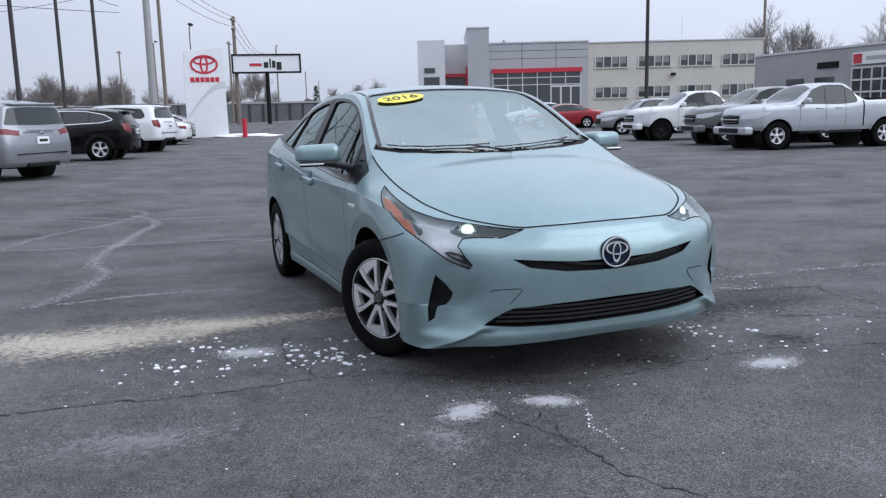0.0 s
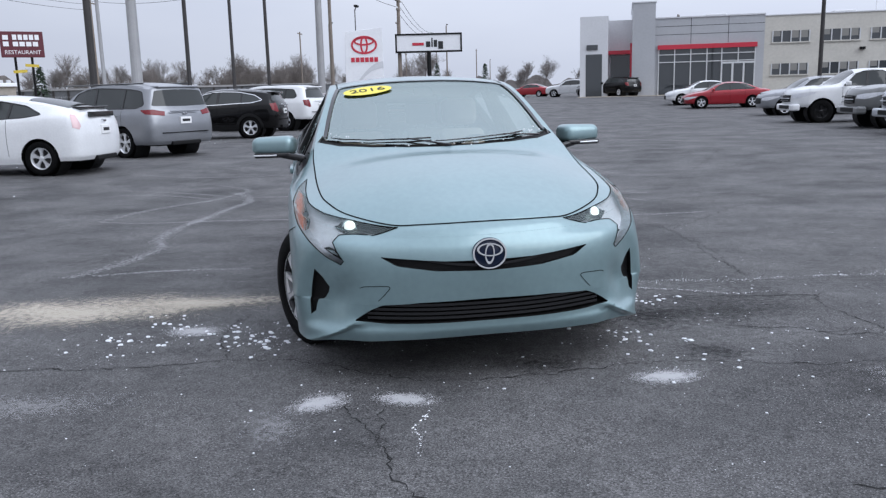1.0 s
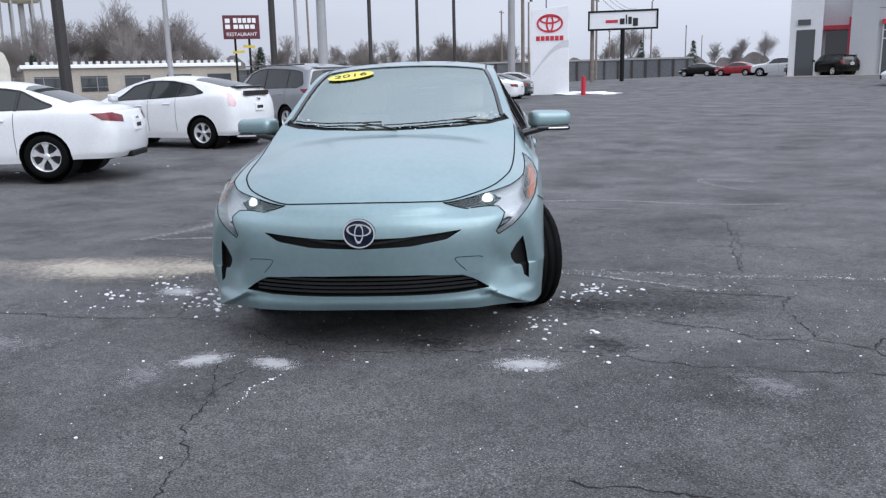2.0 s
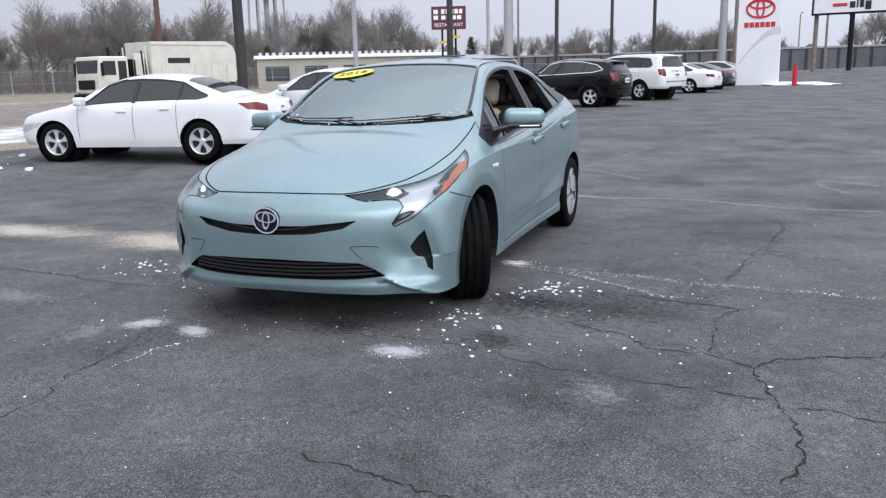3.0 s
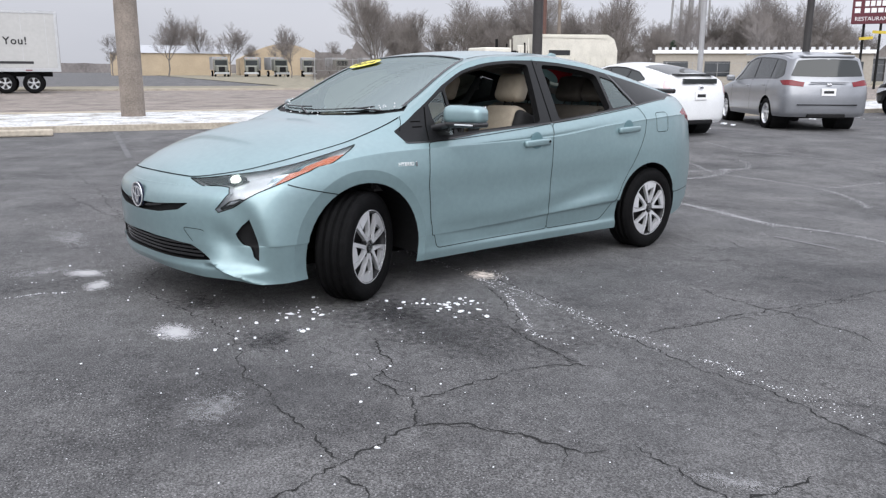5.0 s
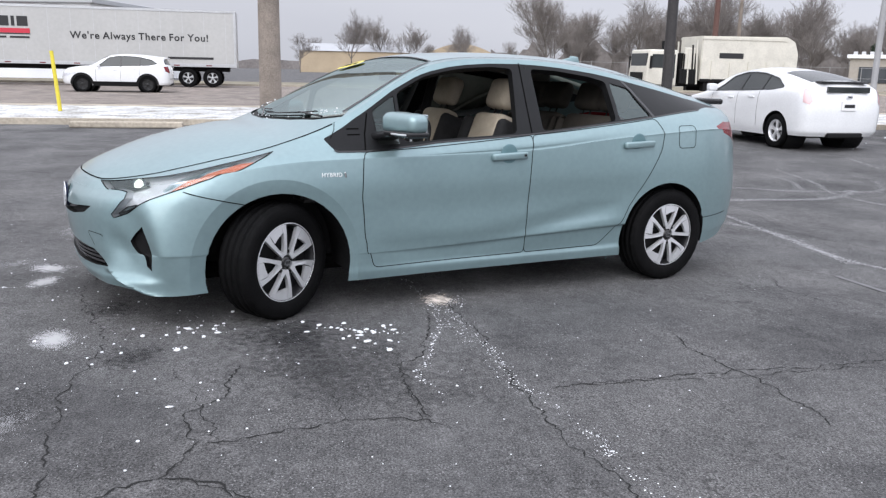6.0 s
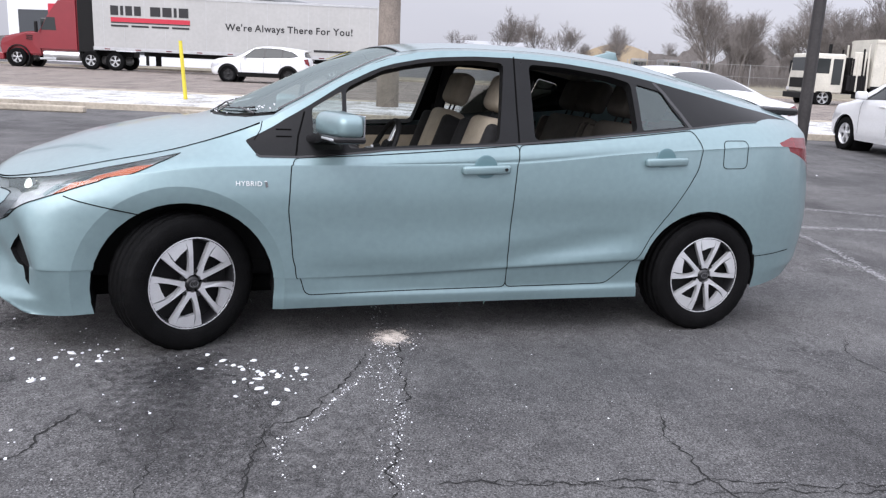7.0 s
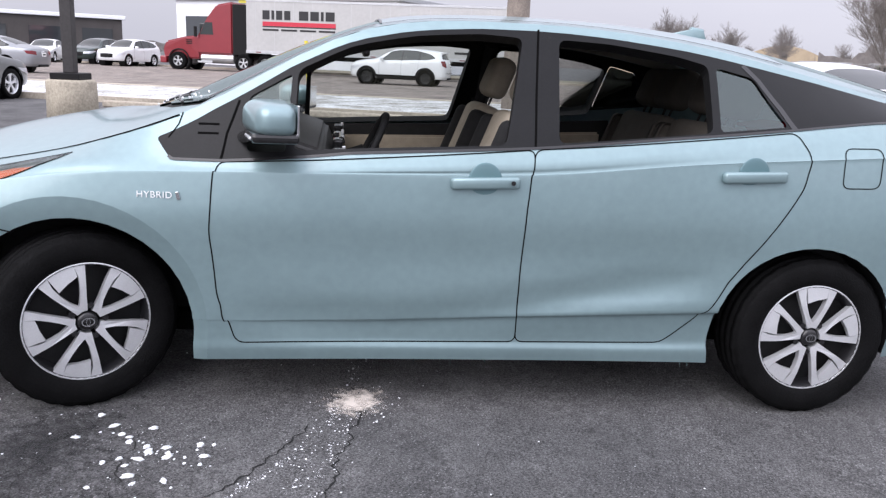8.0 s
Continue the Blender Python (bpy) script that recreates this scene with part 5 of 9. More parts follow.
    zz["grille"] = [(max(u, -0.01), w) for u, w in sk.front([(-0.02, bb - 0.10), (W * 0.46, bb - 0.12), (W * 0.44, bb - 0.34), (-0.02, bb - 0.36)])]
    zz["grille"] = [(u if u > 0.06 else -0.01, w) for u, w in zz["grille"]]
    for key in ("glasshouse", "rear_glass", "tail_lamp", "headlamp", "grille", "arch_f", "arch_r"):
        if key in zz:
            sh.cut(key, zz[key])
    z = sh.sort("body")
    bent("body", z["body"], sk.at, sk.normal, paint, ob, both=True)
    for mi in (False, True):
        bent("side_window", z["glasshouse"], sk.at, sk.normal, M_DARKGLASS, ob, "dark side windows", mirror=mi, lift=-0.006)
        ribbon("window_trim", sk, zz["glasshouse"], 0.022, M_BLACK if not blacktop else M_CHROME, ob, mirror=mi, lift=0.004, step=0.3)
        bent("tail_lamp", z.get("tail_lamp", []), sk.at, sk.normal, tail or M_RED, ob, "tail lamp", mirror=mi, lift=0.006) if z.get("tail_lamp") else None
        bent("headlamp", z.get("headlamp", []), sk.at, sk.normal, M_LAMPGREY, ob, "clear headlamp", mirror=mi, lift=0.004) if z.get("headlamp") else None
        # pillars and door joints
        x_b = lerp(windows[0][0], windows[1][0], 0.46)
        zb, zt_ = belt_z(x_b), top_z(x_b) - 0.12
        ribbon("pillar", sk, sk.side([(x_b, zb + 0.03), (x_b - 0.04, zt_)]), 0.07, M_BLACK, ob, closed=False, mirror=mi, lift=0.003)
        x_c = lerp(windows[0][0], windows[1][0], 0.83)
        ribbon("pillar", sk, sk.side([(x_c, belt_z(x_c) + 0.03), (x_c - 0.03, zt_ - 0.03)]), 0.045, M_BLACK, ob, closed=False, mirror=mi, lift=0.003)
        for xd in (windows[0][0] + 0.02, x_b, x_c + 0.02):
            ribbon("door_joint", sk, sk.side([(xd, belt_z(xd) + 0.0), (xd + 0.01, 0.62), (xd, sill + 0.14)]), 0.008, M_SEAM, ob, closed=False, mirror=mi, lift=0.002)
        for xd in (x_b + 0.22, x_c + 0.24):
            p = sk.at(*[np.array([k]) for k in sk.side([(xd, belt_z(xd) - 0.10)])[0]])[0]
            s = -1 if mi else 1
            part("door_handle", boxed(p[0] - 0.09, s * p[1] - 0.01, p[2] - 0.014, p[0] + 0.09, s * p[1] + 0.025, p[2] + 0.014, 0.008), paint, ob)
        s = -1 if mi else 1
        wx, wz = windows[0][0] - 0.10, belt_z(windows[0][0]) + 0.10
        part("door_mirror", boxed(wx - 0.08, s * (W + 0.10) - 0.11, wz - 0.075, wx + 0.06, s * (W + 0.10) + 0.09, wz + 0.075, 0.04, 3), M_BLACK if blacktop else paint, ob)
        if cladding:
            ribbon("sill_cladding", sk, [(u, 0.55) for u in np.linspace(zz["arch_f"][13][0] + 0.03, zz["arch_r"][0][0] - 0.03, 12)], 0.20, cladding, ob, closed=False, mirror=mi, lift=0.008)
            for key in ("arch_f", "arch_r"):
                ribbon("arch_cladding", sk, zz[key][:14], 0.10, cladding, ob, closed=False, mirror=mi, lift=0.006)
        # dark housings
        for ax in (0.0, -wb):
            bm = lathe([(0.0, -0.40), (r * 1.19, -0.40), (r * 1.19, 0.0)], 24)
            hs = part("wheel_liner", bm, M_MATT, ob)
            hs.matrix_basis = pose(ax, s * (W - 0.05), r, 0, 0, 0 if s > 0 else 180)
    bent("grille", z["grille"], sk.at, sk.normal, M_MATT, ob, "dark grille", both=True, lift=0.003) if z.get("grille") else None
    if z.get("rear_glass"):
        bent("rear_window", z["rear_glass"], sk.at, sk.normal, M_DARKGLASS, ob, "dark rear window", both=True, lift=0.004)
    ths = Sheet(np.linspace(e[-1][0], e[0][0], 44), np.linspace(0, 1, 8))
    gz = {}
    (c0, c1), (g0, g1) = glass_x["front"]
    gz["windscreen"] = tp.flat([(c0, -0.02), (c0, W * 0.45), (c1, W * 0.74), (g1, W * (roof_in - 0.08)), (g0, W * 0.3), (g0, -0.02)])
    if "rear" in glass_x:
        (c0, c1), (g0, g1) = glass_x["rear"]
        gz["rear_glass"] = tp.flat([(c0, -0.02), (c0, W * 0.4), (c1, W * (roof_in - 0.10)), (g1, W * 0.62), (g0, W * 0.3), (g0, -0.02)])
    for key in gz:
        ths.cut(key, gz[key])
    z2 = ths.sort("roof")
    bent("roof_and_bonnet", z2["roof"], tp.at, tp.normal, paint, ob, both=True)
    bent("windscreen", z2["windscreen"], tp.at, tp.normal, M_DARKGLASS, ob, "windscreen", both=True, lift=0.003)
    if z2.get("rear_glass"):
        bent("rear_window", z2["rear_glass"], tp.at, tp.normal, M_DARKGLASS, ob, "dark rear window", both=True, lift=0.003)
    for x, s in ((0, 1), (0, -1), (-wb, 1), (-wb, -1)):
        wheel(ob, x, s * (W - tyre[1] / 2 - 0.015), r, 0, r, tyre[1], tyre[2], style, s, cover=rim)
    part("underbody", boxed(t + 0.3, -W * 0.62, sill + 0.0, fo - 0.4, W * 0.62, sill + 0.12), M_MATT, ob)
    part("rear_bumper_insert", boxed(t + 0.0, -W * 0.42, sill + 0.02, t + 0.2, W * 0.42, sill + 0.11, 0.02), M_MATT, ob)
    if plate:
        zp = lerp(sill + 0.14, tb, 0.62)
        pl = part("licence_plate", boxed(t - 0.02, -0.155, zp - 0.08, t + 0.03, 0.155, zp + 0.08, 0.004), M_WHITEPLASTIC, ob, "white licence plate")
        part("plate_bar", boxed(t - 0.023, -0.11, zp - 0.03, t - 0.018, 0.11, zp + 0.03), M_INK, pl)
    if glass_x.get("lip"):
        part("tail_spoiler", boxed(t + 0.16, -W * 0.58, top_z(t + 0.30) - 0.035, t + 0.34, W * 0.58, top_z(t + 0.30) + 0.004, 0.012), M_BLACK, ob, "dark spoiler across the tailgate")
        part("tailgate_glass", boxed(t + 0.03, -W * 0.50, tb - 0.04, t + 0.09, W * 0.50, tb + 0.06, 0.01), M_DARKGLASS, ob, "upright lower tailgate glass")
    if tall:
        zs_ = top_z(t + 0.35)
        part("roof_spoiler", boxed(t + 0.16, -W * 0.58, zs_ - 0.07, t + 0.46, W * 0.58, zs_ - 0.015, 0.02), paint, ob, "", True)
        part("tail_trim", boxed(t - 0.014, -W * 0.42, tb - 0.075, t + 0.02, W * 0.42, tb - 0.045, 0.008), M_CHROME if blacktop else paint, ob)
        # black bar that paints the shade line of the bumper's crease
        part("bumper_crease_shade", boxed(t - 0.010, -W * 0.66, sill + 0.30, t + 0.06, W * 0.66, sill + 0.318, 0.004), M_SEAM, ob)
    if rack:
        for s in (1, -1):
            zr = top_z(-0.5 * wb) + 0.02
            part("roof_rail", tubed((-0.45, s * W * (roof_in - 0.12), zr), (t + 0.6, s * W * (roof_in - 0.12), zr - 0.01), 0.018, seg=8), M_BLACK, ob)
    part("tail_badge", boxed(t - 0.012, -0.05, tb - 0.14, t + 0.05, 0.05, tb - 0.09, 0.01), M_CHROME, ob)
    if category == "pickup truck":
        for mi in (False, True):
            ribbon("bed_gap", sk, sk.side([(-2.54, 1.30), (-2.54, 0.9), (-2.54, sill + 0.1)]), 0.035, M_SEAM, ob, closed=False, mirror=mi, lift=0.004)
            for ax in (0.0, -wb):
                ribbon("arch_lip", sk, sk.side(circle(ax, r, r * 1.25, 14, 0, 180)), 0.05, paint, ob, closed=False, mirror=mi, lift=0.02)
        part("front_bumper", boxed(fo - 0.25, -W * 0.92, sill - 0.08, fo + 0.02, W * 0.90, sill + 0.14, 0.06, 3), paint, ob, "body-coloured front bumper")
        part("bumper_intake", boxed(fo - 0.05, -W * 0.55, sill - 0.03, fo + 0.03, W * 0.55, sill + 0.10, 0.02), M_MATT, ob)
        part("running_board", boxed(-2.5, W - 0.10, sill - 0.08, -0.6, W + 0.02, sill - 0.02, 0.015), M_MATT, ob)
        for k in range(3):
            part("grille_bar", boxed(fo - 0.02, -W * 0.44, bb - 0.32 + 0.08 * k, fo + 0.03, W * 0.44, bb - 0.29 + 0.08 * k, 0.008), M_LAMPGREY if k == 1 else M_BLACK, ob)
        part("tonneau", boxed(t + 0.1, -W * 0.78, 1.325, -2.62, W * 0.78, 1.345), M_MATT, ob)
    sh.bm.free(), ths.bm.free()
    return ob


P_WHITE = paint_mat("white_car_paint", (0.72, 0.73, 0.74), 0.0, 0.4)
P_SILVER = paint_mat("silver_car_paint", (0.27, 0.28, 0.30), 0.6, 0.35)
P_BLACK = mat("black_car_paint", (0.003, 0.0028, 0.003), 0.2, coat=0.5, spec=0.1, vary=0.2, scale=3.0)
# silver lightened for the pickup: the light on it is in the colour
P_LIT_SILVER = paint_mat("lit_silver_paint", (0.44, 0.46, 0.49), 0.4, 0.4)
P_RED = paint_mat("red_car_paint", (0.30, 0.012, 0.022), 0.3, 0.3)
P_GREY = paint_mat("grey_car_paint", (0.16, 0.165, 0.165), 0.3, 0.4)
P_GREEN = paint_mat("dark_green_paint", (0.02, 0.035, 0.033), 0.3, 0.3)
P_CHAMP = paint_mat("champagne_paint", (0.55, 0.50, 0.50), 0.4, 0.35)

SEDAN = dict(W=0.92, fo=0.95, wb=2.78, ro=1.12, kind="sedan",
             profile=[(0.95, 0.72), (0.75, 0.80), (0.25, 0.93), (-0.28, 1.02), (-0.75, 1.28), (-1.15, 1.42), (-1.65, 1.465), (-2.15, 1.44), (-2.6, 1.33), (-3.25, 1.10), (-3.6, 1.06), (-3.90, 0.98)],
             belt=[(0.95, 0.70), (0.4, 0.82), (-0.3, 0.92), (-1.5, 0.95), (-2.8, 1.0), (-3.9, 0.97)],
             windows=[(-0.52, 0.955), (-2.78, 1.03), (-2.95, 1.07), (-2.45, 1.30), (-1.95, 1.365), (-1.35, 1.36), (-1.02, 1.29)],
             glass_x=dict(front=((-0.22, -0.42), (-1.16, -1.10)), rear=((-2.42, -2.46), (-3.12, -3.10))))
SUV = dict(W=0.93, fo=0.93, wb=2.68, ro=0.98, kind="suv", lamps="tall", tyre=(0.36, 0.235, 0.235), category="car", sill=0.30,
           profile=[(0.93, 0.90), (0.75, 0.99), (0.2, 1.10), (-0.35, 1.17), (-0.8, 1.45), (-1.1, 1.58), (-1.6, 1.645), (-2.3, 1.64), (-3.0, 1.58), (-3.35, 1.53), (-3.66, 1.40)],
           belt=[(0.93, 0.86), (0.3, 0.98), (-0.4, 1.04), (-1.5, 1.06), (-2.6, 1.13), (-3.66, 1.15)],
           windows=[(-0.60, 1.08), (-2.75, 1.17), (-3.12, 1.25), (-2.85, 1.42), (-2.3, 1.53), (-1.5, 1.545), (-1.1, 1.47)],
           glass_x=dict(front=((-0.28, -0.46), (-1.10, -1.02))))
BOXY = dict(W=0.96, fo=0.92, wb=2.79, ro=1.11, kind="suv", lamps="tall", tyre=(0.39, 0.265, 0.235), sill=0.42, roof_in=0.76, soft=0.35,
            profile=[(0.92, 1.05), (0.8, 1.14), (0.2, 1.20), (-0.35, 1.24), (-0.7, 1.52), (-0.95, 1.72), (-1.4, 1.80), (-2.4, 1.81), (-3.3, 1.78), (-3.6, 1.74), (-3.9, 1.6)],
            belt=[(0.92, 1.0), (0.3, 1.12), (-0.4, 1.18), (-1.5, 1.19), (-2.7, 1.22), (-3.9, 1.22)],
            windows=[(-0.58, 1.22), (-3.25, 1.28), (-3.35, 1.36), (-3.18, 1.62), (-2.3, 1.68), (-1.3, 1.67), (-0.95, 1.58)],
            glass_x=dict(front=((-0.32, -0.46), (-0.92, -0.86))))
VAN = dict(W=0.985, fo=0.98, wb=3.03, ro=1.09, kind="van", lamps="wide", tyre=(0.35, 0.235, 0.235), sill=0.27, roof_in=0.78, category="minivan", soft=0.55,
           profile=[(0.98, 0.80), (0.75, 0.93), (0.2, 1.07), (-0.3, 1.17), (-0.8, 1.47), (-1.2, 1.66), (-1.8, 1.75), (-2.8, 1.755), (-3.6, 1.70), (-3.85, 1.66), (-4.12, 1.5)],
           belt=[(0.98, 0.78), (0.3, 0.92), (-0.4, 1.03), (-1.5, 1.06), (-3.0, 1.10), (-4.12, 1.13)],
           windows=[(-0.55, 1.07), (-3.55, 1.15), (-3.78, 1.22), (-3.65, 1.53), (-2.6, 1.62), (-1.6, 1.62), (-1.15, 1.52)],
           glass_x=dict(front=((-0.25, -0.45), (-1.22, -1.12))))
HATCH = dict(W=0.875, fo=0.92, wb=2.70, ro=0.86, kind="sedan", lamps="sedan", tyre=(0.317, 0.20, 0.20), sill=0.22,
             profile=[(0.92, 0.74), (0.78, 0.83), (0.3, 0.98), (-0.1, 1.06), (-0.6, 1.30), (-1.0, 1.43), (-1.5, 1.485), (-2.0, 1.47), (-2.6, 1.39), (-3.15, 1.27), (-3.40, 1.21), (-3.50, 1.12)],
             belt=[(0.92, 0.72), (0.35, 0.86), (-0.4, 0.96), (-1.5, 0.99), (-2.6, 1.06), (-3.56, 1.09)],
             windows=[(-0.50, 0.99), (-2.45, 1.07), (-2.78, 1.12), (-2.45, 1.28), (-1.95, 1.37), (-1.35, 1.38), (-0.95, 1.29)],
             glass_x=dict(front=((-0.12, -0.35), (-1.08, -1.02)), rear=((-2.35, -2.40), (-3.20, -3.18)), lip=True))
PICKUP = dict(W=0.95, fo=0.92, wb=3.24, ro=1.23, kind="sedan", lamps="tall", tyre=(0.385, 0.25, 0.215), sill=0.50, roof_in=0.80, category="pickup truck", soft=0.25,
              profile=[(0.92, 1.12), (0.86, 1.19), (0.2, 1.24), (-0.48, 1.28), (-0.86, 1.55), (-1.05, 1.69), (-1.25, 1.76), (-1.6, 1.79), (-2.25, 1.785), (-2.42, 1.74), (-2.50, 1.36), (-2.56, 1.33), (-4.2, 1.33), (-4.47, 1.32)],
              belt=[(0.92, 1.06), (0.3, 1.17), (-0.4, 1.20), (-1.5, 1.20), (-2.4, 1.21), (-2.6, 1.28), (-4.47, 1.29)],
              windows=[(-0.66, 1.215), (-2.30, 1.235), (-2.36, 1.28), (-2.32, 1.66), (-1.9, 1.70), (-1.35, 1.695), (-1.08, 1.60)],
              glass_x=dict(front=((-0.46, -0.60), (-1.14, -1.05))))


def park(spec, name, label, rear_wheel, heading, paint, **k):
    """Places a vehicle by the middle of its rear axle and its heading."""
    d = {**spec, **k}
    a = radians(heading)
    x, y = rear_wheel[0] + d["wb"] * math.cos(a), rear_wheel[1] + d["wb"] * math.sin(a)
    z = ground_z(x, y)
    return vehicle(name, label, pose(x, y, z, 0, 0, heading), paint, **d)


park(SEDAN, "sedan_car", "white four-door sedan parked by the kerb with snow on its roof", (-8.13, 9.33), 213, P_WHITE, lamps="wide")
park(HATCH, "hatchback_car", "white older hybrid hatchback parked in the row", (-9.22, 13.93), 190, P_WHITE, lamps="corner", tail=mat("pale_tail_lens", (0.62, 0.42, 0.43), 0.15, coat=1.0))
park(VAN, "minivan", "silver minivan with roof rails parked in the row", (-9.94, 17.99), 162, P_SILVER, rack=True)
park(SUV, "crossover_car", "black crossover with chrome window trim parked in the row", (-11.48, 25.96), 192, P_BLACK, blacktop=True, cladding=M_MATT)
park(BOXY, "sport_utility_car", "white boxy sport utility vehicle parked in the row", (-12.55, 31.26), 176, P_WHITE, rack=True, rim=M_LAMPGREY)
park(SEDAN, "sedan_car", "white sedan with dark wheels parked in the row", (-14.74, 38.93), 188, P_WHITE)
park(SEDAN, "sedan_car", "dark green sedan parked in the row", (-16.31, 43.76), 188, P_GREEN)
park(SEDAN, "sedan_car", "champagne sedan parked at the end of the row", (-17.75, 49.21), 188, P_CHAMP)

G2 = "vehicles by the showroom"
park(PICKUP, "pickup_truck", "silver extended-cab pickup truck parked by the showroom", (11.53, 24.60), 193, P_LIT_SILVER, group=G2)
park(PICKUP, "pickup_truck", "dark grey pickup truck with a black bonnet scoop", (11.29, 27.67), 188, P_GREY, group=G2)
park(PICKUP, "pickup_truck", "large white crew-cab pickup truck parked by the showroom", (10.12, 32.16), 189, P_WHITE, W=1.02, group=G2, rim=M_BLACK)
park(SUV, "crossover_car", "silver family crossover parked by the showroom", (9.39, 39.77), 190, P_SILVER, group=G2)
park(SEDAN, "sedan_car", "dark red sedan parked before the showroom", (6.53, 50.73), 187, P_RED, group=G2)
park(SEDAN, "sedan_car", "white sedan parked behind the red one", (5.51, 54.97), 187, P_WHITE, group=G2)
park(SUV, "crossover_car", "white crossover parked beside the showroom", (-5.92, 80.71), 178, P_WHITE, group=G2)
park(SUV, "crossover_car", "dark grey crossover parked beside the showroom", (-2.6, 73.6), 150, P_GREY, group=G2)
park(SUV, "crossover_car", "black crossover parked beside the showroom", (-1.3, 71.0), 135, P_BLACK, group=G2)
park(SEDAN, "sedan_car", "bright red sedan parked beyond the forecourt", (-11.91, 94.23), 165, P_RED, group=G2)
park(SEDAN, "sedan_car", "dark sedan parked beyond the forecourt", (-16.5, 97.0), 165, P_BLACK, group=G2)

G3 = "vehicles on the road"
eq = park(SUV, "crossover_car", "white crossover with black trim waiting on the road", (-31.77, -4.85), 278, P_WHITE, group=G3, cladding=M_MATT, rim=M_BLACK)
G4 = "cars across the road"
park(SEDAN, "sedan_car", "silver sedan driving away on the road", (-23.0, -19.6), 288, P_SILVER, group=G4)
park(SEDAN, "sedan_car", "white sedan parked across the road", (-41.6, -34.9), 25, P_WHITE, group=G4)
park(SUV, "crossover_car", "dark green crossover parked across the road", (-42.3, -31.1), 8, P_GREEN, group=G4)
park(SUV, "crossover_car", "white crossover parked across the road", (-40.9, -27.4), 4, P_WHITE, group=G4)
park(SEDAN, "sedan_car", "dark sedan parked by the lamp post", (-7.6, -7.7), 190, P_GREY, group=G4)


# ---- ground: one worn asphalt sheet ----
def asphalt(name, base, salt, roughness=0.82, speck=0.8):
    m = bpy.data.materials.new(name)
    m.use_nodes = True
    n, l = m.node_tree.nodes, m.node_tree.links
    p = n["Principled BSDF"]
    p.inputs["Roughness"].default_value = roughness
    p.inputs["Specular IOR Level"].default_value = 0.22
    co = n.new("ShaderNodeTexCoord")
    def noise_tex(scale, detail=5, rough=0.6, stretch=None):
        t = n.new("ShaderNodeTexNoise")
        t.inputs["Scale"].default_value, t.inputs["Detail"].default_value, t.inputs["Roughness"].default_value = scale, detail, rough
        if stretch:
            mp = n.new("ShaderNodeMapping")
            mp.inputs["Scale"].default_value = stretch
            mp.inputs["Rotation"].default_value = (0, 0, radians(-25))
            l.new(co.outputs["Object"], mp.inputs["Vector"])
            l.new(mp.outputs["Vector"], t.inputs["Vector"])
        else:
            l.new(co.outputs["Object"], t.inputs["Vector"])
        return t.outputs["Fac"]
    def ramp(sock, a, b, ca, cb):
        r = n.new("ShaderNodeValToRGB")
        r.color_ramp.elements[0].position, r.color_ramp.elements[1].position = a, b
        r.color_ramp.elements[0].color, r.color_ramp.elements[1].color = (*ca, 1), (*cb, 1)
        l.new(sock, r.inputs["Fac"])
        return r.outputs["Color"]
    def mix(kind, fac, a, b):
        x = n.new("ShaderNodeMix")
        x.data_type, x.blend_type = "RGBA", kind
        for s, v in ((0, fac), (6, a), (7, b)):
            if hasattr(v, "links"):
                l.new(v, x.inputs[s])
            else:
                x.inputs[s].default_value = v
        return x.outputs[2]
    one, zero = (1, 1, 1), (0, 0, 0)
    grain = ramp(noise_tex(120, 4, 0.8), 0.40, 0.60, [c * 0.36 for c in base], [c * 1.72 for c in base])
    blotch = ramp(noise_tex(0.9, 6, 0.62), 0.33, 0.68, (0.72, 0.72, 0.73), (1.22, 1.21, 1.20))
    col = mix("MULTIPLY", 1.0, grain, blotch)
    # pale salt film in broad drifts along the tyre tracks
    film = ramp(noise_tex(0.55, 7, 0.68, (0.35, 1.0, 1.0)), 0.50, 0.72, zero, (0.20, 0.20, 0.20))
    col = mix("MIX", film, col, (*salt, 1))
    film2 = ramp(noise_tex(3.2, 5, 0.7), 0.56, 0.78, zero, (0.22, 0.22, 0.22))
    col = mix("MIX", film2, col, (*salt, 1))
    # mottled wear: bare stone against bitumen
    wear = ramp(noise_tex(17, 8, 0.85), 0.38, 0.64, (0.74, 0.74, 0.74), (1.28, 1.28, 1.28))
    col = mix("MULTIPLY", 1.0, col, wear)
    damp = ramp(noise_tex(0.75, 6, 0.7), 0.36, 0.50, (0.62, 0.62, 0.63), one)
    col = mix("MULTIPLY", 1.0, col, damp)
    # bright specks of salt and stone
    v = n.new("ShaderNodeTexVoronoi")
    v.inputs["Scale"].default_value = 95
    l.new(co.outputs["Object"], v.inputs["Vector"])
    dots = ramp(v.outputs["Distance"], 0.16, 0.34, one, zero)
    sparse = ramp(noise_tex(1.4, 6, 0.75), 0.38, 0.66, (speck * 0.12,) * 3, (speck, speck, speck))
    rnd = ramp(v.outputs["Color"], 0.45, 0.55, zero, one)
    specks = mix("MULTIPLY", 1.0, mix("MULTIPLY", 1.0, dots, sparse), rnd)
    col = mix("MIX", specks, col, (0.55, 0.55, 0.56, 1))
    # hairline crazing
    v2 = n.new("ShaderNodeTexVoronoi")
    v2.feature = "DISTANCE_TO_EDGE"
    v2.inputs["Scale"].default_value = 1.5
    warp = n.new("ShaderNodeTexNoise")
    warp.inputs["Scale"].default_value, warp.inputs["Detail"].default_value = 3.0, 6
    l.new(co.outputs["Object"], warp.inputs["Vector"])
    vm = n.new("ShaderNodeVectorMath")
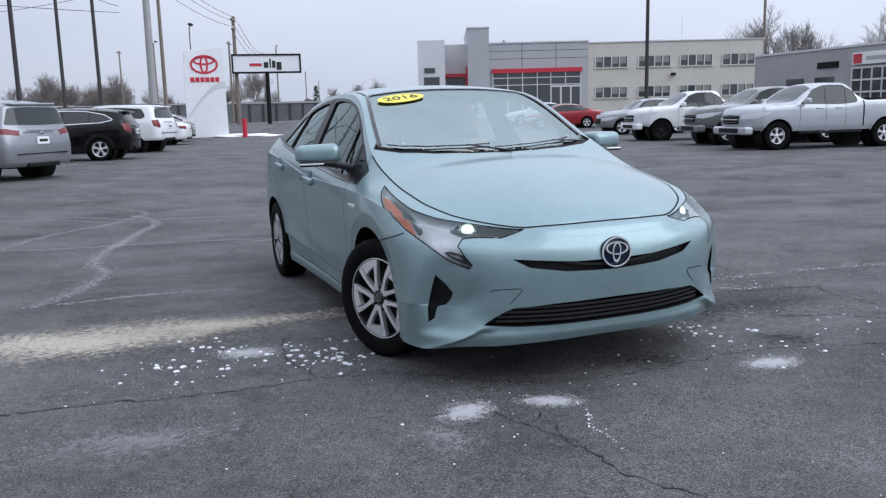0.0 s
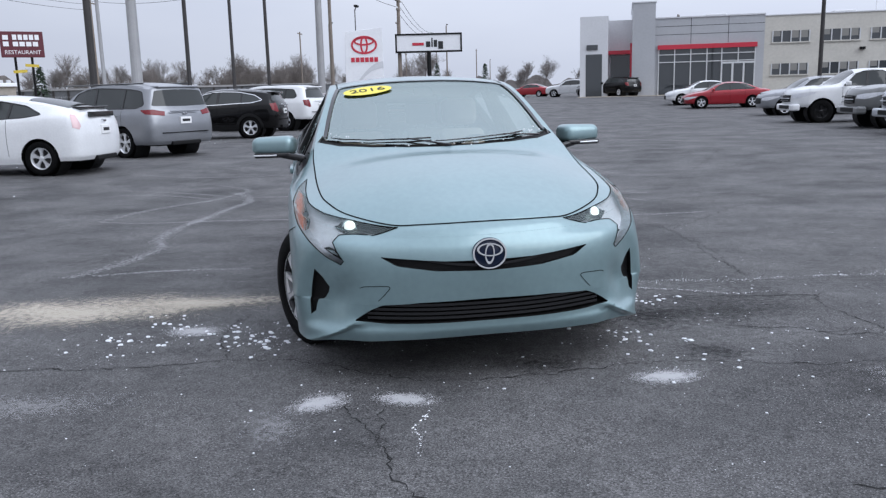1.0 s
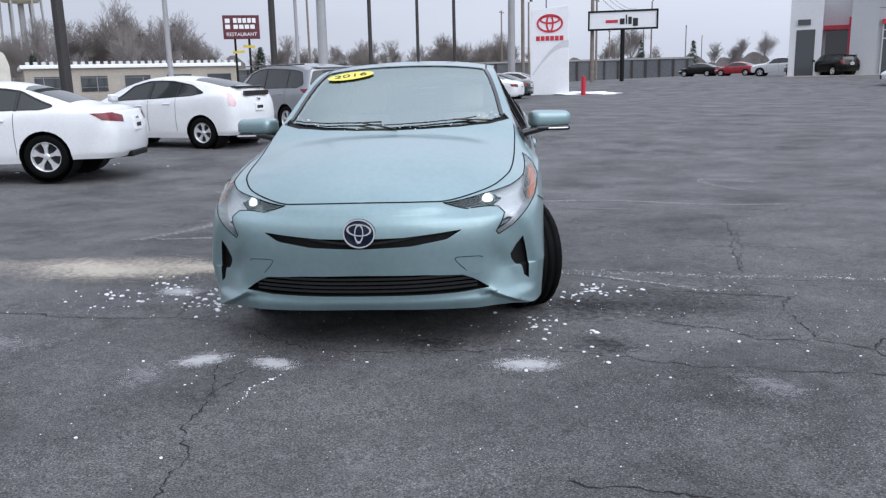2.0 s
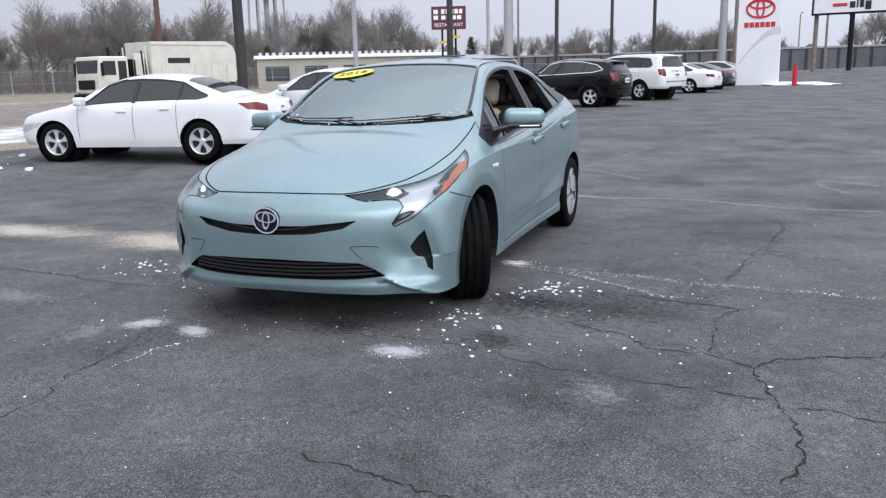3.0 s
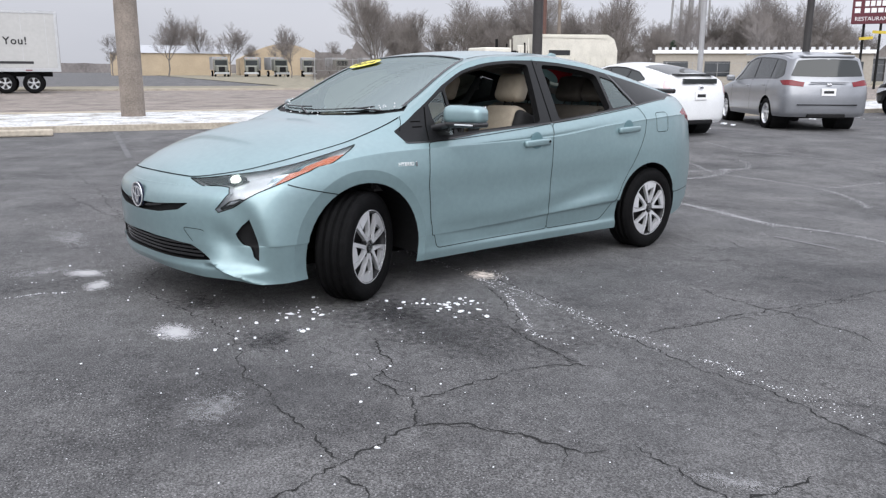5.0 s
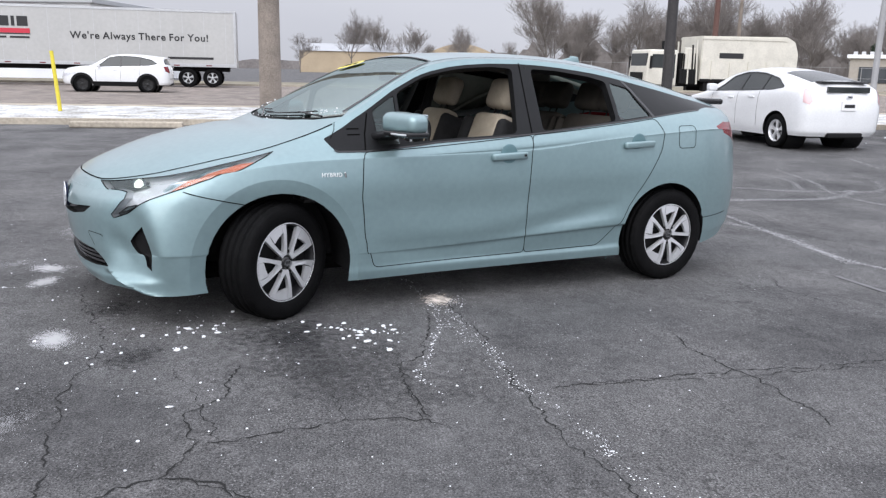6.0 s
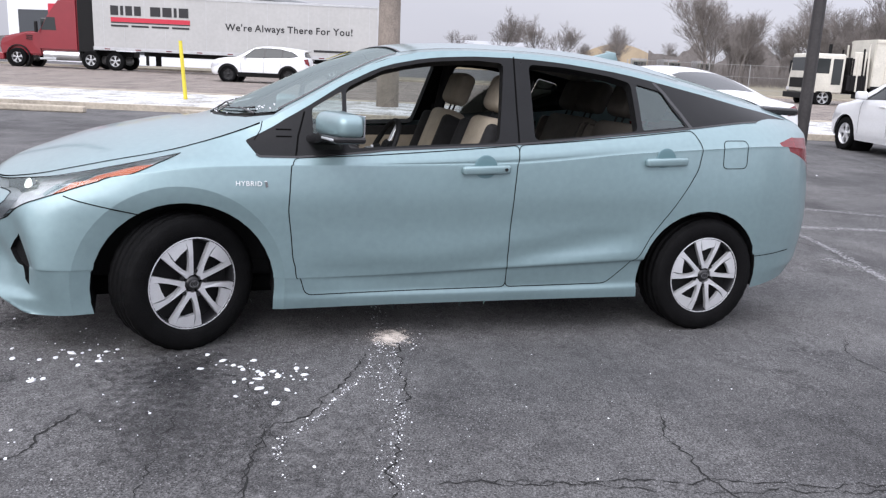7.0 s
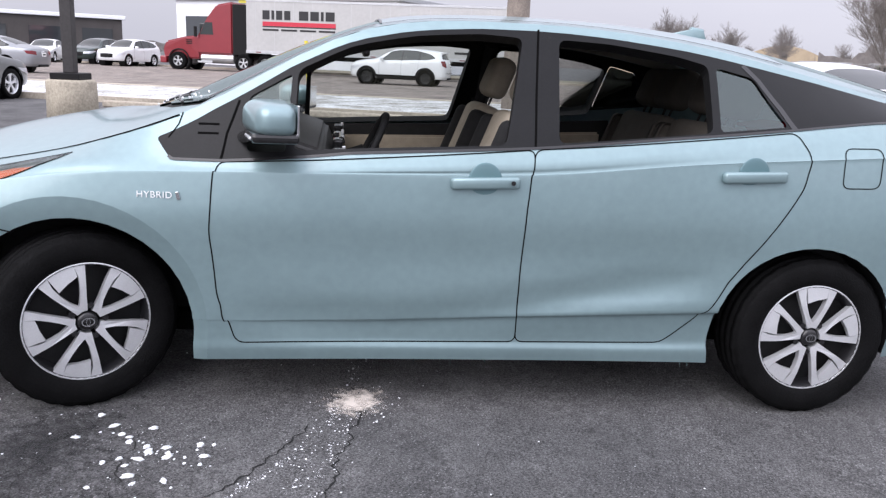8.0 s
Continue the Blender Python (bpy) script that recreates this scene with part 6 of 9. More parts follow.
    vm.operation = "MULTIPLY_ADD"
    vm.inputs[1].default_value = (0.8, 0.8, 0)
    l.new(warp.outputs["Color"], vm.inputs[0])
    l.new(co.outputs["Object"], vm.inputs[2])
    l.new(vm.outputs[0], v2.inputs["Vector"])
    hair = ramp(v2.outputs["Distance"], 0.0, 0.012, (0.75, 0.75, 0.75), zero)
    where = ramp(noise_tex(0.35, 4, 0.6), 0.50, 0.62, zero, one)
    col = mix("MIX", mix("MULTIPLY", 1.0, hair, where), col, (base[0] * 0.25, base[1] * 0.25, base[2] * 0.25, 1))
    l.new(col, p.inputs["Base Color"])
    b = n.new("ShaderNodeBump")
    b.inputs["Strength"].default_value, b.inputs["Distance"].default_value = 0.9, 0.008
    l.new(noise_tex(110, 4, 0.7), b.inputs["Height"])
    l.new(b.outputs["Normal"], p.inputs["Normal"])
    rr = ramp(noise_tex(1.1, 5, 0.6), 0.35, 0.7, (0.62, 0.62, 0.62), (0.92, 0.92, 0.92))
    l.new(rr, p.inputs["Roughness"])
    return m


M_ASPHALT = asphalt("worn_asphalt", (0.100, 0.099, 0.100), (0.30, 0.297, 0.298), speck=0.55)
M_ROAD = asphalt("salted_road", (0.225, 0.196, 0.174), (0.33, 0.29, 0.26), 0.9, 0.0)
gx = np.unique(np.concatenate([np.linspace(-1500, -120, 8), np.linspace(-120, -30, 10), np.linspace(-30, 60, 61), np.linspace(-14, 17, 63), np.linspace(60, 140, 8), np.linspace(140, 1500, 8)]))
gy = np.unique(np.concatenate([np.linspace(-1500, -100, 8), np.linspace(-100, -20, 9), np.linspace(-20, 90, 75), np.linspace(-11, 21, 65), np.linspace(90, 200, 8), np.linspace(200, 1800, 8)]))


verts = [(x, y, ground_z(x, y)) for y in gy for x in gx]
nx = len(gx)
faces = [(j * nx + i, j * nx + i + 1, (j + 1) * nx + i + 1, (j + 1) * nx + i) for j in range(len(gy) - 1) for i in range(nx - 1)]
ground = raw_mesh("ground", verts, faces, M_ASPHALT)
tagged(ground, "dark worn asphalt car park stained with salt and cracks", "ground", kind="structure")

# the street beside the car park: direction, origin on the kerb line
RD, RN, RO = Vector((-0.139, 0.990, 0)), Vector((-0.990, -0.139, 0)), Vector((-12.75, 4.5, 0))


def street(along, off, z=0.0):
    return RO + RD * along + RN * off + Vector((0, 0, z))


def strip(name, off0, off1, z, material, label, category, a0=-260, a1=260, thick=None, step=4.0, rough_edge=0.0, kind="structure"):
    bm = bmesh.new()
    rg = random.Random(len(name))
    n = int((a1 - a0) / step)
    rows = []
    for i in range(n + 1):
        a = a0 + (a1 - a0) * i / n
        e0, e1 = rg.uniform(-rough_edge, rough_edge), rg.uniform(-rough_edge, rough_edge)
        rows.append([bm.verts.new(street(a, off0 + e0, z)), bm.verts.new(street(a, off1 + e1, z))])
        if thick:
            rows[-1] += [bm.verts.new(street(a, off1 + e1, z - thick)), bm.verts.new(street(a, off0 + e0, z - thick))]
    for r0, r1 in zip(rows, rows[1:]):
        k = len(r0)
        for i in range(k if thick else 1):
            j = (i + 1) % k
            bm.faces.new((r0[i], r0[j], r1[j], r1[i]))
    bmesh.ops.recalc_face_normals(bm, faces=bm.faces)
    if not thick:
        for f in bm.faces:
            if f.normal.z < 0:
                f.normal_flip()
    ob = part(name, bm, material)
    return tagged(ob, label, category, kind=kind)


M_CONCRETE = mat("kerb_concrete", (0.40, 0.355, 0.29), 0.85, vary=0.25, scale=1.5, bump=0.4, bump_scale=40)
M_VERGE = mat("snowy_grass", (0.30, 0.27, 0.20), 0.9, vary=0.5, scale=1.6, second=(0.80, 0.82, 0.85), bump=0.6, bump_scale=12)
M_GRASS = mat("winter_grass", (0.21, 0.19, 0.14), 0.95, vary=0.35, scale=1.2, bump=0.5, bump_scale=20)
strip("kerb", -0.15, 0.05, 0.13, M_CONCRETE, "worn concrete kerb along the car park", "kerb", -60, 75, thick=0.25, step=3.0)
strip("verge", 0.05, 5.8, 0.10, M_VERGE, "strip of dead grass under thin snow", "verge", -60, 75, thick=0.2)
strip("road", 6.3, 33.0, 0.012, M_ROAD, "pale salt-stained street", "road")
strip("road_kerb", 5.8, 6.3, 0.12, M_CONCRETE, "concrete kerb of the street", "kerb", -60, 260, thick=0.2)
strip("far_kerb", 33.0, 33.5, 0.13, M_CONCRETE, "far concrete kerb of the street", "kerb", -200, 260, thick=0.2)
strip("far_verge", 33.5, 42.0, 0.10, M_GRASS, "dull winter grass beyond the street", "verge", -20, 200, thick=0.2)
strip("far_field", 42.0, 300.0, 0.05, M_GRASS, "dull winter field under patches of snow", "field", 12, 260, step=10)
strip("road_slush", 6.2, 7.9, 0.02, M_SNOW, "broken line of slush at the street's edge", "slush", -60, 120, step=1.1, rough_edge=0.5)

# white and yellow paint of the bays, worn thin
M_LINE = mat("worn_line_paint", (0.075, 0.075, 0.078), 0.85, vary=0.35, scale=9, second=(0.17, 0.17, 0.175))

M_TRACK = mat("dried_salt_track", (0.25, 0.25, 0.255), 0.9, vary=0.3, scale=14, second=(0.36, 0.36, 0.37))


def paint_line(a, b, w, material=M_LINE, z=0.004, name="bay_line", label="worn white bay line on the asphalt", category="bay line"):
    a, b = Vector((*a, 0)), Vector((*b, 0))
    d = (b - a).normalized()
    s = Vector((-d.y, d.x, 0)) * w / 2
    n = 8
    V, F = [], []
    for i in range(n + 1):
        c = a.lerp(b, i / n)
        for q in (c + s, c - s):
            V.append((q.x, q.y, ground_z(q.x, q.y) + z))
    for i in range(n):
        F.append((2 * i, 2 * i + 1, 2 * i + 3, 2 * i + 2))
    ob = raw_mesh(name, V, F, material)
    return tagged(ob, label, category, "bay lines", "structure")


for k in range(-1, 12):
    y = 5.0 + 3.05 * k
    x = -8.2 - 0.14 * (y - 4)
    paint_line((x + 0.5, y + 1.3), (x - 5.2, y + 0.5), 0.09)
paint_line((0.40, 9.06), (0.98, 9.18), 0.04, mat("bright_line_paint", (0.30, 0.30, 0.31), 0.85, vary=0.4, scale=12, second=(0.14, 0.14, 0.145)))


# cracks: ragged open joints with a dark bottom, some dusted with salt
M_CRACK = mat("crack_bottom", (0.012, 0.012, 0.012), 0.95)


def jag(points, amp, seed, step=0.05):
    rg = random.Random(seed)
    out = []
    for a, b in zip(points, points[1:]):
        d = math.hypot(b[0] - a[0], b[1] - a[1])
        k = max(2, int(d / step))
        nx_, ny_ = -(b[1] - a[1]) / d, (b[0] - a[0]) / d
        o = 0.0
        for i in range(k):
            t = i / k
            o = o * 0.7 + rg.uniform(-amp, amp)
            o *= min(1, 4 * t + 0.3, 4 * (1 - t) + 0.3)
            out.append((a[0] + (b[0] - a[0]) * t + nx_ * o, a[1] + (b[1] - a[1]) * t + ny_ * o))
    return out + [points[-1]]


def dust_track(points, width, per_metre, seed):
    """A tyre's track of dried salt: flat flecks strewn along a bending line."""
    rg = random.Random(seed)
    P = [tuple(q[:2]) for q in spline([(x, y, 0) for x, y in points], np.linspace(0, len(points) - 1, 14 * len(points)))]
    V, F = [], []
    for (x0, y0), (x1, y1) in zip(P, P[1:]):
        d = math.hypot(x1 - x0, y1 - y0)
        thick = 0.35 + 0.9 * abs(noise.noise(Vector((x0 * 1.3, y0 * 1.3, seed))))
        nx_, ny_ = -(y1 - y0) / (d + 1e-6), (x1 - x0) / (d + 1e-6)
        for _ in range(int(1.7 * d * per_metre * thick + rg.random())):
            t, o = rg.random(), rg.gauss(0, width * 0.6)
            x, y = x0 + (x1 - x0) * t + nx_ * o, y0 + (y1 - y0) * t + ny_ * o
            r, a0, k = rg.uniform(0.004, 0.012), rg.uniform(0, 6.28), len(V)
            g = ground_z(x, y) + 0.0030 + 0.0010 * rg.random()
            V += [(x + r * rg.uniform(0.6, 1.5) * math.cos(a0 + c * 1.5708), y + r * rg.uniform(0.6, 1.5) * math.sin(a0 + c * 1.5708), g) for c in range(4)]
            F.append((k, k + 1, k + 2, k + 3))
    ob = raw_mesh("salt_track", V, F, M_TRACK)
    return tagged(ob, "pale dried salt track on the asphalt", "salt track", kind="stuff")


dust_track([(-7.53, 13.69), (-6.17, 13.60), (-4.78, 14.17), (-4.08, 14.78)], 0.05, 260, 1)
dust_track([(-5.27, 12.82), (-4.84, 12.63), (-4.38, 12.30), (-4.38, 11.76), (-4.43, 11.11), (-4.65, 10.61), (-4.78, 9.78), (-4.72, 9.10)], 0.07, 420, 2)
dust_track([(-4.49, 12.04), (-4.03, 11.62), (-3.76, 11.10), (-3.64, 10.29), (-3.46, 9.43), (-3.29, 8.59), (-3.01, 7.84), (-2.68, 7.40), (-2.50, 6.60), (-2.54, 5.93)], 0.07, 620, 3)
dust_track([(-4.70, 9.08), (-4.03, 9.05), (-3.17, 9.27), (-2.40, 9.38), (-1.29, 9.41), (-0.22, 9.47), (0.59, 9.80), (1.75, 9.80), (2.50, 10.04)], 0.035, 330, 4)
dust_track([(-6.44, 11.91), (-5.16, 11.85), (-4.13, 11.60), (-3.03, 11.85), (-2.20, 11.90), (-1.21, 11.50), (-0.87, 11.24)], 0.04, 260, 5)
dust_track([(-2.41, 12.13), (-2.66, 13.62), (-2.83, 14.81)], 0.05, 300, 6)
dust_track([(1.87, 12.08), (1.30, 12.26), (1.10, 12.25), (1.30, 11.80), (1.86, 11.17)], 0.06, 300, 7)
dust_track([(-2.39, 6.04), (-1.78, 6.32), (-1.17, 6.45)], 0.03, 260, 8)
dust_track([(-6.22, 11.40), (-5.34, 11.56), (-4.51, 11.34)], 0.05, 260, 9)
dust_track([(-1.88, 9.22), (-1.29, 9.45), (-0.53, 9.43), (0.00, 9.45)], 0.06, 380, 10)


def crack(points, width, seed):
    P = jag(points, 0.018, seed, 0.022)
    rg = random.Random(seed + 99)
    V, F = [], []
    for i, (x, y) in enumerate(P):
        a, b = P[max(0, i - 1)], P[min(len(P) - 1, i + 1)]
        d = math.hypot(b[0] - a[0], b[1] - a[1]) or 1
        w = width * 0.60 * rg.uniform(0.1, 1.35) * min(1, i / 3 + 0.15, (len(P) - 1 - i) / 3 + 0.15)
        sx, sy = -(b[1] - a[1]) / d * w / 2, (b[0] - a[0]) / d * w / 2
        g = ground_z(x, y) + 0.0025
        V += [(x + sx, y + sy, g), (x - sx, y - sy, g)]
    for i in range(len(P) - 1):
        F.append((2 * i, 2 * i + 1, 2 * i + 3, 2 * i + 2))
    ob = raw_mesh("crack", V, F, M_CRACK)
    tagged(ob, "ragged dark crack in the asphalt", "crack", "cracks in the asphalt", "structure")


# long joints, then the ragged network round the front wheel
crack([(-3.4, 2.9), (-1.9, 3.45), (-1.06, 3.81), (-0.68, 3.89), (-0.20, 4.06), (-0.05, 4.14), (0.30, 4.19), (1.07, 3.98), (1.42, 4.10), (2.14, 4.48)], 0.012, 1)
crack([(2.14, 4.48), (2.61, 4.50), (2.90, 4.55), (3.15, 4.60), (3.36, 4.67), (3.51, 4.73), (3.73, 4.77)], 0.012, 2)
crack([(-0.05, 4.14), (-0.14, 4.28), (-0.29, 4.50), (-0.34, 4.64), (-0.40, 5.05)], 0.011, 3)
crack([(0.99, 3.65), (1.05, 3.40), (1.16, 3.16), (1.24, 3.00), (1.34, 2.90), (1.46, 2.83), (1.70, 2.35)], 0.010, 4)
crack([(1.15, 6.02), (1.39, 6.17), (1.89, 6.28), (2.36, 6.34), (2.84, 6.40), (3.17, 6.46), (3.50, 6.60), (3.91, 6.62), (5.2, 7.05)], 0.013, 5)
crack([(-0.45, 5.2), (-0.80, 3.87), (-1.45, 3.69), (-2.42, 3.45), (-3.87, 3.17), (-5.5, 2.7)][1:], 0.010, 6)
crack([(2.43, 5.16), (2.76, 5.17), (2.87, 5.11), (3.02, 5.05), (3.22, 5.15), (3.41, 5.11), (3.49, 5.08)], 0.015, 7)
crack([(3.24, 5.17), (3.16, 5.36), (3.10, 5.46), (3.02, 5.65), (3.00, 5.85), (3.01, 5.97), (3.11, 6.05)], 0.012, 8)
crack([(3.73, 4.77), (3.86, 4.62), (3.93, 4.50), (4.00, 4.30), (4.02, 4.12)], 0.016, 9)
crack([(3.73, 4.77), (3.61, 4.93), (3.49, 5.08), (3.50, 5.20), (3.58, 5.33), (3.66, 5.45), (3.78, 5.54), (3.86, 5.66)], 0.015, 10)
crack([(4.18, 6.23), (4.25, 6.01), (4.28, 5.85), (4.36, 5.66), (4.48, 5.49), (4.62, 5.1)], 0.020, 11)
crack([(2.67, 3.24), (3.00, 3.32), (3.31, 3.38), (3.52, 3.44), (3.67, 3.49), (4.4, 3.75)], 0.015, 12)
crack([(2.64, 6.60), (2.53, 7.04), (2.38, 7.64), (2.30, 8.08), (2.16, 8.62), (1.93, 8.98)], 0.012, 13)
crack([(1.52, 6.03), (1.83, 6.03), (2.18, 5.99), (2.32, 5.94), (2.40, 5.87), (2.62, 5.89), (3.00, 5.98)], 0.012, 14)
crack([(3.81, 5.79), (3.98, 5.81), (4.16, 5.85), (4.27, 5.86)], 0.012, 15)
crack([(1.84, 7.34), (2.16, 7.35), (2.39, 7.43), (2.48, 7.48), (2.69, 7.52), (2.86, 7.57), (3.05, 7.55)], 0.011, 16)
crack([(1.81, 5.54), (2.17, 5.73), (2.47, 5.87), (2.76, 5.91), (3.03, 5.95)], 0.008, 17)
crack([(1.99, 5.39), (2.67, 5.57), (3.02, 5.66)], 0.007, 18)
crack([(0.48, 8.53), (0.81, 8.47), (1.07, 8.55), (1.24, 8.71)], 0.010, 19)
crack([(2.69, 6.50), (2.58, 6.79), (2.54, 7.02), (2.49, 7.48), (2.40, 7.85), (2.33, 8.16)], 0.009, 20)
crack([(3.78, 4.75), (3.92, 4.83), (4.19, 4.86), (4.42, 4.85), (5.0, 4.95)], 0.012, 21)
crack([(3.46, 5.13), (3.57, 5.33), (3.77, 5.54), (3.90, 5.46)], 0.007, 22)
crack([(1.23, 3.11), (1.09, 3.26), (0.95, 3.46), (0.68, 3.79)], 0.008, 23)
crack([(2.43, 4.84), (2.88, 5.07), (3.22, 5.22)], 0.007, 24)
crack([(-6.0, 7.2), (-3.5, 8.8), (-1.5, 9.6), (1.0, 10.8), (4.5, 12.6)], 0.014, 25)
crack([(2.11, 8.57), (2.9, 10.6), (4.0, 11.9), (5.0, 14.0), (7.5, 17.0)], 0.014, 26)
crack([(0.6, 12.0), (2.5, 15.0), (3.2, 19.0)], 0.016, 27)

# powder patches: white salt and sand, thick in the middle, thinning out
def powder(name, colour, most=1.0, start=1.0, grit=0.6):
    m = bpy.data.materials.new(name)
    m.use_nodes = True
    n, l = m.node_tree.nodes, m.node_tree.links
    p = n["Principled BSDF"]
    p.inputs["Base Color"].default_value = (*colour, 1)
    p.inputs["Roughness"].default_value = 0.95
    co = n.new("ShaderNodeTexCoord")
    mp = n.new("ShaderNodeMapping")
    mp.inputs["Location"].default_value = (-0.5, -0.5, 0)
    le = n.new("ShaderNodeVectorMath")
    le.operation = "LENGTH"
    l.new(co.outputs["Generated"], mp.inputs["Vector"])
    mp2 = n.new("ShaderNodeVectorMath")
    mp2.operation = "MULTIPLY"
    mp2.inputs[1].default_value = (1, 1, 0)
    l.new(mp.outputs["Vector"], mp2.inputs[0])
    l.new(mp2.outputs[0], le.inputs[0])
    fall = n.new("ShaderNodeMapRange")
    fall.inputs["From Min"].default_value, fall.inputs["From Max"].default_value = 0.06, 0.5
    fall.inputs["To Min"].default_value, fall.inputs["To Max"].default_value = 0.17, -0.57
    l.new(le.outputs["Value"], fall.inputs["Value"])
    tot = fall.outputs["Result"]
    for sc, w in ((2.2, 0.8), (24.0, 1.1), (150.0, grit)):
        t = n.new("ShaderNodeTexNoise")
        t.inputs["Scale"].default_value, t.inputs["Detail"].default_value = sc, 4
        l.new(co.outputs["Object"], t.inputs["Vector"])
        ma = n.new("ShaderNodeMath")
        ma.operation = "MULTIPLY_ADD"
        ma.inputs[1].default_value = w
        l.new(t.outputs["Fac"], ma.inputs[0])
        l.new(tot, ma.inputs[2])
        tot = ma.outputs[0]
    cl = n.new("ShaderNodeMapRange")
    cl.inputs["From Min"].default_value, cl.inputs["From Max"].default_value = start, start + 0.38
    cl.inputs["To Max"].default_value = most
    l.new(tot, cl.inputs["Value"])
    l.new(cl.outputs["Result"], p.inputs["Alpha"])
    return m


M_POWDER = powder("salt_powder", (0.58, 0.58, 0.59), 0.66, 1.33, 1.6)
M_SAND = powder("sand_and_salt", (0.53, 0.48, 0.40), 0.78, 1.42, 1.5)
M_CREAM = powder("cream_grit", (0.66, 0.60, 0.54))


def patch(x, y, rx, ry, turn, material, label, z=0.005, name="salt_patch", category="salt patch"):
    bm = bmesh.new()
    bmesh.ops.create_circle(bm, cap_ends=True, segments=32, radius=1.0)
    bmesh.ops.transform(bm, matrix=Matrix.Diagonal((rx, ry, 1, 1)), verts=bm.verts)
    ob = part(name, bm, material)
    ob.matrix_basis = laid(x, y, z, turn)
    tagged(ob, label, category, "salt patches", "structure")
    return ob


patch(-1.62, 4.96, 1.55, 0.62, 22, M_SAND, "pale tan sand and salt spread on the asphalt", z=0.006)
patch(-0.87, 5.29, 1.1, 0.28, 20, M_SAND, "thin tail of tan sand on the asphalt", z=0.007)
patch(-3.35, 4.36, 1.3, 0.5, 22, M_SAND, "tan sand spread on the asphalt", z=0.0065)
M_DAMP = powder("damp_asphalt_stain", (0.022, 0.022, 0.024), 0.55, 1.15, 0.6)
patch(2.35, 5.55, 1.55, 0.95, 62, powder("wet_asphalt", (0.020, 0.020, 0.022), 0.42, 0.95, 0.3), "broad damp area on the asphalt by the sill", z=0.0012, name="damp_patch", category="damp patch")
for i, (x, y, rx, ry, tn) in enumerate(((1.97, 5.37, 0.80, 0.42, 25), (2.35, 4.68, 0.45, 0.3, 0), (1.55, 4.35, 0.6, 0.3, 30))):
    patch(x, y, rx, ry, tn, M_DAMP, "dark damp stain on the asphalt", z=0.0016 + 0.0002 * i, name="damp_patch", category="damp patch")
M_THIN = powder("thin_salt_dust", (0.50, 0.50, 0.51), 0.30, 1.55, 1.3)
for i, (x, y, rx, ry, tn) in enumerate(((0.68, 3.64, 0.17, 0.13, 70), (1.04, 3.75, 0.18, 0.10, 0), (2.12, 4.23, 0.20, 0.12, 30), (-0.53, 4.62, 0.22, 0.14, 10))):
    patch(x, y, rx, ry, tn, M_POWDER, "thin white dusting of road salt", z=0.0045 + 0.0003 * i)
for i, (x, y, rx, ry, tn) in enumerate(((0.59, 3.39, 0.25, 0.45, 20), (3.14, 4.42, 0.4, 0.28, 0),                                        (4.15, 5.96, 0.35, 0.12, 60), (-0.59, 3.39, 1.0, 0.35, 20))):
    patch(x, y, rx, ry, tn, M_THIN, "faint film of dried salt on the asphalt", z=0.0060 + 0.0003 * i)
patch(1.28, 6.12, 0.22, 0.17, 20, M_CREAM, "cream-white heap of grit beside the sill", z=0.0100)
patch(1.30, 6.10, 0.11, 0.10, 60, M_CREAM, "cream-white heap of grit beside the sill", z=0.0105)

# crumbs and clods of snow
def crumbs(name, spots, count, size, seed, label):
    rg = random.Random(seed)
    V, F = [], []
    base = [(1, 0, 0), (0.5, 0.87, 0), (-0.5, 0.87, 0), (-1, 0, 0), (-0.5, -0.87, 0), (0.5, -0.87, 0)]
    for _ in range(count):
        cx, cy, sp = spots[rg.randrange(len(spots))]
        x, y = rg.gauss(cx, sp), rg.gauss(cy, sp)
        r = size * (0.16 + 1.5 * rg.random() ** 5)
        g = ground_z(x, y)
        k = len(V)
        a0 = rg.uniform(0, 6.28)
        for lvl, (h, q) in enumerate(((0.0, 1.0), (0.5, 0.85))):
            for i in range(6):
                a = a0 + i * math.pi / 3
                s = r * q * rg.uniform(0.65, 1.25)
                V.append((x + s * math.cos(a) * 1.2, y + s * math.sin(a), g + 0.001 + h * r))
        V.append((x, y, g + r * rg.uniform(0.55, 0.8)))
        for i in range(6):
            j = (i + 1) % 6
            F += [(k + i, k + j, k + 6 + j, k + 6 + i), (k + 6 + i, k + 6 + j, k + 12)]
    ob = raw_mesh(name, V, F, M_SNOW, None, "", False)
    return tagged(ob, label, "snow", kind="stuff")


crumbs("snow_crumbs", [(-0.56, 4.61, 0.12), (-0.13, 4.64, 0.16), (-0.04, 4.43, 0.12), (-0.83, 4.25, 0.22), (-0.78, 4.74, 0.2)], 330, 0.0095, 1, "scattered crumbs of snow by the front wheel")
crumbs("snow_crumbs", [(1.95, 5.68, 0.13), (1.90, 5.73, 0.09), (1.81, 5.45, 0.10), (1.85, 4.93, 0.12), (1.91, 4.80, 0.16), (2.20, 4.30, 0.2)], 170, 0.008, 2, "scattered crumbs of snow by the front wheel")
crumbs("snow_crumbs", [(2.60, 6.32, 0.3), (2.75, 4.92, 0.3), (3.01, 5.07, 0.4), (2.41, 5.07, 0.25), (1.50, 4.21, 0.5), (-1.27, 4.83, 0.5), (0.50, 3.60, 0.5)], 200, 0.0042, 3, "fine scattered crumbs of snow and salt")
crumbs("snow_crumbs", [(1.98, 3.48, 1.3), (3.02, 5.36, 1.4), (2.57, 7.08, 1.2), (-0.00, 3.15, 1.2)], 1400, 0.0025, 4, "grains of road salt on the asphalt")
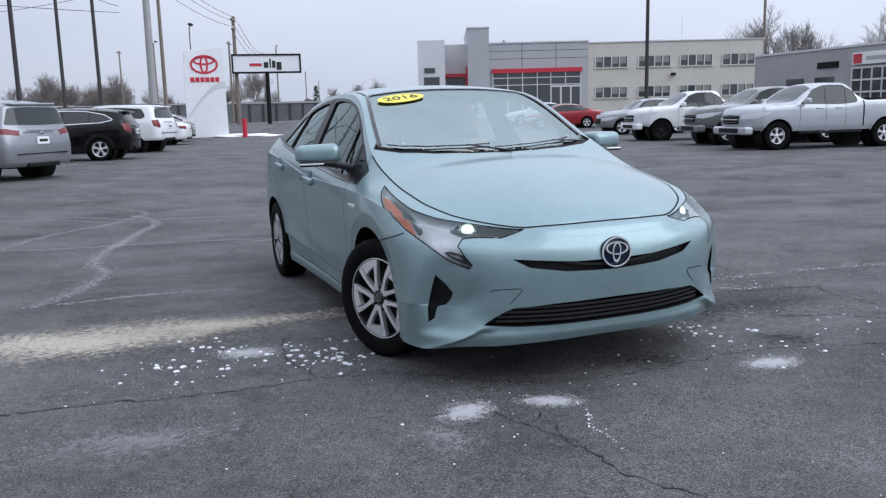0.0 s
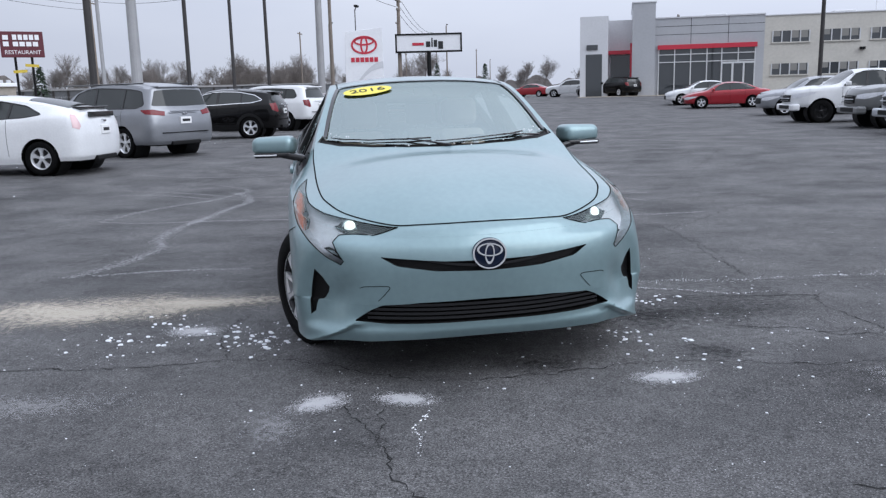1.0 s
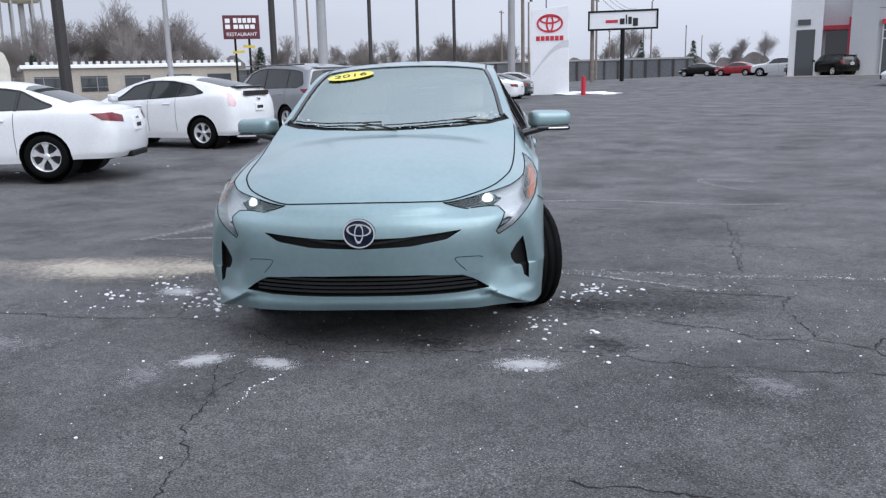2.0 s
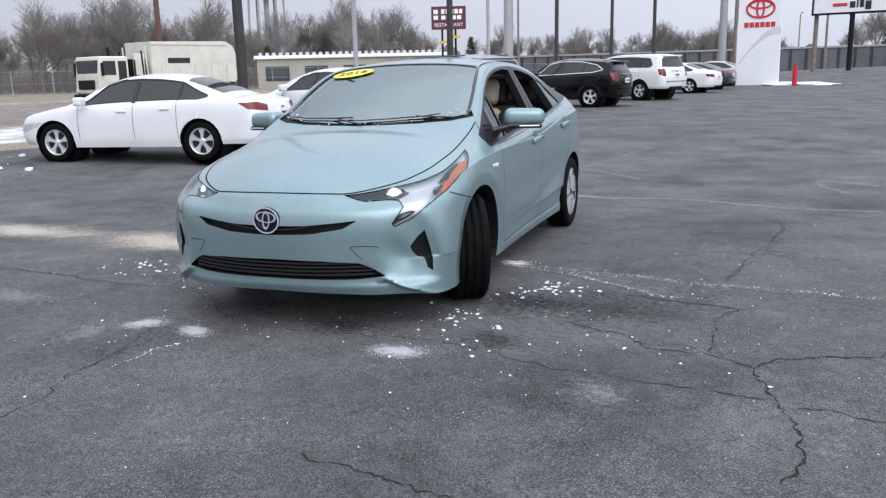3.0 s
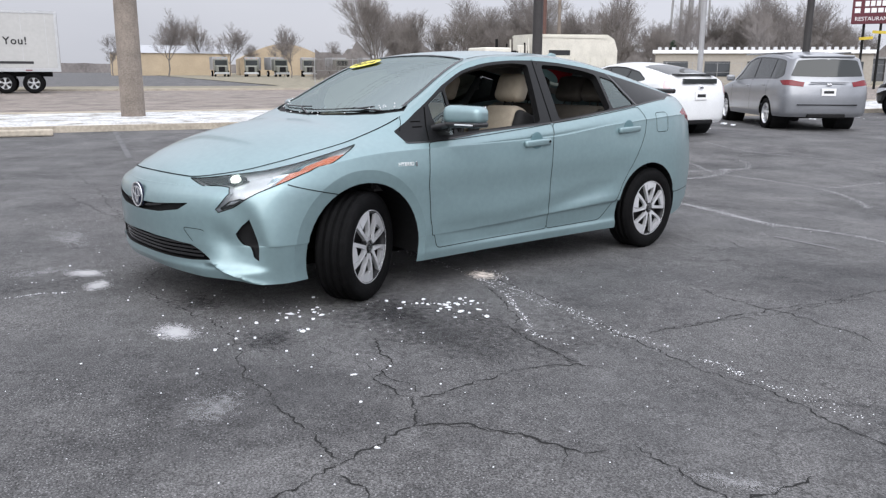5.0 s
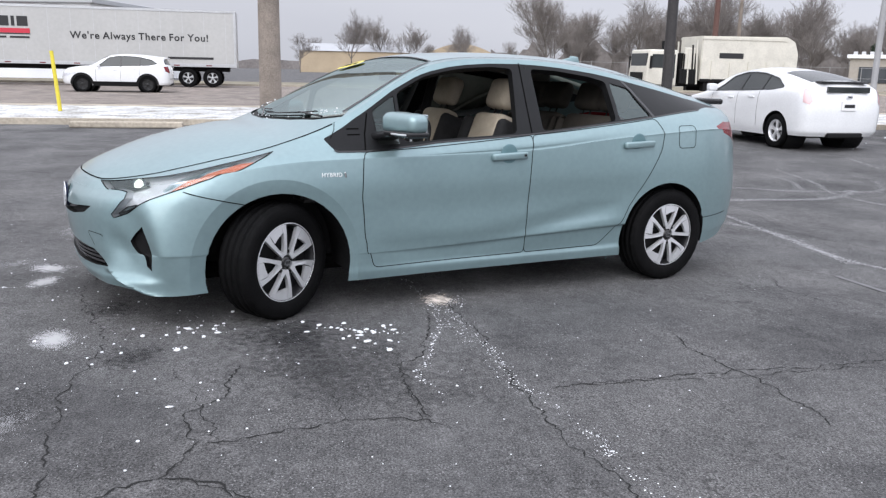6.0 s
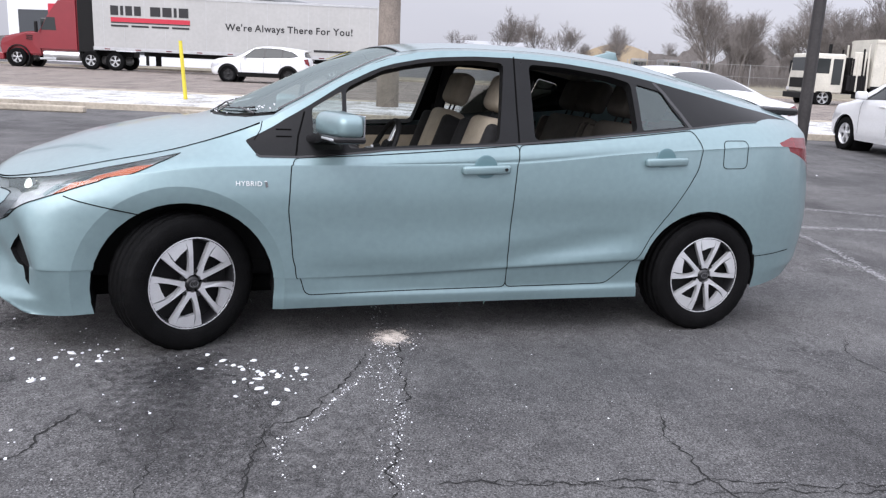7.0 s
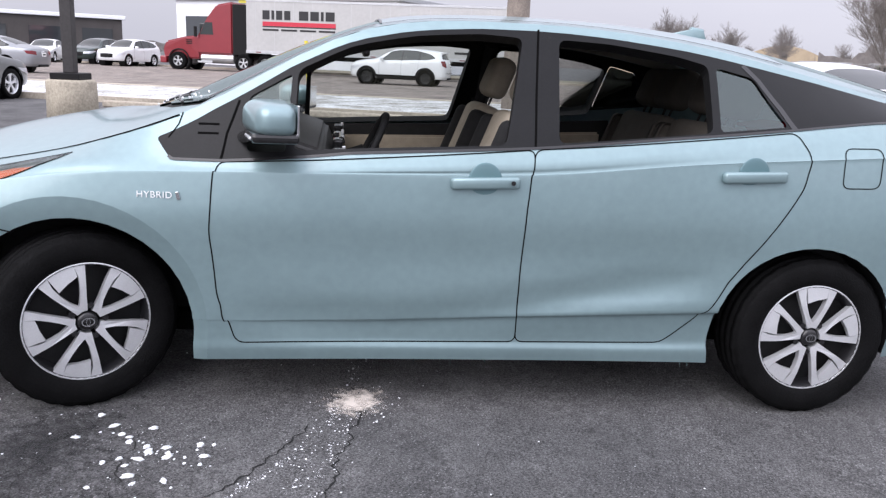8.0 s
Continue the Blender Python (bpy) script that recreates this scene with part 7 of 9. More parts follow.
crumbs("snow_clods", [(-10.0, 9.6, 1.2), (-11.5, 15.8, 1.2), (-12.8, 22.5, 1.0), (-9.5, 5.8, 0.8)], 60, 0.07, 5, "low clods of old snow between the parked cars")
for i, (x, y) in enumerate(((1.77, 5.58), (1.89, 5.64), (1.92, 5.67), (1.87, 5.70), (1.92, 5.74), (2.02, 5.66), (2.07, 5.71), (2.10, 5.75), (1.81, 5.45), (1.85, 4.93), (1.81, 4.96), (1.97, 4.96), (1.91, 4.80), (1.93, 5.40), (1.87, 5.84), (2.05, 5.82), (2.17, 5.65), (1.86, 5.55), (2.19, 5.82), (1.97, 5.67), (2.24, 4.83), (2.21, 4.86), (3.63, 4.92), (2.91, 4.97), (3.51, 3.46))):
    rg = random.Random(50 + i)
    bm = bmesh.new()
    bmesh.ops.create_icosphere(bm, subdivisions=2, radius=rg.uniform(0.008, 0.016))
    for v in bm.verts:
        v.co = Vector((v.co.x * rg.uniform(0.7, 2.0), v.co.y * rg.uniform(0.5, 1.2), max(-0.002, v.co.z * 0.5 * rg.uniform(0.3, 1.3))))
    ob = part("snow_lump", bm, M_SNOW, smooth=True)
    ob.matrix_basis = laid(x, y, 0.001, rg.uniform(0, 180))
    tagged(ob, "small hard lump of white snow on the asphalt", "snow lump", "snow lumps by the wheel")


def salt_line(points, spread, per_metre, size, seed):
    """Grains of salt caught along a crack or paving joint."""
    rg = random.Random(seed)
    P = jag(points, 0.016, seed)
    V, F = [], []
    total = sum(math.hypot(b[0] - a[0], b[1] - a[1]) for a, b in zip(P, P[1:]))
    bunch = 0.5
    for k in range(int(total * per_metre)):
        if k % 25 == 0:
            i0 = rg.randrange(len(P) - 1)
            bunch = rg.uniform(0.3, 1.2)
        i = min(len(P) - 2, max(0, int(i0 + rg.gauss(0, 1.6))))
        t = rg.random()
        x = P[i][0] + (P[i + 1][0] - P[i][0]) * t + rg.gauss(0, spread * bunch)
        y = P[i][1] + (P[i + 1][1] - P[i][1]) * t + rg.gauss(0, spread * bunch)
        r = size * (0.35 + 1.6 * rg.random() ** 4)
        q = len(V)
        a0 = rg.uniform(0, 6.28)
        g = ground_z(x, y) + 0.003
        for c in range(5):
            a = a0 + c * 1.2566
            s_ = r * rg.uniform(0.6, 1.3)
            V.append((x + s_ * math.cos(a), y + s_ * math.sin(a), g))
        V.append((x, y, g + r * 0.7))
        F += [(q + c, q + (c + 1) % 5, q + 5) for c in range(5)]
    ob = raw_mesh("salt_grains", V, F, M_SNOW)
    return tagged(ob, "white salt grains caught along a paving joint", "salt", kind="stuff")


salt_line([(1.24, 6.08), (1.76, 6.22), (2.39, 6.34), (2.85, 6.48), (3.29, 6.60)], 0.030, 330, 0.0022, 11)
salt_line([(1.34, 6.05), (1.79, 6.15), (2.35, 6.27), (2.75, 6.37)], 0.022, 180, 0.0022, 12)
salt_line([(1.62, 6.08), (1.89, 6.08), (2.26, 6.02), (2.48, 5.94), (2.85, 6.05)], 0.012, 260, 0.0026, 13)
salt_line([(1.28, 6.12), (1.34, 6.13)], 0.09, 5000, 0.0026, 14)
salt_line([(-0.27, 5.64), (0.33, 5.80), (1.13, 6.01)], 0.03, 260, 0.0026, 15)
salt_line([(3.26, 6.58), (3.98, 6.81), (5.11, 7.16)], 0.035, 220, 0.0026, 16)
salt_line([(1.13, 3.85), (1.18, 3.50), (1.30, 3.16)], 0.010, 160, 0.0026, 17)


# ---- the showroom ----
A0, FU, FN = Vector((-3.17, 72.48, 0.716)), Vector((0.99864, 0.05208, 0)), Vector((0.05208, -0.99864, 0))
FRAME = Matrix((FU * 1.23, -FN * 1.23, Vector((0, 0, 1.032)))).transposed().to_4x4()
FRAME.translation = A0
M_PANEL = mat("grey_metal_panel", (0.42, 0.43, 0.45), 0.45, 0.2, vary=0.05, scale=0.6)
M_PANEL2 = mat("pale_grey_panel", (0.62, 0.63, 0.65), 0.45, 0.1, vary=0.05, scale=0.6)
M_CREAMWALL = mat("cream_stucco", (0.55, 0.53, 0.48), 0.85, vary=0.08, scale=0.5, bump=0.2, bump_scale=10)
M_REDTRIM = mat("red_trim", (0.50, 0.025, 0.05), 0.4, coat=0.3)
M_WGLASS = mat("shop_glass", (0.04, 0.045, 0.05), 0.03, spec=0.9, coat=0.5)
M_FRAMEW = mat("pale_window_frame", (0.62, 0.63, 0.64), 0.4, 0.3)
M_SERVICE = mat("grey_block_wall", (0.36, 0.365, 0.37), 0.85, vary=0.1, scale=0.8, bump=0.3, bump_scale=8)

show = thing("showroom_building", FRAME, "grey and cream car showroom with a red-trimmed glass front", "building")


def wallbox(name, u0, u1, v0, v1, d0, d1, material, parent=None, label="", bevel=0.0):
    """A block on the facade: u along it, v up, d out towards the car park."""
    return part(name, boxed(u0, -d1, v0, u1, -d0, v1, bevel), material, parent or show, label)


wallbox("wall", 3.15, 10.3, 0, 6.05, -14, 0, M_PANEL, label="grey metal panel wall")
for v in (4.75, 5.4):
    wallbox("panel_joint", 3.2, 10.28, v, v + 0.03, 0.0, 0.006, M_SEAM)
for u in (5.6, 8.0):
    wallbox("panel_joint", u, u + 0.03, 4.0, 6.03, 0.0, 0.006, M_SEAM)
wallbox("parapet", 3.15, 10.32, 6.05, 6.15, -14, 0.08, M_PANEL2)
wallbox("tower", 1.75, 3.25, 0, 7.25, -8, 0.9, M_PANEL, label="taller grey panel tower")
wallbox("tower_cap", 1.70, 3.30, 7.25, 7.35, -8, 0.95, M_PANEL2)
wallbox("side_wall", 0.1, 1.75, 0, 6.2, -10, -1.4, M_PANEL2, label="recessed pale grey wall")
wallbox("portal", -1.75, 0.15, 0, 6.4, -8, 0.6, M_PANEL2, label="pale entrance portal")
wallbox("portal_opening", -1.35, -0.25, 0, 3.4, 0.6, 0.62, M_WGLASS)
wallbox("portal_sign", -1.30, -0.55, 3.75, 4.15, 0.6, 0.68, M_WGLASS, label="dark lettering bar")
wallbox("red_arch", 1.62, 1.76, 0, 4.2, -0.9, 0.5, M_REDTRIM, label="red entrance arch")
wallbox("side_canopy", 0.15, 1.7, 3.4, 3.7, -1.4, -0.6, M_REDTRIM)
wallbox("side_glazing", 0.3, 1.6, 0, 3.3, -1.4, -1.37, M_WGLASS)
wallbox("red_band", 3.45, 9.85, 3.60, 3.95, 0, 0.22, M_REDTRIM, label="red band over the glass front")
wallbox("shop_glazing", 3.5, 9.8, 0.0, 3.60, 0, 0.02, M_WGLASS, label="tall shop window glass")
for u in (3.5, 4.55, 5.6, 6.65, 7.6, 8.65, 9.72):
    wallbox("mullion", u, u + 0.07, 0, 3.60, 0.02, 0.09, M_FRAMEW)
for v in (2.55, 3.15):
    wallbox("transom", 3.5, 9.79, v, v + 0.07, 0.02, 0.085, M_FRAMEW)
wallbox("door_frame", 7.6, 9.75, 0, 2.5, 0.09, 0.11, M_FRAMEW)
for u in (7.70, 8.42, 9.12):
    wallbox("door_pane", u, u + 0.58, 0.25, 2.35, 0.11, 0.12, M_WGLASS)
wallbox("wall", 10.3, 22.7, 0, 5.92, -14, -0.15, M_CREAMWALL, label="cream rendered two-storey wall")
wallbox("parapet", 10.3, 22.75, 5.92, 6.0, -14, -0.08, M_PANEL2)
for u in (10.8, 13.85, 16.8, 19.8):
    for v0, v1 in ((3.88, 4.74), (1.36, 2.22)):
        win = wallbox("window", u, u + 2.35, v0, v1, -0.15, -0.13, M_WGLASS, label="band of dark office windows")
        wallbox("sill", u - 0.05, u + 2.4, v0 - 0.1, v0, -0.15, -0.06, M_CREAMWALL)
        for k in range(5):
            wallbox("window_bar", u + k * 0.57, u + k * 0.57 + 0.07, v0, v1, -0.13, -0.09, M_FRAMEW)
        for k in (0, 2, 3):
            wallbox("blind", u + 0.08 + k * 0.57, u + 0.50 + k * 0.57, v0 + (0.3 if k else 0.45), v1, -0.13, -0.125, mat("window_blind", (0.24, 0.235, 0.22), 0.8))
wallbox("wall_lamp", 16.2, 16.5, 3.1, 3.3, -0.15, 0.1, M_MATT)
wallbox("roof_unit", 6.9, 8.3, 6.15, 6.65, -6, -4, M_FRAMEW, label="rooftop air unit", bevel=0.05)
wallbox("roof_unit", 15.4, 16.8, 6.0, 6.5, -6, -4, M_FRAMEW, label="rooftop air unit", bevel=0.05)
wallbox("step", -1.8, 10.4, -0.45, 0.0, 0.0, 2.6, M_CONCRETE, label="raised concrete walk")
wallbox("footing", -1.75, 22.7, -0.6, 0.0, -14, 0.0, M_CONCRETE)
part("mast", tubed((18.6, 6, 6.3), (18.6, 6, 8.6), 0.03, seg=6), M_FRAMEW, show)

# service wing, turned towards the car park
ws0, ws1 = Vector((18.2, 55.6, 0.4)), Vector((24.6, 39.0, 0.4))
wd = (ws1 - ws0).normalized()
WM = Matrix((wd, Vector((-wd.y, wd.x, 0)), Vector((0, 0, 1)))).transposed().to_4x4()
WM.translation = ws0
wing = thing("service_building", WM, "low grey block service building with glazed garage doors", "building")
wl_ = (ws1 - ws0).length
part("wall", boxed(0, 0, -0.6, wl_, 9, 3.85), M_SERVICE, wing, "grey painted block wall")
part("coping", boxed(-0.05, -0.06, 3.85, wl_ + 0.05, 9, 3.97), M_PANEL2, wing)
for u in (8.2, 12.6):
    dr = part("garage_door", boxed(u, -0.05, 0, u + 2.9, 0.0, 2.7), M_WGLASS, wing, "glazed sectional garage door")
    for k in range(5):
        part("door_rail", boxed(u, -0.09, k * 0.66, u + 2.9, -0.05, k * 0.66 + 0.10), M_FRAMEW, dr)
    for k in range(5):
        part("door_stile", boxed(u + k * 0.70, -0.085, 0, u + k * 0.70 + 0.09, -0.05, 2.7), M_FRAMEW, dr)
sg = part("service_sign", boxed(8.3, -0.16, 2.85, 11.0, -0.02, 3.5, 0.03), M_WHITEPLASTIC, wing, "white service sign with a red square")
part("sign_mark", boxed(8.4, -0.18, 2.92, 9.0, -0.16, 3.44), M_REDTRIM, sg)
part("sign_bar", boxed(9.3, -0.18, 3.08, 10.8, -0.16, 3.28), M_PANEL, sg)
for u in (3.0, 5.4):
    part("window", boxed(u, -0.03, 1.6, u + 1.5, 0.0, 2.3), M_WGLASS, wing)
part("vent", boxed(5.6, -0.1, 2.8, 7.2, 0.0, 3.15, 0.02), M_MATT, wing)
part("white_bay", boxed(wl_, -0.6, -0.6, wl_ + 6, 9, 4.3), M_PANEL2, wing, "white end bay")

# ---- signs ----
M_SIGNWHITE = mat("sign_white", (0.78, 0.79, 0.81), 0.45, vary=0.04, scale=0.8)
pz = ground_z(-16.1, 48.7)
pyl = thing("pylon_sign", pose(-16.1, 48.7, pz, 0, 0, 18), "tall white dealer pylon sign with a red emblem", "sign")
bm = prism([(-1.15, 0.0), (1.2, 0.0), (1.15, 5.35), (-1.1, 5.1), (-1.18, 3.0)], -0.18, 0.18)
bmesh.ops.bevel(bm, geom=list(bm.edges), offset=0.03, segments=2, affect="EDGES")
part("pylon_body", bm, M_SIGNWHITE, pyl)
bm = bmesh.new()
n = 16
pts = [(1.17 - 2.2 * (i / n), 1.3 + 2.0 * math.sin(math.pi / 2 * (1 - i / n))) for i in range(n + 1)]
lo = [(x, z - 0.12 - 0.30 * (1 - i / n)) for i, (x, z) in enumerate(pts)]
part("sweep", prism(pts + lo[::-1], -0.19, -0.182), M_PANEL2, pyl, "grey swoosh panel")
def oval(name, rx, rz, th, cx, cz, y, material, parent, thick=0.02):
    V, F = [], []
    for i in range(40):
        a = 2 * math.pi * i / 40
        for s, d in ((1, 0), (1, -thick), (0, -thick), (0, 0)):
            V.append((cx + (rx - (0 if s else th)) * math.cos(a), y + d, cz + (rz - (0 if s else th)) * math.sin(a)))
    for i in range(40):
        for b in range(4):
            c = (b + 1) % 4
            F.append((4 * i + b, 4 * i + c, (4 * i + 4 + c) % 160, (4 * i + 4 + b) % 160))
    return raw_mesh(name, V, F, material, parent)


oval("emblem_ring", 0.80, 0.55, 0.12, 0.03, 4.30, -0.185, M_REDTRIM, pyl)
oval("emblem_ring", 0.62, 0.26, 0.11, 0.03, 4.52, -0.185, M_REDTRIM, pyl)
oval("emblem_ring", 0.24, 0.52, 0.11, 0.03, 4.30, -0.186, M_REDTRIM, pyl)
for k in range(6):
    part("name_block", boxed(-0.80 + k * 0.285, -0.205, 3.28, -0.57 + k * 0.285, -0.182, 3.56, 0.004), M_REDTRIM, pyl)

pz = ground_z(-17.1, 66.4)
city = thing("roadside_sign", pose(-17.1, 66.4, pz - 0.35, 0, 0, 16) @ Matrix.Scale(1.12, 4), "wide white framed roadside sign on a steel post", "sign")
part("panel", boxed(-2.35, -0.15, 4.0, 2.35, 0.15, 5.2), M_SIGNWHITE, city)
for a in ((-2.45, 3.92, 2.45, 4.04), (-2.45, 5.16, 2.45, 5.28), (-2.45, 3.92, -2.33, 5.28), (2.33, 3.92, 2.45, 5.28)):
    part("frame", boxed(a[0], -0.2, a[1], a[2], 0.2, a[3]), M_MATT, city)
part("post", tubed((0, 0, -0.5), (0, 0, 4.0), 0.16), M_MATT, city)
part("script_bar", boxed(-1.2, -0.17, 4.42, -0.35, -0.152, 4.62, 0.02), M_REDTRIM, city)
for k, (x0, x1, h0, h1) in enumerate(((-0.2, 0.12, 4.3, 4.7), (0.2, 0.3, 4.3, 4.95), (0.38, 0.62, 4.3, 4.8), (0.7, 1.05, 4.15, 4.7))):
    part("name_block", boxed(x0, -0.17, h0, x1, -0.152, h1, 0.02), M_INK, city)

M_MAROON = mat("maroon_panel", (0.10, 0.02, 0.03), 0.5, vary=0.1, scale=1)
gw = thing("restaurant_sign", pose(-45.3, 53.0, -0.3, 0, 0, 45) @ Matrix.Scale(0.95, 4), "maroon restaurant sign with white lettering on two posts", "sign")
part("panel", boxed(-1.55, -0.2, 5.4, 1.55, 0.2, 7.4, 0.03), M_MAROON, gw)
for z0, z1, x0, x1 in ((6.75, 7.15, -0.7, 1.3), (6.25, 6.6, -0.7, 1.2)):
    k = 5 if z0 > 6.7 else 4
    for i in range(k):
        w = (x1 - x0) / k
        part("name_block", boxed(x0 + i * w + 0.04, -0.23, z0, x0 + (i + 1) * w - 0.06, -0.2, z1), M_SIGNWHITE, gw)
for z0 in (6.75, 6.25):
    part("name_block", boxed(-1.35, -0.23, z0, -0.95, -0.2, z0 + 0.36), M_SIGNWHITE, gw)
lettering("sign_lettering", "RESTAURANT", 0.42, M_SIGNWHITE, gw, pose(0, -0.21, 5.78, 90, 0, 0), 0.01, label="white capital letters", spread=1.0)
for x in (-0.6, 0.6):
    part("post", tubed((x, 0, 0), (x, 0, 5.4), 0.10), M_MATT, gw)
for k, (x, z, tl) in enumerate(((0.55, 4.75, 4), (-0.35, 4.30, -4))):
    ar = part("arrow_board", boxed(-0.5, -0.16, -0.11, 0.5, -0.08, 0.11), mat("dull_yellow_board", (0.55, 0.42, 0.05), 0.6, vary=0.15, scale=3), gw, "yellow arrow board")
    ar.matrix_basis = pose(x, 0, z, 0, tl, 0)

# ---- poles and wires ----
M_WOOD = mat("weathered_pole_wood", (0.20, 0.17, 0.145), 0.9, vary=0.3, scale=2.5, bump=0.5, bump_scale=25)
M_GREYPOLE = mat("grey_steel_pole", (0.33, 0.33, 0.335), 0.6, 0.3, vary=0.1, scale=2)
M_DARKPOLE = mat("dark_steel_pole", (0.045, 0.042, 0.042), 0.6, 0.3, vary=0.2, scale=2)


def utility(x, y, h, r, material, label, arms=(), lean=0.0, name="utility_pole", category="utility pole", lamp=None):
    ob = thing(name, pose(x, y, ground_z(x, y) - 0.05, 0, lean, 98), label, category, "poles along the street")
    part("shaft", tubed((0, 0, 0), (0, 0, h), r, r * 0.72, 14), material, ob)
    for z, w in arms:
        part("crossarm", boxed(-w / 2, -0.07, z - 0.06, w / 2, 0.07, z + 0.06), M_WOOD, ob)
        for k in (-0.45, -0.2, 0.2, 0.45):
            part("insulator", tubed((k * w, 0, z + 0.06), (k * w, 0, z + 0.2), 0.035, seg=8), M_FRAMEW, ob)
    if lamp:
        part("lamp_arm", tubed((0, 0, h - 0.1), (lamp, 0, h + 0.25), 0.04, seg=8), material, ob)
        part("lamp_head", boxed(lamp - 0.3, -0.13, h + 0.2, lamp + 0.35, 0.13, h + 0.36, 0.05), M_MATT, ob)
    return ob


utility(-17.2, 31.0, 12, 0.092, M_DARKPOLE, "dark steel light pole beside the row of cars", lean=0.6)
utility(-19.6, 38.9, 12, 0.092, M_DARKPOLE, "dark steel light pole beside the row of cars", lean=0.5)
utility(-21.0, 45.5, 12, 0.112, M_DARKPOLE, "dark steel light pole beside the row of cars")
utility(-24.6, 61.4, 15, 0.31, M_GREYPOLE, "thick grey utility pole beside the pylon sign", lean=0.8)
utility(-24.0, 62.3, 12.3, 0.16, M_WOOD, "wooden utility pole with a crossarm", arms=((12.0, 3.0),))
utility(-14.4, 21.5, 12, 0.112, M_DARKPOLE, "dark steel light pole beside the row of cars", lean=0.8)
utility(-18.5, 29.3, 13, 0.22, M_GREYPOLE, "thick pale grey utility pole", lean=0.8)
utility(-22.5, 32.5, 12, 0.09, M_GREYPOLE, "thin grey light pole")
utility(-17.6, 20.1, 11, 0.09, M_GREYPOLE, "grey steel pole by the street")
utility(-11.3, 11.7, 11, 0.12, M_DARKPOLE, "dark brown steel light pole between parked cars")
utility(-16.3, 2.65, 13, 0.30, M_WOOD, "thick weathered wooden utility pole on the verge", arms=())
utility(-40.3, 24.2, 13, 0.17, mat("red_brown_pole", (0.11, 0.06, 0.05), 0.85, vary=0.2), "red-brown wooden utility pole", arms=((11.5, 2.4),))
utility(-60, 34, 14, 0.16, M_WOOD, "far wooden utility pole with transformers", arms=((13.6, 2.6), (12.6, 1.2)))
utility(9.5, 46.5, 13, 0.11, M_DARKPOLE, "dark light pole before the showroom")
utility(-20.2, 58.0, 7.2, 0.05, M_DARKPOLE, "street lamp behind the pylon sign", lamp=0.5, name="street_lamp", category="street lamp")
utility(-19.5, 66.0, 8.6, 0.18, M_WOOD, "wooden utility pole by the roadside sign", arms=((8.3, 1.8), (7.6, 1.2)))
for k in range(10):
    a = 88 + 17 * k
    p = street(a - 6 * (k % 2), 3.0 + (k % 3) * 11)
    utility(p.x, p.y, 9.5 + (k % 4), 0.14, M_WOOD, "far wooden utility pole down the street", arms=((9.2 + (k % 4), 2.2),) if k % 2 == 0 else (), lamp=1.2 if k % 2 else None)
for x, y in ((3.0, 120.0), (-2.0, 150.0), (25.0, 75.0)):
    utility(x, y, 10.5, 0.15, M_WOOD, "far wooden utility pole behind the showroom", arms=((10.2, 2.4),))

# lamp post on a concrete footing
lp = thing("lamp_post", pose(-6.6, -2.2, ground_z(-6.6, -2.2), 0, 0, 20), "dark lamp post on a weathered concrete footing", "lamp post")
bm = lathe([(0.0, 0.0), (0.38, 0.0), (0.37, 0.66), (0.34, 0.70), (0.0, 0.70)], 28, "Z")
part("footing", bm, mat("stained_concrete", (0.38, 0.34, 0.27), 0.9, vary=0.3, scale=2.5, bump=0.4, bump_scale=30), lp, "stained round concrete footing", True)
part("base_plate", boxed(-0.26, -0.22, 0.70, 0.26, 0.22, 0.80, 0.01), M_MATT, lp)
part("shaft", boxed(-0.085, -0.085, 0.80, 0.085, 0.085, 7.5, 0.01), M_DARKPOLE, lp)

# parking stop, yellow marker post, red hydrant marker
ps = thing("parking_stop", pose(-11.2, 0.45, 0, 0, 0, 98), "worn concrete parking stop", "parking stop")
part("stop_body", boxed(-1.1, -0.09, 0, 1.1, 0.09, 0.13, 0.03), M_CONCRETE, ps)
ps2 = copy_thing(ps, pose(-10.3, -3.5, 0, 0, 0, 98))
yp = thing("marker_post", pose(-14.9, -2.3, 0.1, 4, 0, 0), "thin yellow marker post on the verge", "marker post")
part("post", tubed((0, 0, 0), (0, 0, 1.45), 0.05, 0.045, 10), mat("yellow_post_paint", (0.62, 0.52, 0.05), 0.6, vary=0.15, scale=8), yp)
rb = thing("red_bollard", pose(-13.7, 48.2, ground_z(-13.7, 48.2)), "red bollard beside the pylon sign", "bollard")
part("post", tubed((0, 0, 0), (0, 0, 1.1), 0.14, seg=14), M_REDTRIM, rb)
bk = thing("snow_bank", pose(-14.2, 49.3, ground_z(-14.2, 49.3)), "low bank of snow round the pylon sign", "snow bank")
bm = bmesh.new()
bmesh.ops.create_icosphere(bm, subdivisions=4, radius=1.0)
for v in bm.verts:
    k = noise.noise(v.co * 2.2) * 0.35 + 1
    v.co = Vector((v.co.x * 2.2 * k, v.co.y * 0.9 * k, max(-0.1, v.co.z * 0.16 * k)))
part("bank", bm, M_SNOW, bk, smooth=True)


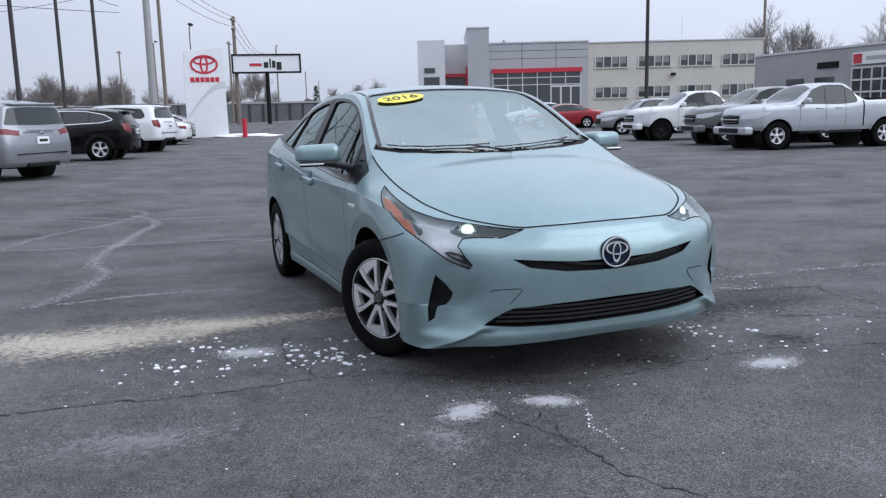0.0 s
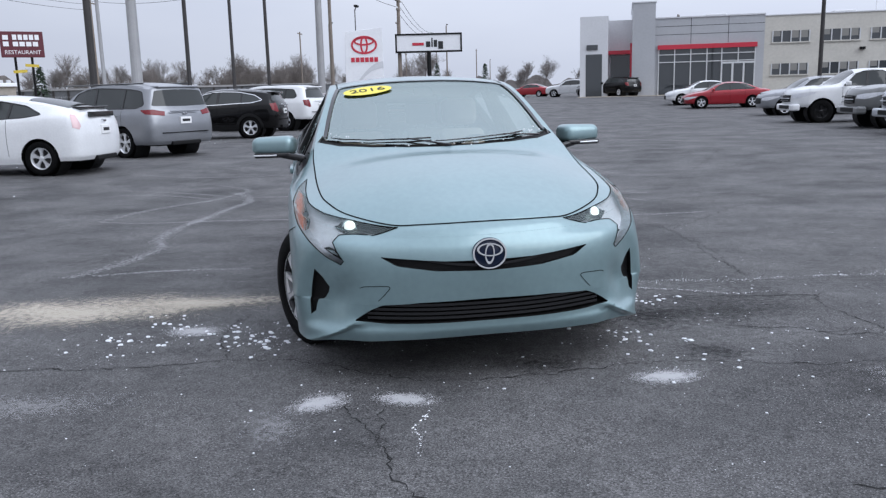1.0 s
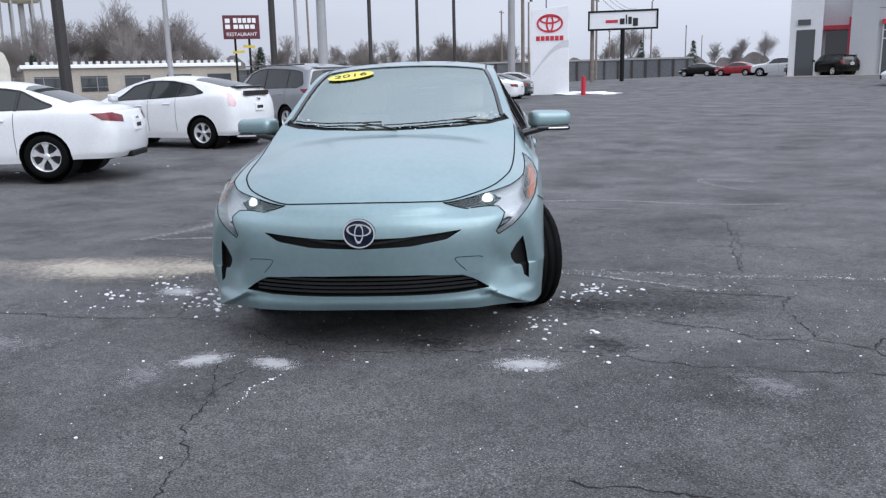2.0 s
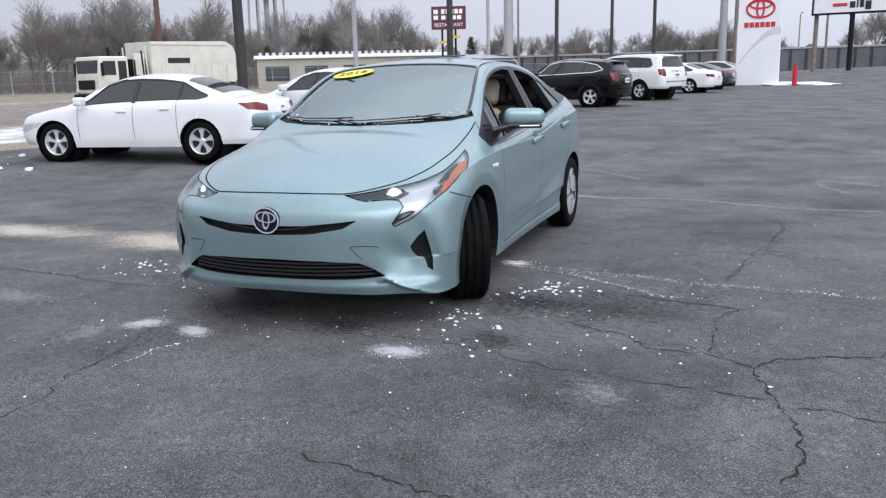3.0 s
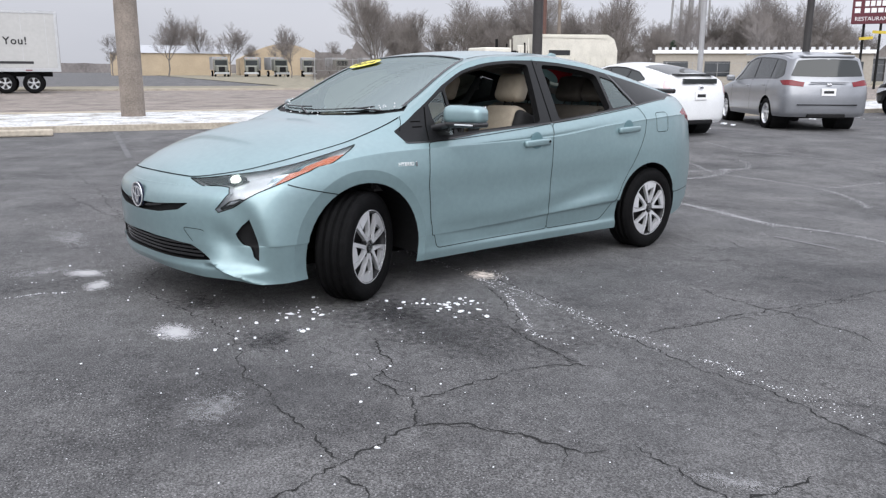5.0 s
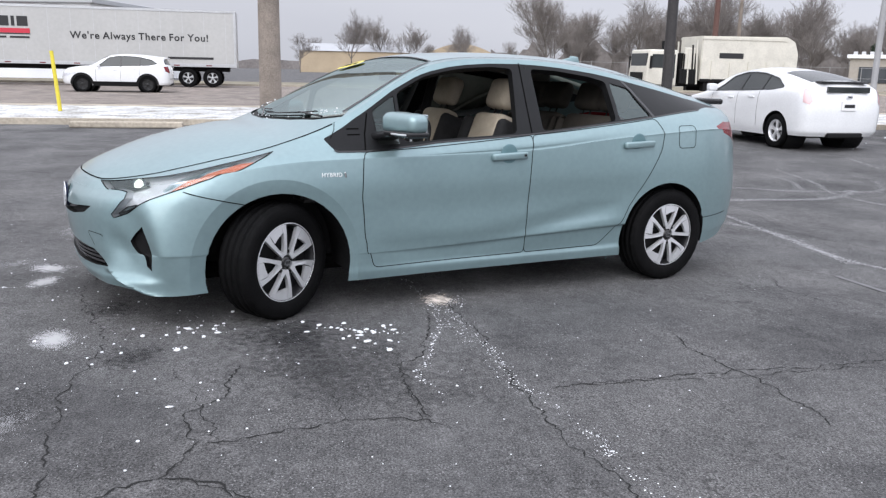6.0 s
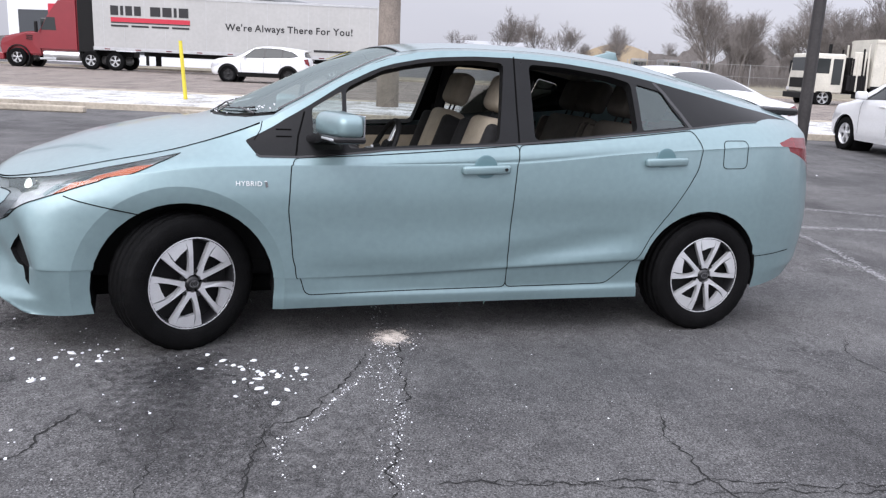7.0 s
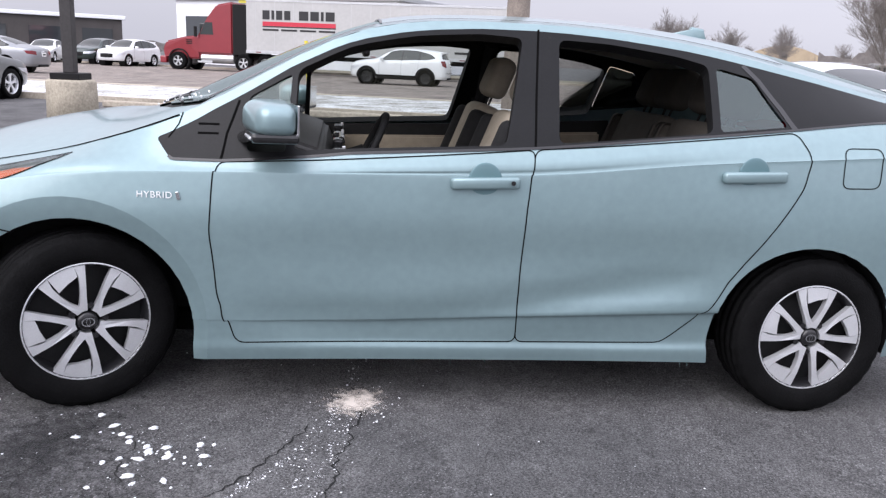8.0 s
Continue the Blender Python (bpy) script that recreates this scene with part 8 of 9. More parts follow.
def wire(a, b, sag, r=0.02):
    a, b = Vector(a), Vector(b)
    n = 14
    pts = [a.lerp(b, i / n) - Vector((0, 0, sag * 4 * (i / n) * (1 - i / n))) for i in range(n + 1)]
    bm = bmesh.new()
    rings = []
    for p in pts:
        rings.append([bm.verts.new(p + Vector((r * math.cos(q), r * math.sin(q) * 0.3, r * math.sin(q)))) for q in (0, 2.09, 4.19)])
    for r0, r1 in zip(rings, rings[1:]):
        for i in range(3):
            bm.faces.new((r0[i], r0[(i + 1) % 3], r1[(i + 1) % 3], r1[i]))
    ob = part("overhead_wire", bm, M_MATT)
    return tagged(ob, "thin black overhead wire between the poles", "wire", "overhead wires")


for dz, sx in ((0, 0), (0.4, 0.3), (-0.8, -0.2)):
    wire((-16.3 + sx, 2.65, 12.4 + dz), (-18.5 + sx, 29.3, 12.0 + dz), 0.7)
    wire((-18.5 + sx, 29.3, 12.0 + dz), (-24.4 + sx, 61.4, 12.9 + dz), 0.7)
    wire((-24.4 + sx, 61.4, 12.6 + dz), (-19.5 + sx, 66.0, 8.8 + dz * 0.5), 0.5)
    wire((-19.5 + sx, 66.0, 8.6 + dz * 0.5), (-30 + sx, 112.0, 9.5 + dz * 0.5), 0.8)
wire((-15.7, 21.5, 9.0), (-43, 23, 12), 0.6)
wire((-15.7, 21.5, 8.2), (-18.6, 30.7, 8.2), 0.3)
wire((-21.1, 38.6, 9.2), (-60, 34, 12.4), 0.9)
utility(-60, 80, 13, 0.15, M_WOOD, "far wooden utility pole with a crossarm", arms=((12.2, 2.4),))
wire((-18.6, 30.7, 9.4), (-43, 23, 11.6), 0.9)
wire((-22.7, 52.6, 9.4), (-60, 80, 12.4), 0.9)
wire((-22.7, 52.6, 8.0), (-60, 34, 13), 1.0)
wire((-18.6, 30.7, 8.2), (-22.5, 44.8, 9.0), 0.4)
wire((-22.5, 44.8, 9.0), (-22.7, 52.6, 8.4), 0.2)
wire((-43, 23, 12.3), (-60, 80, 12), 1.2)
wire((-43, 23, 11.7), (-60, 80, 11.4), 1.2)
wire((-43, 23, 12.3), (-33, -60, 12), 1.5)

# ---- lorry on the street ----
M_TRAILER = mat("white_trailer_panel", (0.43, 0.43, 0.42), 0.45, 0.1, vary=0.06, scale=0.5)
M_TRUCKRED = paint_mat("dull_red_paint", (0.22, 0.014, 0.022), 0.1, 0.4)
M_ALU = mat("dull_aluminium", (0.50, 0.51, 0.52), 0.4, 0.8, vary=0.1, scale=3)
tm = pose(-39.8, -18.5, 0.012, 0, 0, 278)
semi = thing("articulated_lorry", tm, "red tractor with a long white box trailer on the street", "lorry", "vehicles on the road")
LT = 15.8
tr = part("trailer_box", boxed(-LT, -1.3, 1.15, 0, 1.3, 4.1, 0.03), M_TRAILER, semi, "long white box trailer")
part("top_rail", boxed(-LT - 0.02, 1.28, 4.0, 0.02, 1.325, 4.12), M_ALU, tr)
part("bottom_rail", boxed(-LT - 0.02, 1.28, 1.10, 0.02, 1.325, 1.28), M_ALU, tr)
part("rear_post", boxed(-LT - 0.03, -1.32, 1.1, -LT + 0.10, 1.32, 4.12), M_ALU, tr)
for k in range(14):
    part("panel_joint", boxed(-0.6 - k * 1.13, 1.30, 1.28, -0.58 - k * 1.13, 1.306, 4.0), M_ALU, tr)
for k in range(9):
    part("reflector", boxed(-0.6 - k * 1.7, 1.325, 1.15, -0.9 - k * 1.7, 1.332, 1.2), M_RED, tr)
x = -1.0
for w in (0.42, 0.16, 0.36, 0.36, 0.0, 0.55, 0.50, 0.16, 0.52):
    if w:
        part("name_block", boxed(x - w, 1.301, 3.02, x, 1.322, 3.52), M_INK, tr)
        x -= w + 0.12
    else:
        x -= 0.4
part("name_stripe", boxed(-5.35, 1.301, 2.66, -1.0, 1.322, 2.90), M_REDTRIM, tr)
part("name_stripe", boxed(-5.35, 1.301, 2.60, -1.0, 1.322, 2.65), M_INK, tr)
for k in range(4):
    part("small_bar", boxed(-1.0 - k * 1.12, 1.301, 2.40, -1.95 - k * 1.12, 1.320, 2.50), M_INK, tr)
x = -7.3
for word in ("We're", "Always", "There", "For", "You!"):
    ob_ = lettering("slogan_word", word, 0.52, M_INK, tr, pose(x, 1.305, 2.62, 90, 0, 180), 0.008, align="LEFT", label="dark lettering along the trailer side", spread=1.12, bold=0.010)
    x -= max(v.co.x for v in ob_.data.vertices) + 0.17
part("web_bar", boxed(-12.2, 1.301, 1.50, -14.6, 1.320, 1.62), M_INK, tr)
part("side_skirt_leg", boxed(-2.9, 0.9, 0.35, -2.75, 1.0, 1.15), M_MATT, semi)
part("landing_gear", boxed(-3.0, -0.9, 0.30, -2.7, -0.8, 1.15), M_MATT, semi)
part("chassis_beam", boxed(-LT + 0.4, -0.5, 0.85, -2.5, 0.5, 1.15), M_MATT, semi)
for dx in (-LT + 1.3, -LT + 2.6, -1.1, 0.25):
    for s in (1, -1):
        wheel(semi, dx, s * 1.08, 0.51, 0, 0.51, 0.34, 0.29, "five", s, cover=M_ALU)
for s in (1, -1):
    wheel(semi, 4.35, s * 1.05, 0.51, 0, 0.51, 0.30, 0.29, "five", s, cover=M_ALU)
part("tractor_frame", boxed(-1.9, -0.45, 0.75, 5.0, 0.45, 1.05), M_MATT, semi)
bm = prism([(0.9, 0.95), (3.1, 0.95), (3.15, 1.95), (3.0, 2.1), (2.55, 2.95), (1.9, 3.75), (0.9, 3.95)], -1.15, 1.15)
bmesh.ops.bevel(bm, geom=list(bm.edges), offset=0.10, segments=3, affect="EDGES")
cab = part("cab", bm, M_TRUCKRED, semi, "red sleeper cab with a roof fairing")
bm = prism([(3.0, 0.65), (5.35, 0.65), (5.45, 1.2), (5.2, 1.62), (3.9, 1.92), (3.0, 2.0)], -1.02, 1.02)
for v in bm.verts:
    if v.co.x > 4.5:
        v.co.y *= 0.86
bmesh.ops.bevel(bm, geom=list(bm.edges), offset=0.09, segments=3, affect="EDGES")
part("bonnet", bm, M_TRUCKRED, semi, "red sloping bonnet")
part("front_bumper", boxed(5.1, -1.15, 0.35, 5.5, 1.15, 0.75, 0.06), M_TRUCKRED, semi)
for s in (1, -1):
    part("side_window", prism([(2.1, 2.05), (2.95, 2.05), (2.60, 2.75), (2.15, 2.75)], s * 1.145 - 0.01, s * 1.145 + 0.012), M_DARKGLASS, cab)
    part("side_fairing", boxed(-0.05, s * 1.13 - 0.03, 0.95, 0.9, s * 1.13 + 0.03, 3.8, 0.02), M_MATT, semi)
    part("fuel_tank", tubed((0.9, s * 0.85, 0.72), (2.9, s * 0.85, 0.72), 0.30, seg=20), M_ALU, semi)
    part("step", boxed(2.2, s * 0.95, 0.45, 3.1, s * 1.15, 0.55), M_ALU, semi)
    part("wheel_arch", lathe([(0.60, -0.30), (0.66, -0.30), (0.66, 0.10), (0.60, 0.10)], 24), M_MATT, semi).matrix_basis = pose(4.35, s * 0.95, 0.55, 0, 0, 0 if s > 0 else 180)
    part("cab_mirror", boxed(3.05, s * 1.25, 1.9, 3.2, s * 1.4, 2.5, 0.03), M_MATT, cab)
part("cab_windscreen", boxed(2.72, -0.95, 2.1, 3.06, 0.95, 2.7, 0.05), M_DARKGLASS, cab)
for k in range(3):
    part("bonnet_vent", boxed(3.5, 1.0, 1.5 + 0.1 * k, 3.85, 1.06, 1.54 + 0.1 * k), M_MATT, semi)

# ---- cream collection lorry on the street ----
M_CREAMTANK = mat("cream_lorry_paint", (0.60, 0.58, 0.51), 0.5, vary=0.12, scale=1.5)
bl = thing("collection_lorry", pose(-40.6, 19.9, -0.15, 0, 0, 278), "cream collection lorry with a flat-fronted cab", "lorry", "vehicles on the road")
bm = boxed(-1.9, -1.2, 0.75, 0.0, 1.2, 2.75, 0.10, 3)
for v in bm.verts:
    if v.co.x > -0.3 and v.co.z > 1.8:
        v.co.x -= 0.18
bcab = part("cab", bm, M_CREAMTANK, bl, "", True)
part("windscreen", boxed(-0.28, -1.05, 1.75, -0.10, 1.05, 2.55, 0.04), M_DARKGLASS, bcab)
for s in (1, -1):
    part("side_window", boxed(-1.1, s * 1.19 - 0.01, 1.75, -0.35, s * 1.19 + 0.02, 2.5, 0.01), M_DARKGLASS, bcab)
    part("side_pane", boxed(-1.75, s * 1.19 - 0.01, 1.2, -1.25, s * 1.19 + 0.02, 2.5, 0.01), M_DARKGLASS, bcab)
part("grille", boxed(-0.02, -0.8, 1.0, 0.02, 0.8, 1.5), M_MATT, bcab)
part("bumper", boxed(-0.1, -1.2, 0.45, 0.15, 1.2, 0.75, 0.04), M_MATT, bcab)
bm = prism([(-9.4, 1.35), (-9.0, 1.1), (-3.3, 1.1), (-3.3, 3.55), (-8.6, 3.62), (-9.15, 3.35), (-9.4, 2.7)], -1.25, 1.25)
bmesh.ops.bevel(bm, geom=list(bm.edges), offset=0.04, segments=2, affect="EDGES")
bbx = part("hopper_body", bm, M_CREAMTANK, bl, "cream hopper body with a sloped tail")
for s in (1, -1):
    for k in range(5):
        part("side_rib", boxed(-4.0 - k * 1.15, s * 1.27 - 0.03, 1.15, -3.92 - k * 1.15, s * 1.27 + 0.03, 2.2), M_CREAMTANK, bbx)
    part("top_rail", boxed(-8.6, s * 1.26 - 0.03, 3.38, -3.3, s * 1.26 + 0.03, 3.50), M_CREAMTANK, bbx)
    part("bottom_rail", boxed(-9.0, s * 1.26 - 0.04, 1.05, -3.3, s * 1.26 + 0.04, 1.20), M_MATT, bbx)
    part("tool_locker", boxed(-5.4, s * 0.95 - 0.2, 0.5, -3.6, s * 0.95 + 0.2, 1.0, 0.03), M_MATT, bl)
    for k in range(4):
        part("lift_bar", tubed((-3.15 + 0.28 * k, s * 1.15, 0.9), (-3.05 + 0.24 * k, s * 1.1, 3.3 - 0.25 * k), 0.05, seg=6), M_MATT if k % 2 else M_CREAMTANK, bl)
    part("cab_mirror", boxed(-0.25, s * 1.38 - 0.08, 1.7, -0.15, s * 1.38 + 0.08, 2.4, 0.03), M_MATT, bcab)
    part("headlamp", boxed(0.0, s * 0.95 - 0.14, 0.82, 0.05, s * 0.95 + 0.14, 1.0, 0.02), M_LAMPWHITE, bcab)
part("name_block", boxed(-5.9, 1.24, 2.35, -4.4, 1.262, 2.65), M_INK, bbx)
part("loader_frame", boxed(-3.1, -1.15, 0.9, -2.1, 1.15, 1.7, 0.05), M_MATT, bl)
part("loader_panel", boxed(-3.0, 0.9, 1.7, -2.35, 1.1, 2.9, 0.05), M_CREAMTANK, bl)
part("loader_box", boxed(-3.2, -1.0, 1.2, -2.2, 0.9, 2.6, 0.04), M_MATT, bl)
part("exhaust", tubed((-2.0, -0.9, 1.0), (-2.0, -0.9, 3.3), 0.09), M_MATT, bl)
part("beam", boxed(-9.0, -0.45, 0.75, -0.4, 0.45, 1.1), M_MATT, bl)
for dx in (-0.95, -6.6, -7.9):
    for s in (1, -1):
        wheel(bl, dx, s * 1.03, 0.51, 0, 0.51, 0.34, 0.29, "five", s, cover=M_ALU)

# ---- far buildings ----
def shed(name, label, m, l, w, h, material, roof, pitch=0.0, windows=0, category="building"):
    ob = thing(name, m, label, category)
    part("wall", boxed(0, 0, -0.3, l, w, h), material, ob)
    if pitch:
        part("roof", prism([(-0.3, h), (w + 0.3, h), (w / 2, h + pitch)], -0.2, l + 0.2, "YZ"), roof, ob)
    else:
        part("roof", boxed(-0.3, -0.3, h, l + 0.3, w + 0.3, h + 0.35, 0.05), roof, ob)
    for k in range(windows):
        x = (k + 0.5) * l / windows
        part("window", boxed(x - l / windows * 0.3, -0.06, 0.8, x + l / windows * 0.3, 0.02, h * 0.75), M_WGLASS, ob)
    return ob


M_TAN = mat("tan_wall", (0.42, 0.34, 0.24), 0.85, vary=0.1, scale=0.4)
M_BEIGEWALL = mat("beige_stucco_wall", (0.36, 0.33, 0.29), 0.85, vary=0.12, scale=0.4)
rst = shed("restaurant_building", "low beige restaurant with a snow-covered crenellated roof", pose(-68.5, 48.5, 0, 0, 0, 58), 20, 12, 3.0, M_BEIGEWALL, M_SNOW, 0.0, 5)
for k in range(29):
    part("merlon", boxed(0.2 + k * 0.68, -0.25, 3.34, 0.55 + k * 0.68, 0.1, 3.62, 0.03), M_PANEL2, rst)
q = thing("arched_hall", pose(-168, 12, 0, 0, 0, 98), "tan arched-roof hall across the field", "building")
bm = prism([(-9 + 18 * i / 20, 3.4 + 3.0 * math.sin(math.pi * i / 20)) for i in range(21)] + [(9, 0), (-9, 0)], 0, 22, "XZ")
bmesh.ops.rotate(bm, cent=(0, 0, 0), matrix=Matrix.Rotation(radians(-98 + 90), 3, "Z"), verts=bm.verts)
bmesh.ops.translate(bm, vec=(9, 0, 0), verts=bm.verts)
part("hall_body", bm, M_TAN, q)
part("hall_window", boxed(8.5, -0.35, 4.2, 9.5, 0.4, 5.0), M_WGLASS, q)
shed("long_shed", "low tan shed with a pale roof across the field", pose(-160, -12, 0, 0, 0, 96), 22, 12, 4.2, M_TAN, M_PANEL, 1.6, 0)


M_YARD = paint_mat("dull_lorry_paint", (0.17, 0.175, 0.15), 0.1, 0.5)


def yard_lorry(x, y, turn, first):
    """A tipper lorry parked nose-on in the yard."""
    ob = thing("tipper_lorry", pose(x, y, 0.05, 0, 0, turn), "dull grey-green tipper lorry parked in the far yard", "lorry", "lorries in the far yard")
    cabin = part("cab", boxed(-2.2, -1.15, 0.9, -0.3, 1.15, 2.9, 0.12, 3), M_YARD, ob)
    nose = part("bonnet", boxed(-0.4, -0.95, 0.7, 0.9, 0.95, 1.75, 0.15, 3), M_YARD, ob)
    part("grille", boxed(0.88, -0.5, 0.8, 0.93, 0.5, 1.6, 0.02), M_MATT, nose)
    part("windscreen", boxed(-0.34, -0.95, 1.85, -0.26, 0.95, 2.65, 0.03), M_DARKGLASS, cabin)
    part("bumper", boxed(0.8, -1.15, 0.4, 1.05, 1.15, 0.7, 0.05), M_ALU, ob)
    part("hopper", boxed(-7.5, -1.25, 1.1, -2.4, 1.25, 3.2, 0.06), M_GREYPOLE, ob)
    for k in (-0.8, 0.0, 0.8):
        part("roof_marker", boxed(-0.9, k - 0.06, 2.88, -0.8, k + 0.06, 2.98), M_AMBER, cabin)
    for sx, sy in ((0.1, 1), (0.1, -1), (-5.6, 1), (-5.6, -1)):
        wheel(ob, sx, sy * 1.02, 0.5, 0, 0.5, 0.3, 0.28, "five", sy)
    return ob


tip = yard_lorry(-133.5, 7.4, 4, True)
for x_, y_, t_ in ((-133.4, 12.2, -6), (-133.0, 17.0, 8), (-132.6, 21.6, -4), (-131.8, 27.0, 5), (-131.0, 32.0, 0)):
    copy_thing(tip, pose(x_, y_, 0.05, 0, 0, t_))
shed("store_building", "white store with a red band across the street", pose(-57.5, -36.5, 0, 0, 0, 80), 22, 14, 5.2, M_SIGNWHITE, M_PANEL, 0.0, 4)
st_ = thing("store_sign", pose(-56.7, -32.5, 0, 0, 0, 80), "red and yellow store sign board", "sign")
part("red_board", boxed(0, 0.0, 3.2, 14, 0.3, 4.4), M_REDTRIM, st_)
part("yellow_board", boxed(3, -0.1, 5.0, 10, 0.2, 7.4), M_YELLOW, st_)
part("yellow_board_bar", boxed(3.4, -0.14, 5.4, 9.4, -0.1, 5.9), M_INK, st_)
part("yellow_board_bar", boxed(3.4, -0.14, 6.3, 8.0, -0.1, 6.9), M_REDTRIM, st_)
part("post", tubed((6, 0.1, 0), (6, 0.1, 5.0), 0.15), M_MATT, st_)
shed("brick_shop", "low dark shop with a snow-edged roof across the street", pose(-41.7, -63.2, 0, 0, 0, 141.7), 27, 10, 3.6, mat("dark_brick_wall", (0.075, 0.068, 0.066), 0.9, vary=0.15, scale=1.0), M_SNOW, 0.0, 6)
fc = thing("long_grey_shed", pose(-52, 112, 0, 0, 0, 205 + 180), "long low dark grey ribbed shed", "building")
part("wall", boxed(-45, 0, 0, 30, 6, 3.1), mat("dark_ribbed_wall", (0.11, 0.115, 0.125), 0.8, vary=0.2, scale=0.3), fc)
for k in range(38):
    part("rib", boxed(-45 + k * 2.0, -0.12, 0, -44.7 + k * 2.0, 0.0, 3.1), M_DARKPOLE, fc)
part("rail", boxed(-45, -0.15, 3.1, 30, 6, 3.35), M_GREYPOLE, fc)
wt = thing("water_tower", pose(-190, 130, 0), "pale water tower far behind the trees", "water tower")
part("tank", lathe([(0.0, 21.5), (4.2, 22.0), (5.0, 24.0), (5.0, 28.0), (3.0, 30.5), (0.0, 31.5)], 28, "Z"), M_CREAMWALL, wt, "", True)
for k in range(6):
    a = k * math.pi / 3
    part("leg", tubed((5.2 * math.cos(a), 5.2 * math.sin(a), 0), (4.6 * math.cos(a), 4.6 * math.sin(a), 23), 0.28), M_GREYPOLE, wt)
part("riser", tubed((0, 0, 0), (0, 0, 22), 0.7), M_GREYPOLE, wt)
# chain-link fence across the street, by posts and rails
fn = thing("yard_fence", pose(0, 0, 0), "grey wire fence with posts across the street", "fence")
for k in range(30):
    p = street(14 + k * 3.0, 42)
    part("post", tubed(p, p + Vector((0, 0, 2.1)), 0.03, seg=6), M_GREYPOLE, fn)
for z in (0.3, 1.2, 2.05):
    part("rail", tubed(street(14, 42, z), street(104, 42, z), 0.012, seg=6), M_GREYPOLE, fn)

# ---- bare winter trees ----
# bark and twigs in pale tones that carry the haze of distance
M_BARK = mat("winter_bark", (0.15, 0.135, 0.125), 0.95, vary=0.3, scale=1.5)
M_TWIG = mat("winter_twigs", (0.19, 0.172, 0.162), 0.95, vary=0.3, scale=0.5)
M_FIR = mat("fir_needles", (0.03, 0.05, 0.03), 0.9, vary=0.4, scale=2)


def bare_tree(seed, height, spread=1.0):
    rg = random.Random(seed)
    trunk, twigs = ([], []), ([], [])
    def limb(store, a, b, r0, r1, sides):
        V, F = store
        d = (b - a).normalized()
        s = d.orthogonal().normalized()
        t = d.cross(s)
        k = len(V)
        for p, r in ((a, r0), (b, r1)):
            for i in range(sides):
                q = 2 * math.pi * i / sides
                V.append(tuple(p + s * r * math.cos(q) + t * r * math.sin(q)))
        for i in range(sides):
            j = (i + 1) % sides
            F.append((k + i, k + j, k + sides + j, k + sides + i))
    def grow(p, d, length, r, level):
        n = 3 if level < 3 else 2
        for i in range(n):
            d = (d + Vector((rg.uniform(-1, 1), rg.uniform(-1, 1), rg.uniform(-0.4, 0.5))) * 0.24).normalized()
            q = p + d * length / n
            limb(trunk if level < 2 else twigs, p, q, r * (1 - 0.28 * i / n), r * (1 - 0.28 * (i + 1) / n), 6 if level < 2 else 3)
            p = q
            if level < 5 and (i > 0 or level > 0):
                for _ in range(rg.choice((1, 2, 2)) if level < 4 else 2):
                    side = Vector((rg.uniform(-1, 1), rg.uniform(-1, 1), rg.uniform(0.1, 0.8))).normalized()
                    grow(p, (d * 0.66 + side * 0.75 * spread).normalized(), length * rg.uniform(0.55, 0.78), max(0.009, r * 0.46), level + 1)
        if level < 5:
            grow(p, d, length * 0.7, max(0.009, r * 0.58), level + 1)
    grow(Vector((0, 0, 0)), Vector((0, 0, 1)), height * 0.42, height * 0.015, 0)
    return trunk, twigs


def tree_thing(seed, height, label, group):
    (V1, F1), (V2, F2) = bare_tree(seed, height)
    ob = thing("bare_tree", pose(0, 0, 0), label, "tree", group)
    raw_mesh("trunk", V1, F1, M_BARK, ob, "grey-brown trunk and limbs")
    raw_mesh("crown", V2, F2, M_TWIG, ob, "bare twigs")
    return ob


protos = [tree_thing(11 + k, 6.6 + k * 0.7, "leafless winter tree with fine bare twigs", "trees behind the street") for k in range(4)]
rg = random.Random(77)
spots = []
for k in range(150):
    b = radians(rg.uniform(116, 168))
    d = rg.uniform(96, 150) if b > radians(137) else rg.uniform(165, 235)
    spots.append((5 + d * math.cos(b), 3 + d * math.sin(b), rg.uniform(0.75, 1.2)))
for k in range(16):
    b = radians(rg.uniform(164, 186))
    d = rg.uniform(120, 190)
    spots.append((5 + d * math.cos(b), 3 + d * math.sin(b), rg.uniform(0.75, 1.1)))
for k in range(26):
    b = radians(rg.uniform(92, 122))
    d = rg.uniform(190, 260)
    spots.append((5 + d * math.cos(b), 3 + d * math.sin(b), rg.uniform(0.8, 1.2)))
spots += [(30.0, 86.0, 1.1), (36.0, 92.0, 1.15), (42.0, 88.0, 1.0), (48.0, 95.0, 1.1), (52.0, 80.0, 0.9)]
used = set()
for x, y, s in spots:
    pr = protos[rg.randrange(4)]
    m_ = pose(x, y, -0.05, 0, 0, rg.uniform(0, 360))
    if pr.name not in used:
        used.add(pr.name)
        pr.matrix_world = m_
        continue
    c = copy_thing(pr, m_)
    c.scale = (s, s, s * rg.uniform(0.9, 1.1))
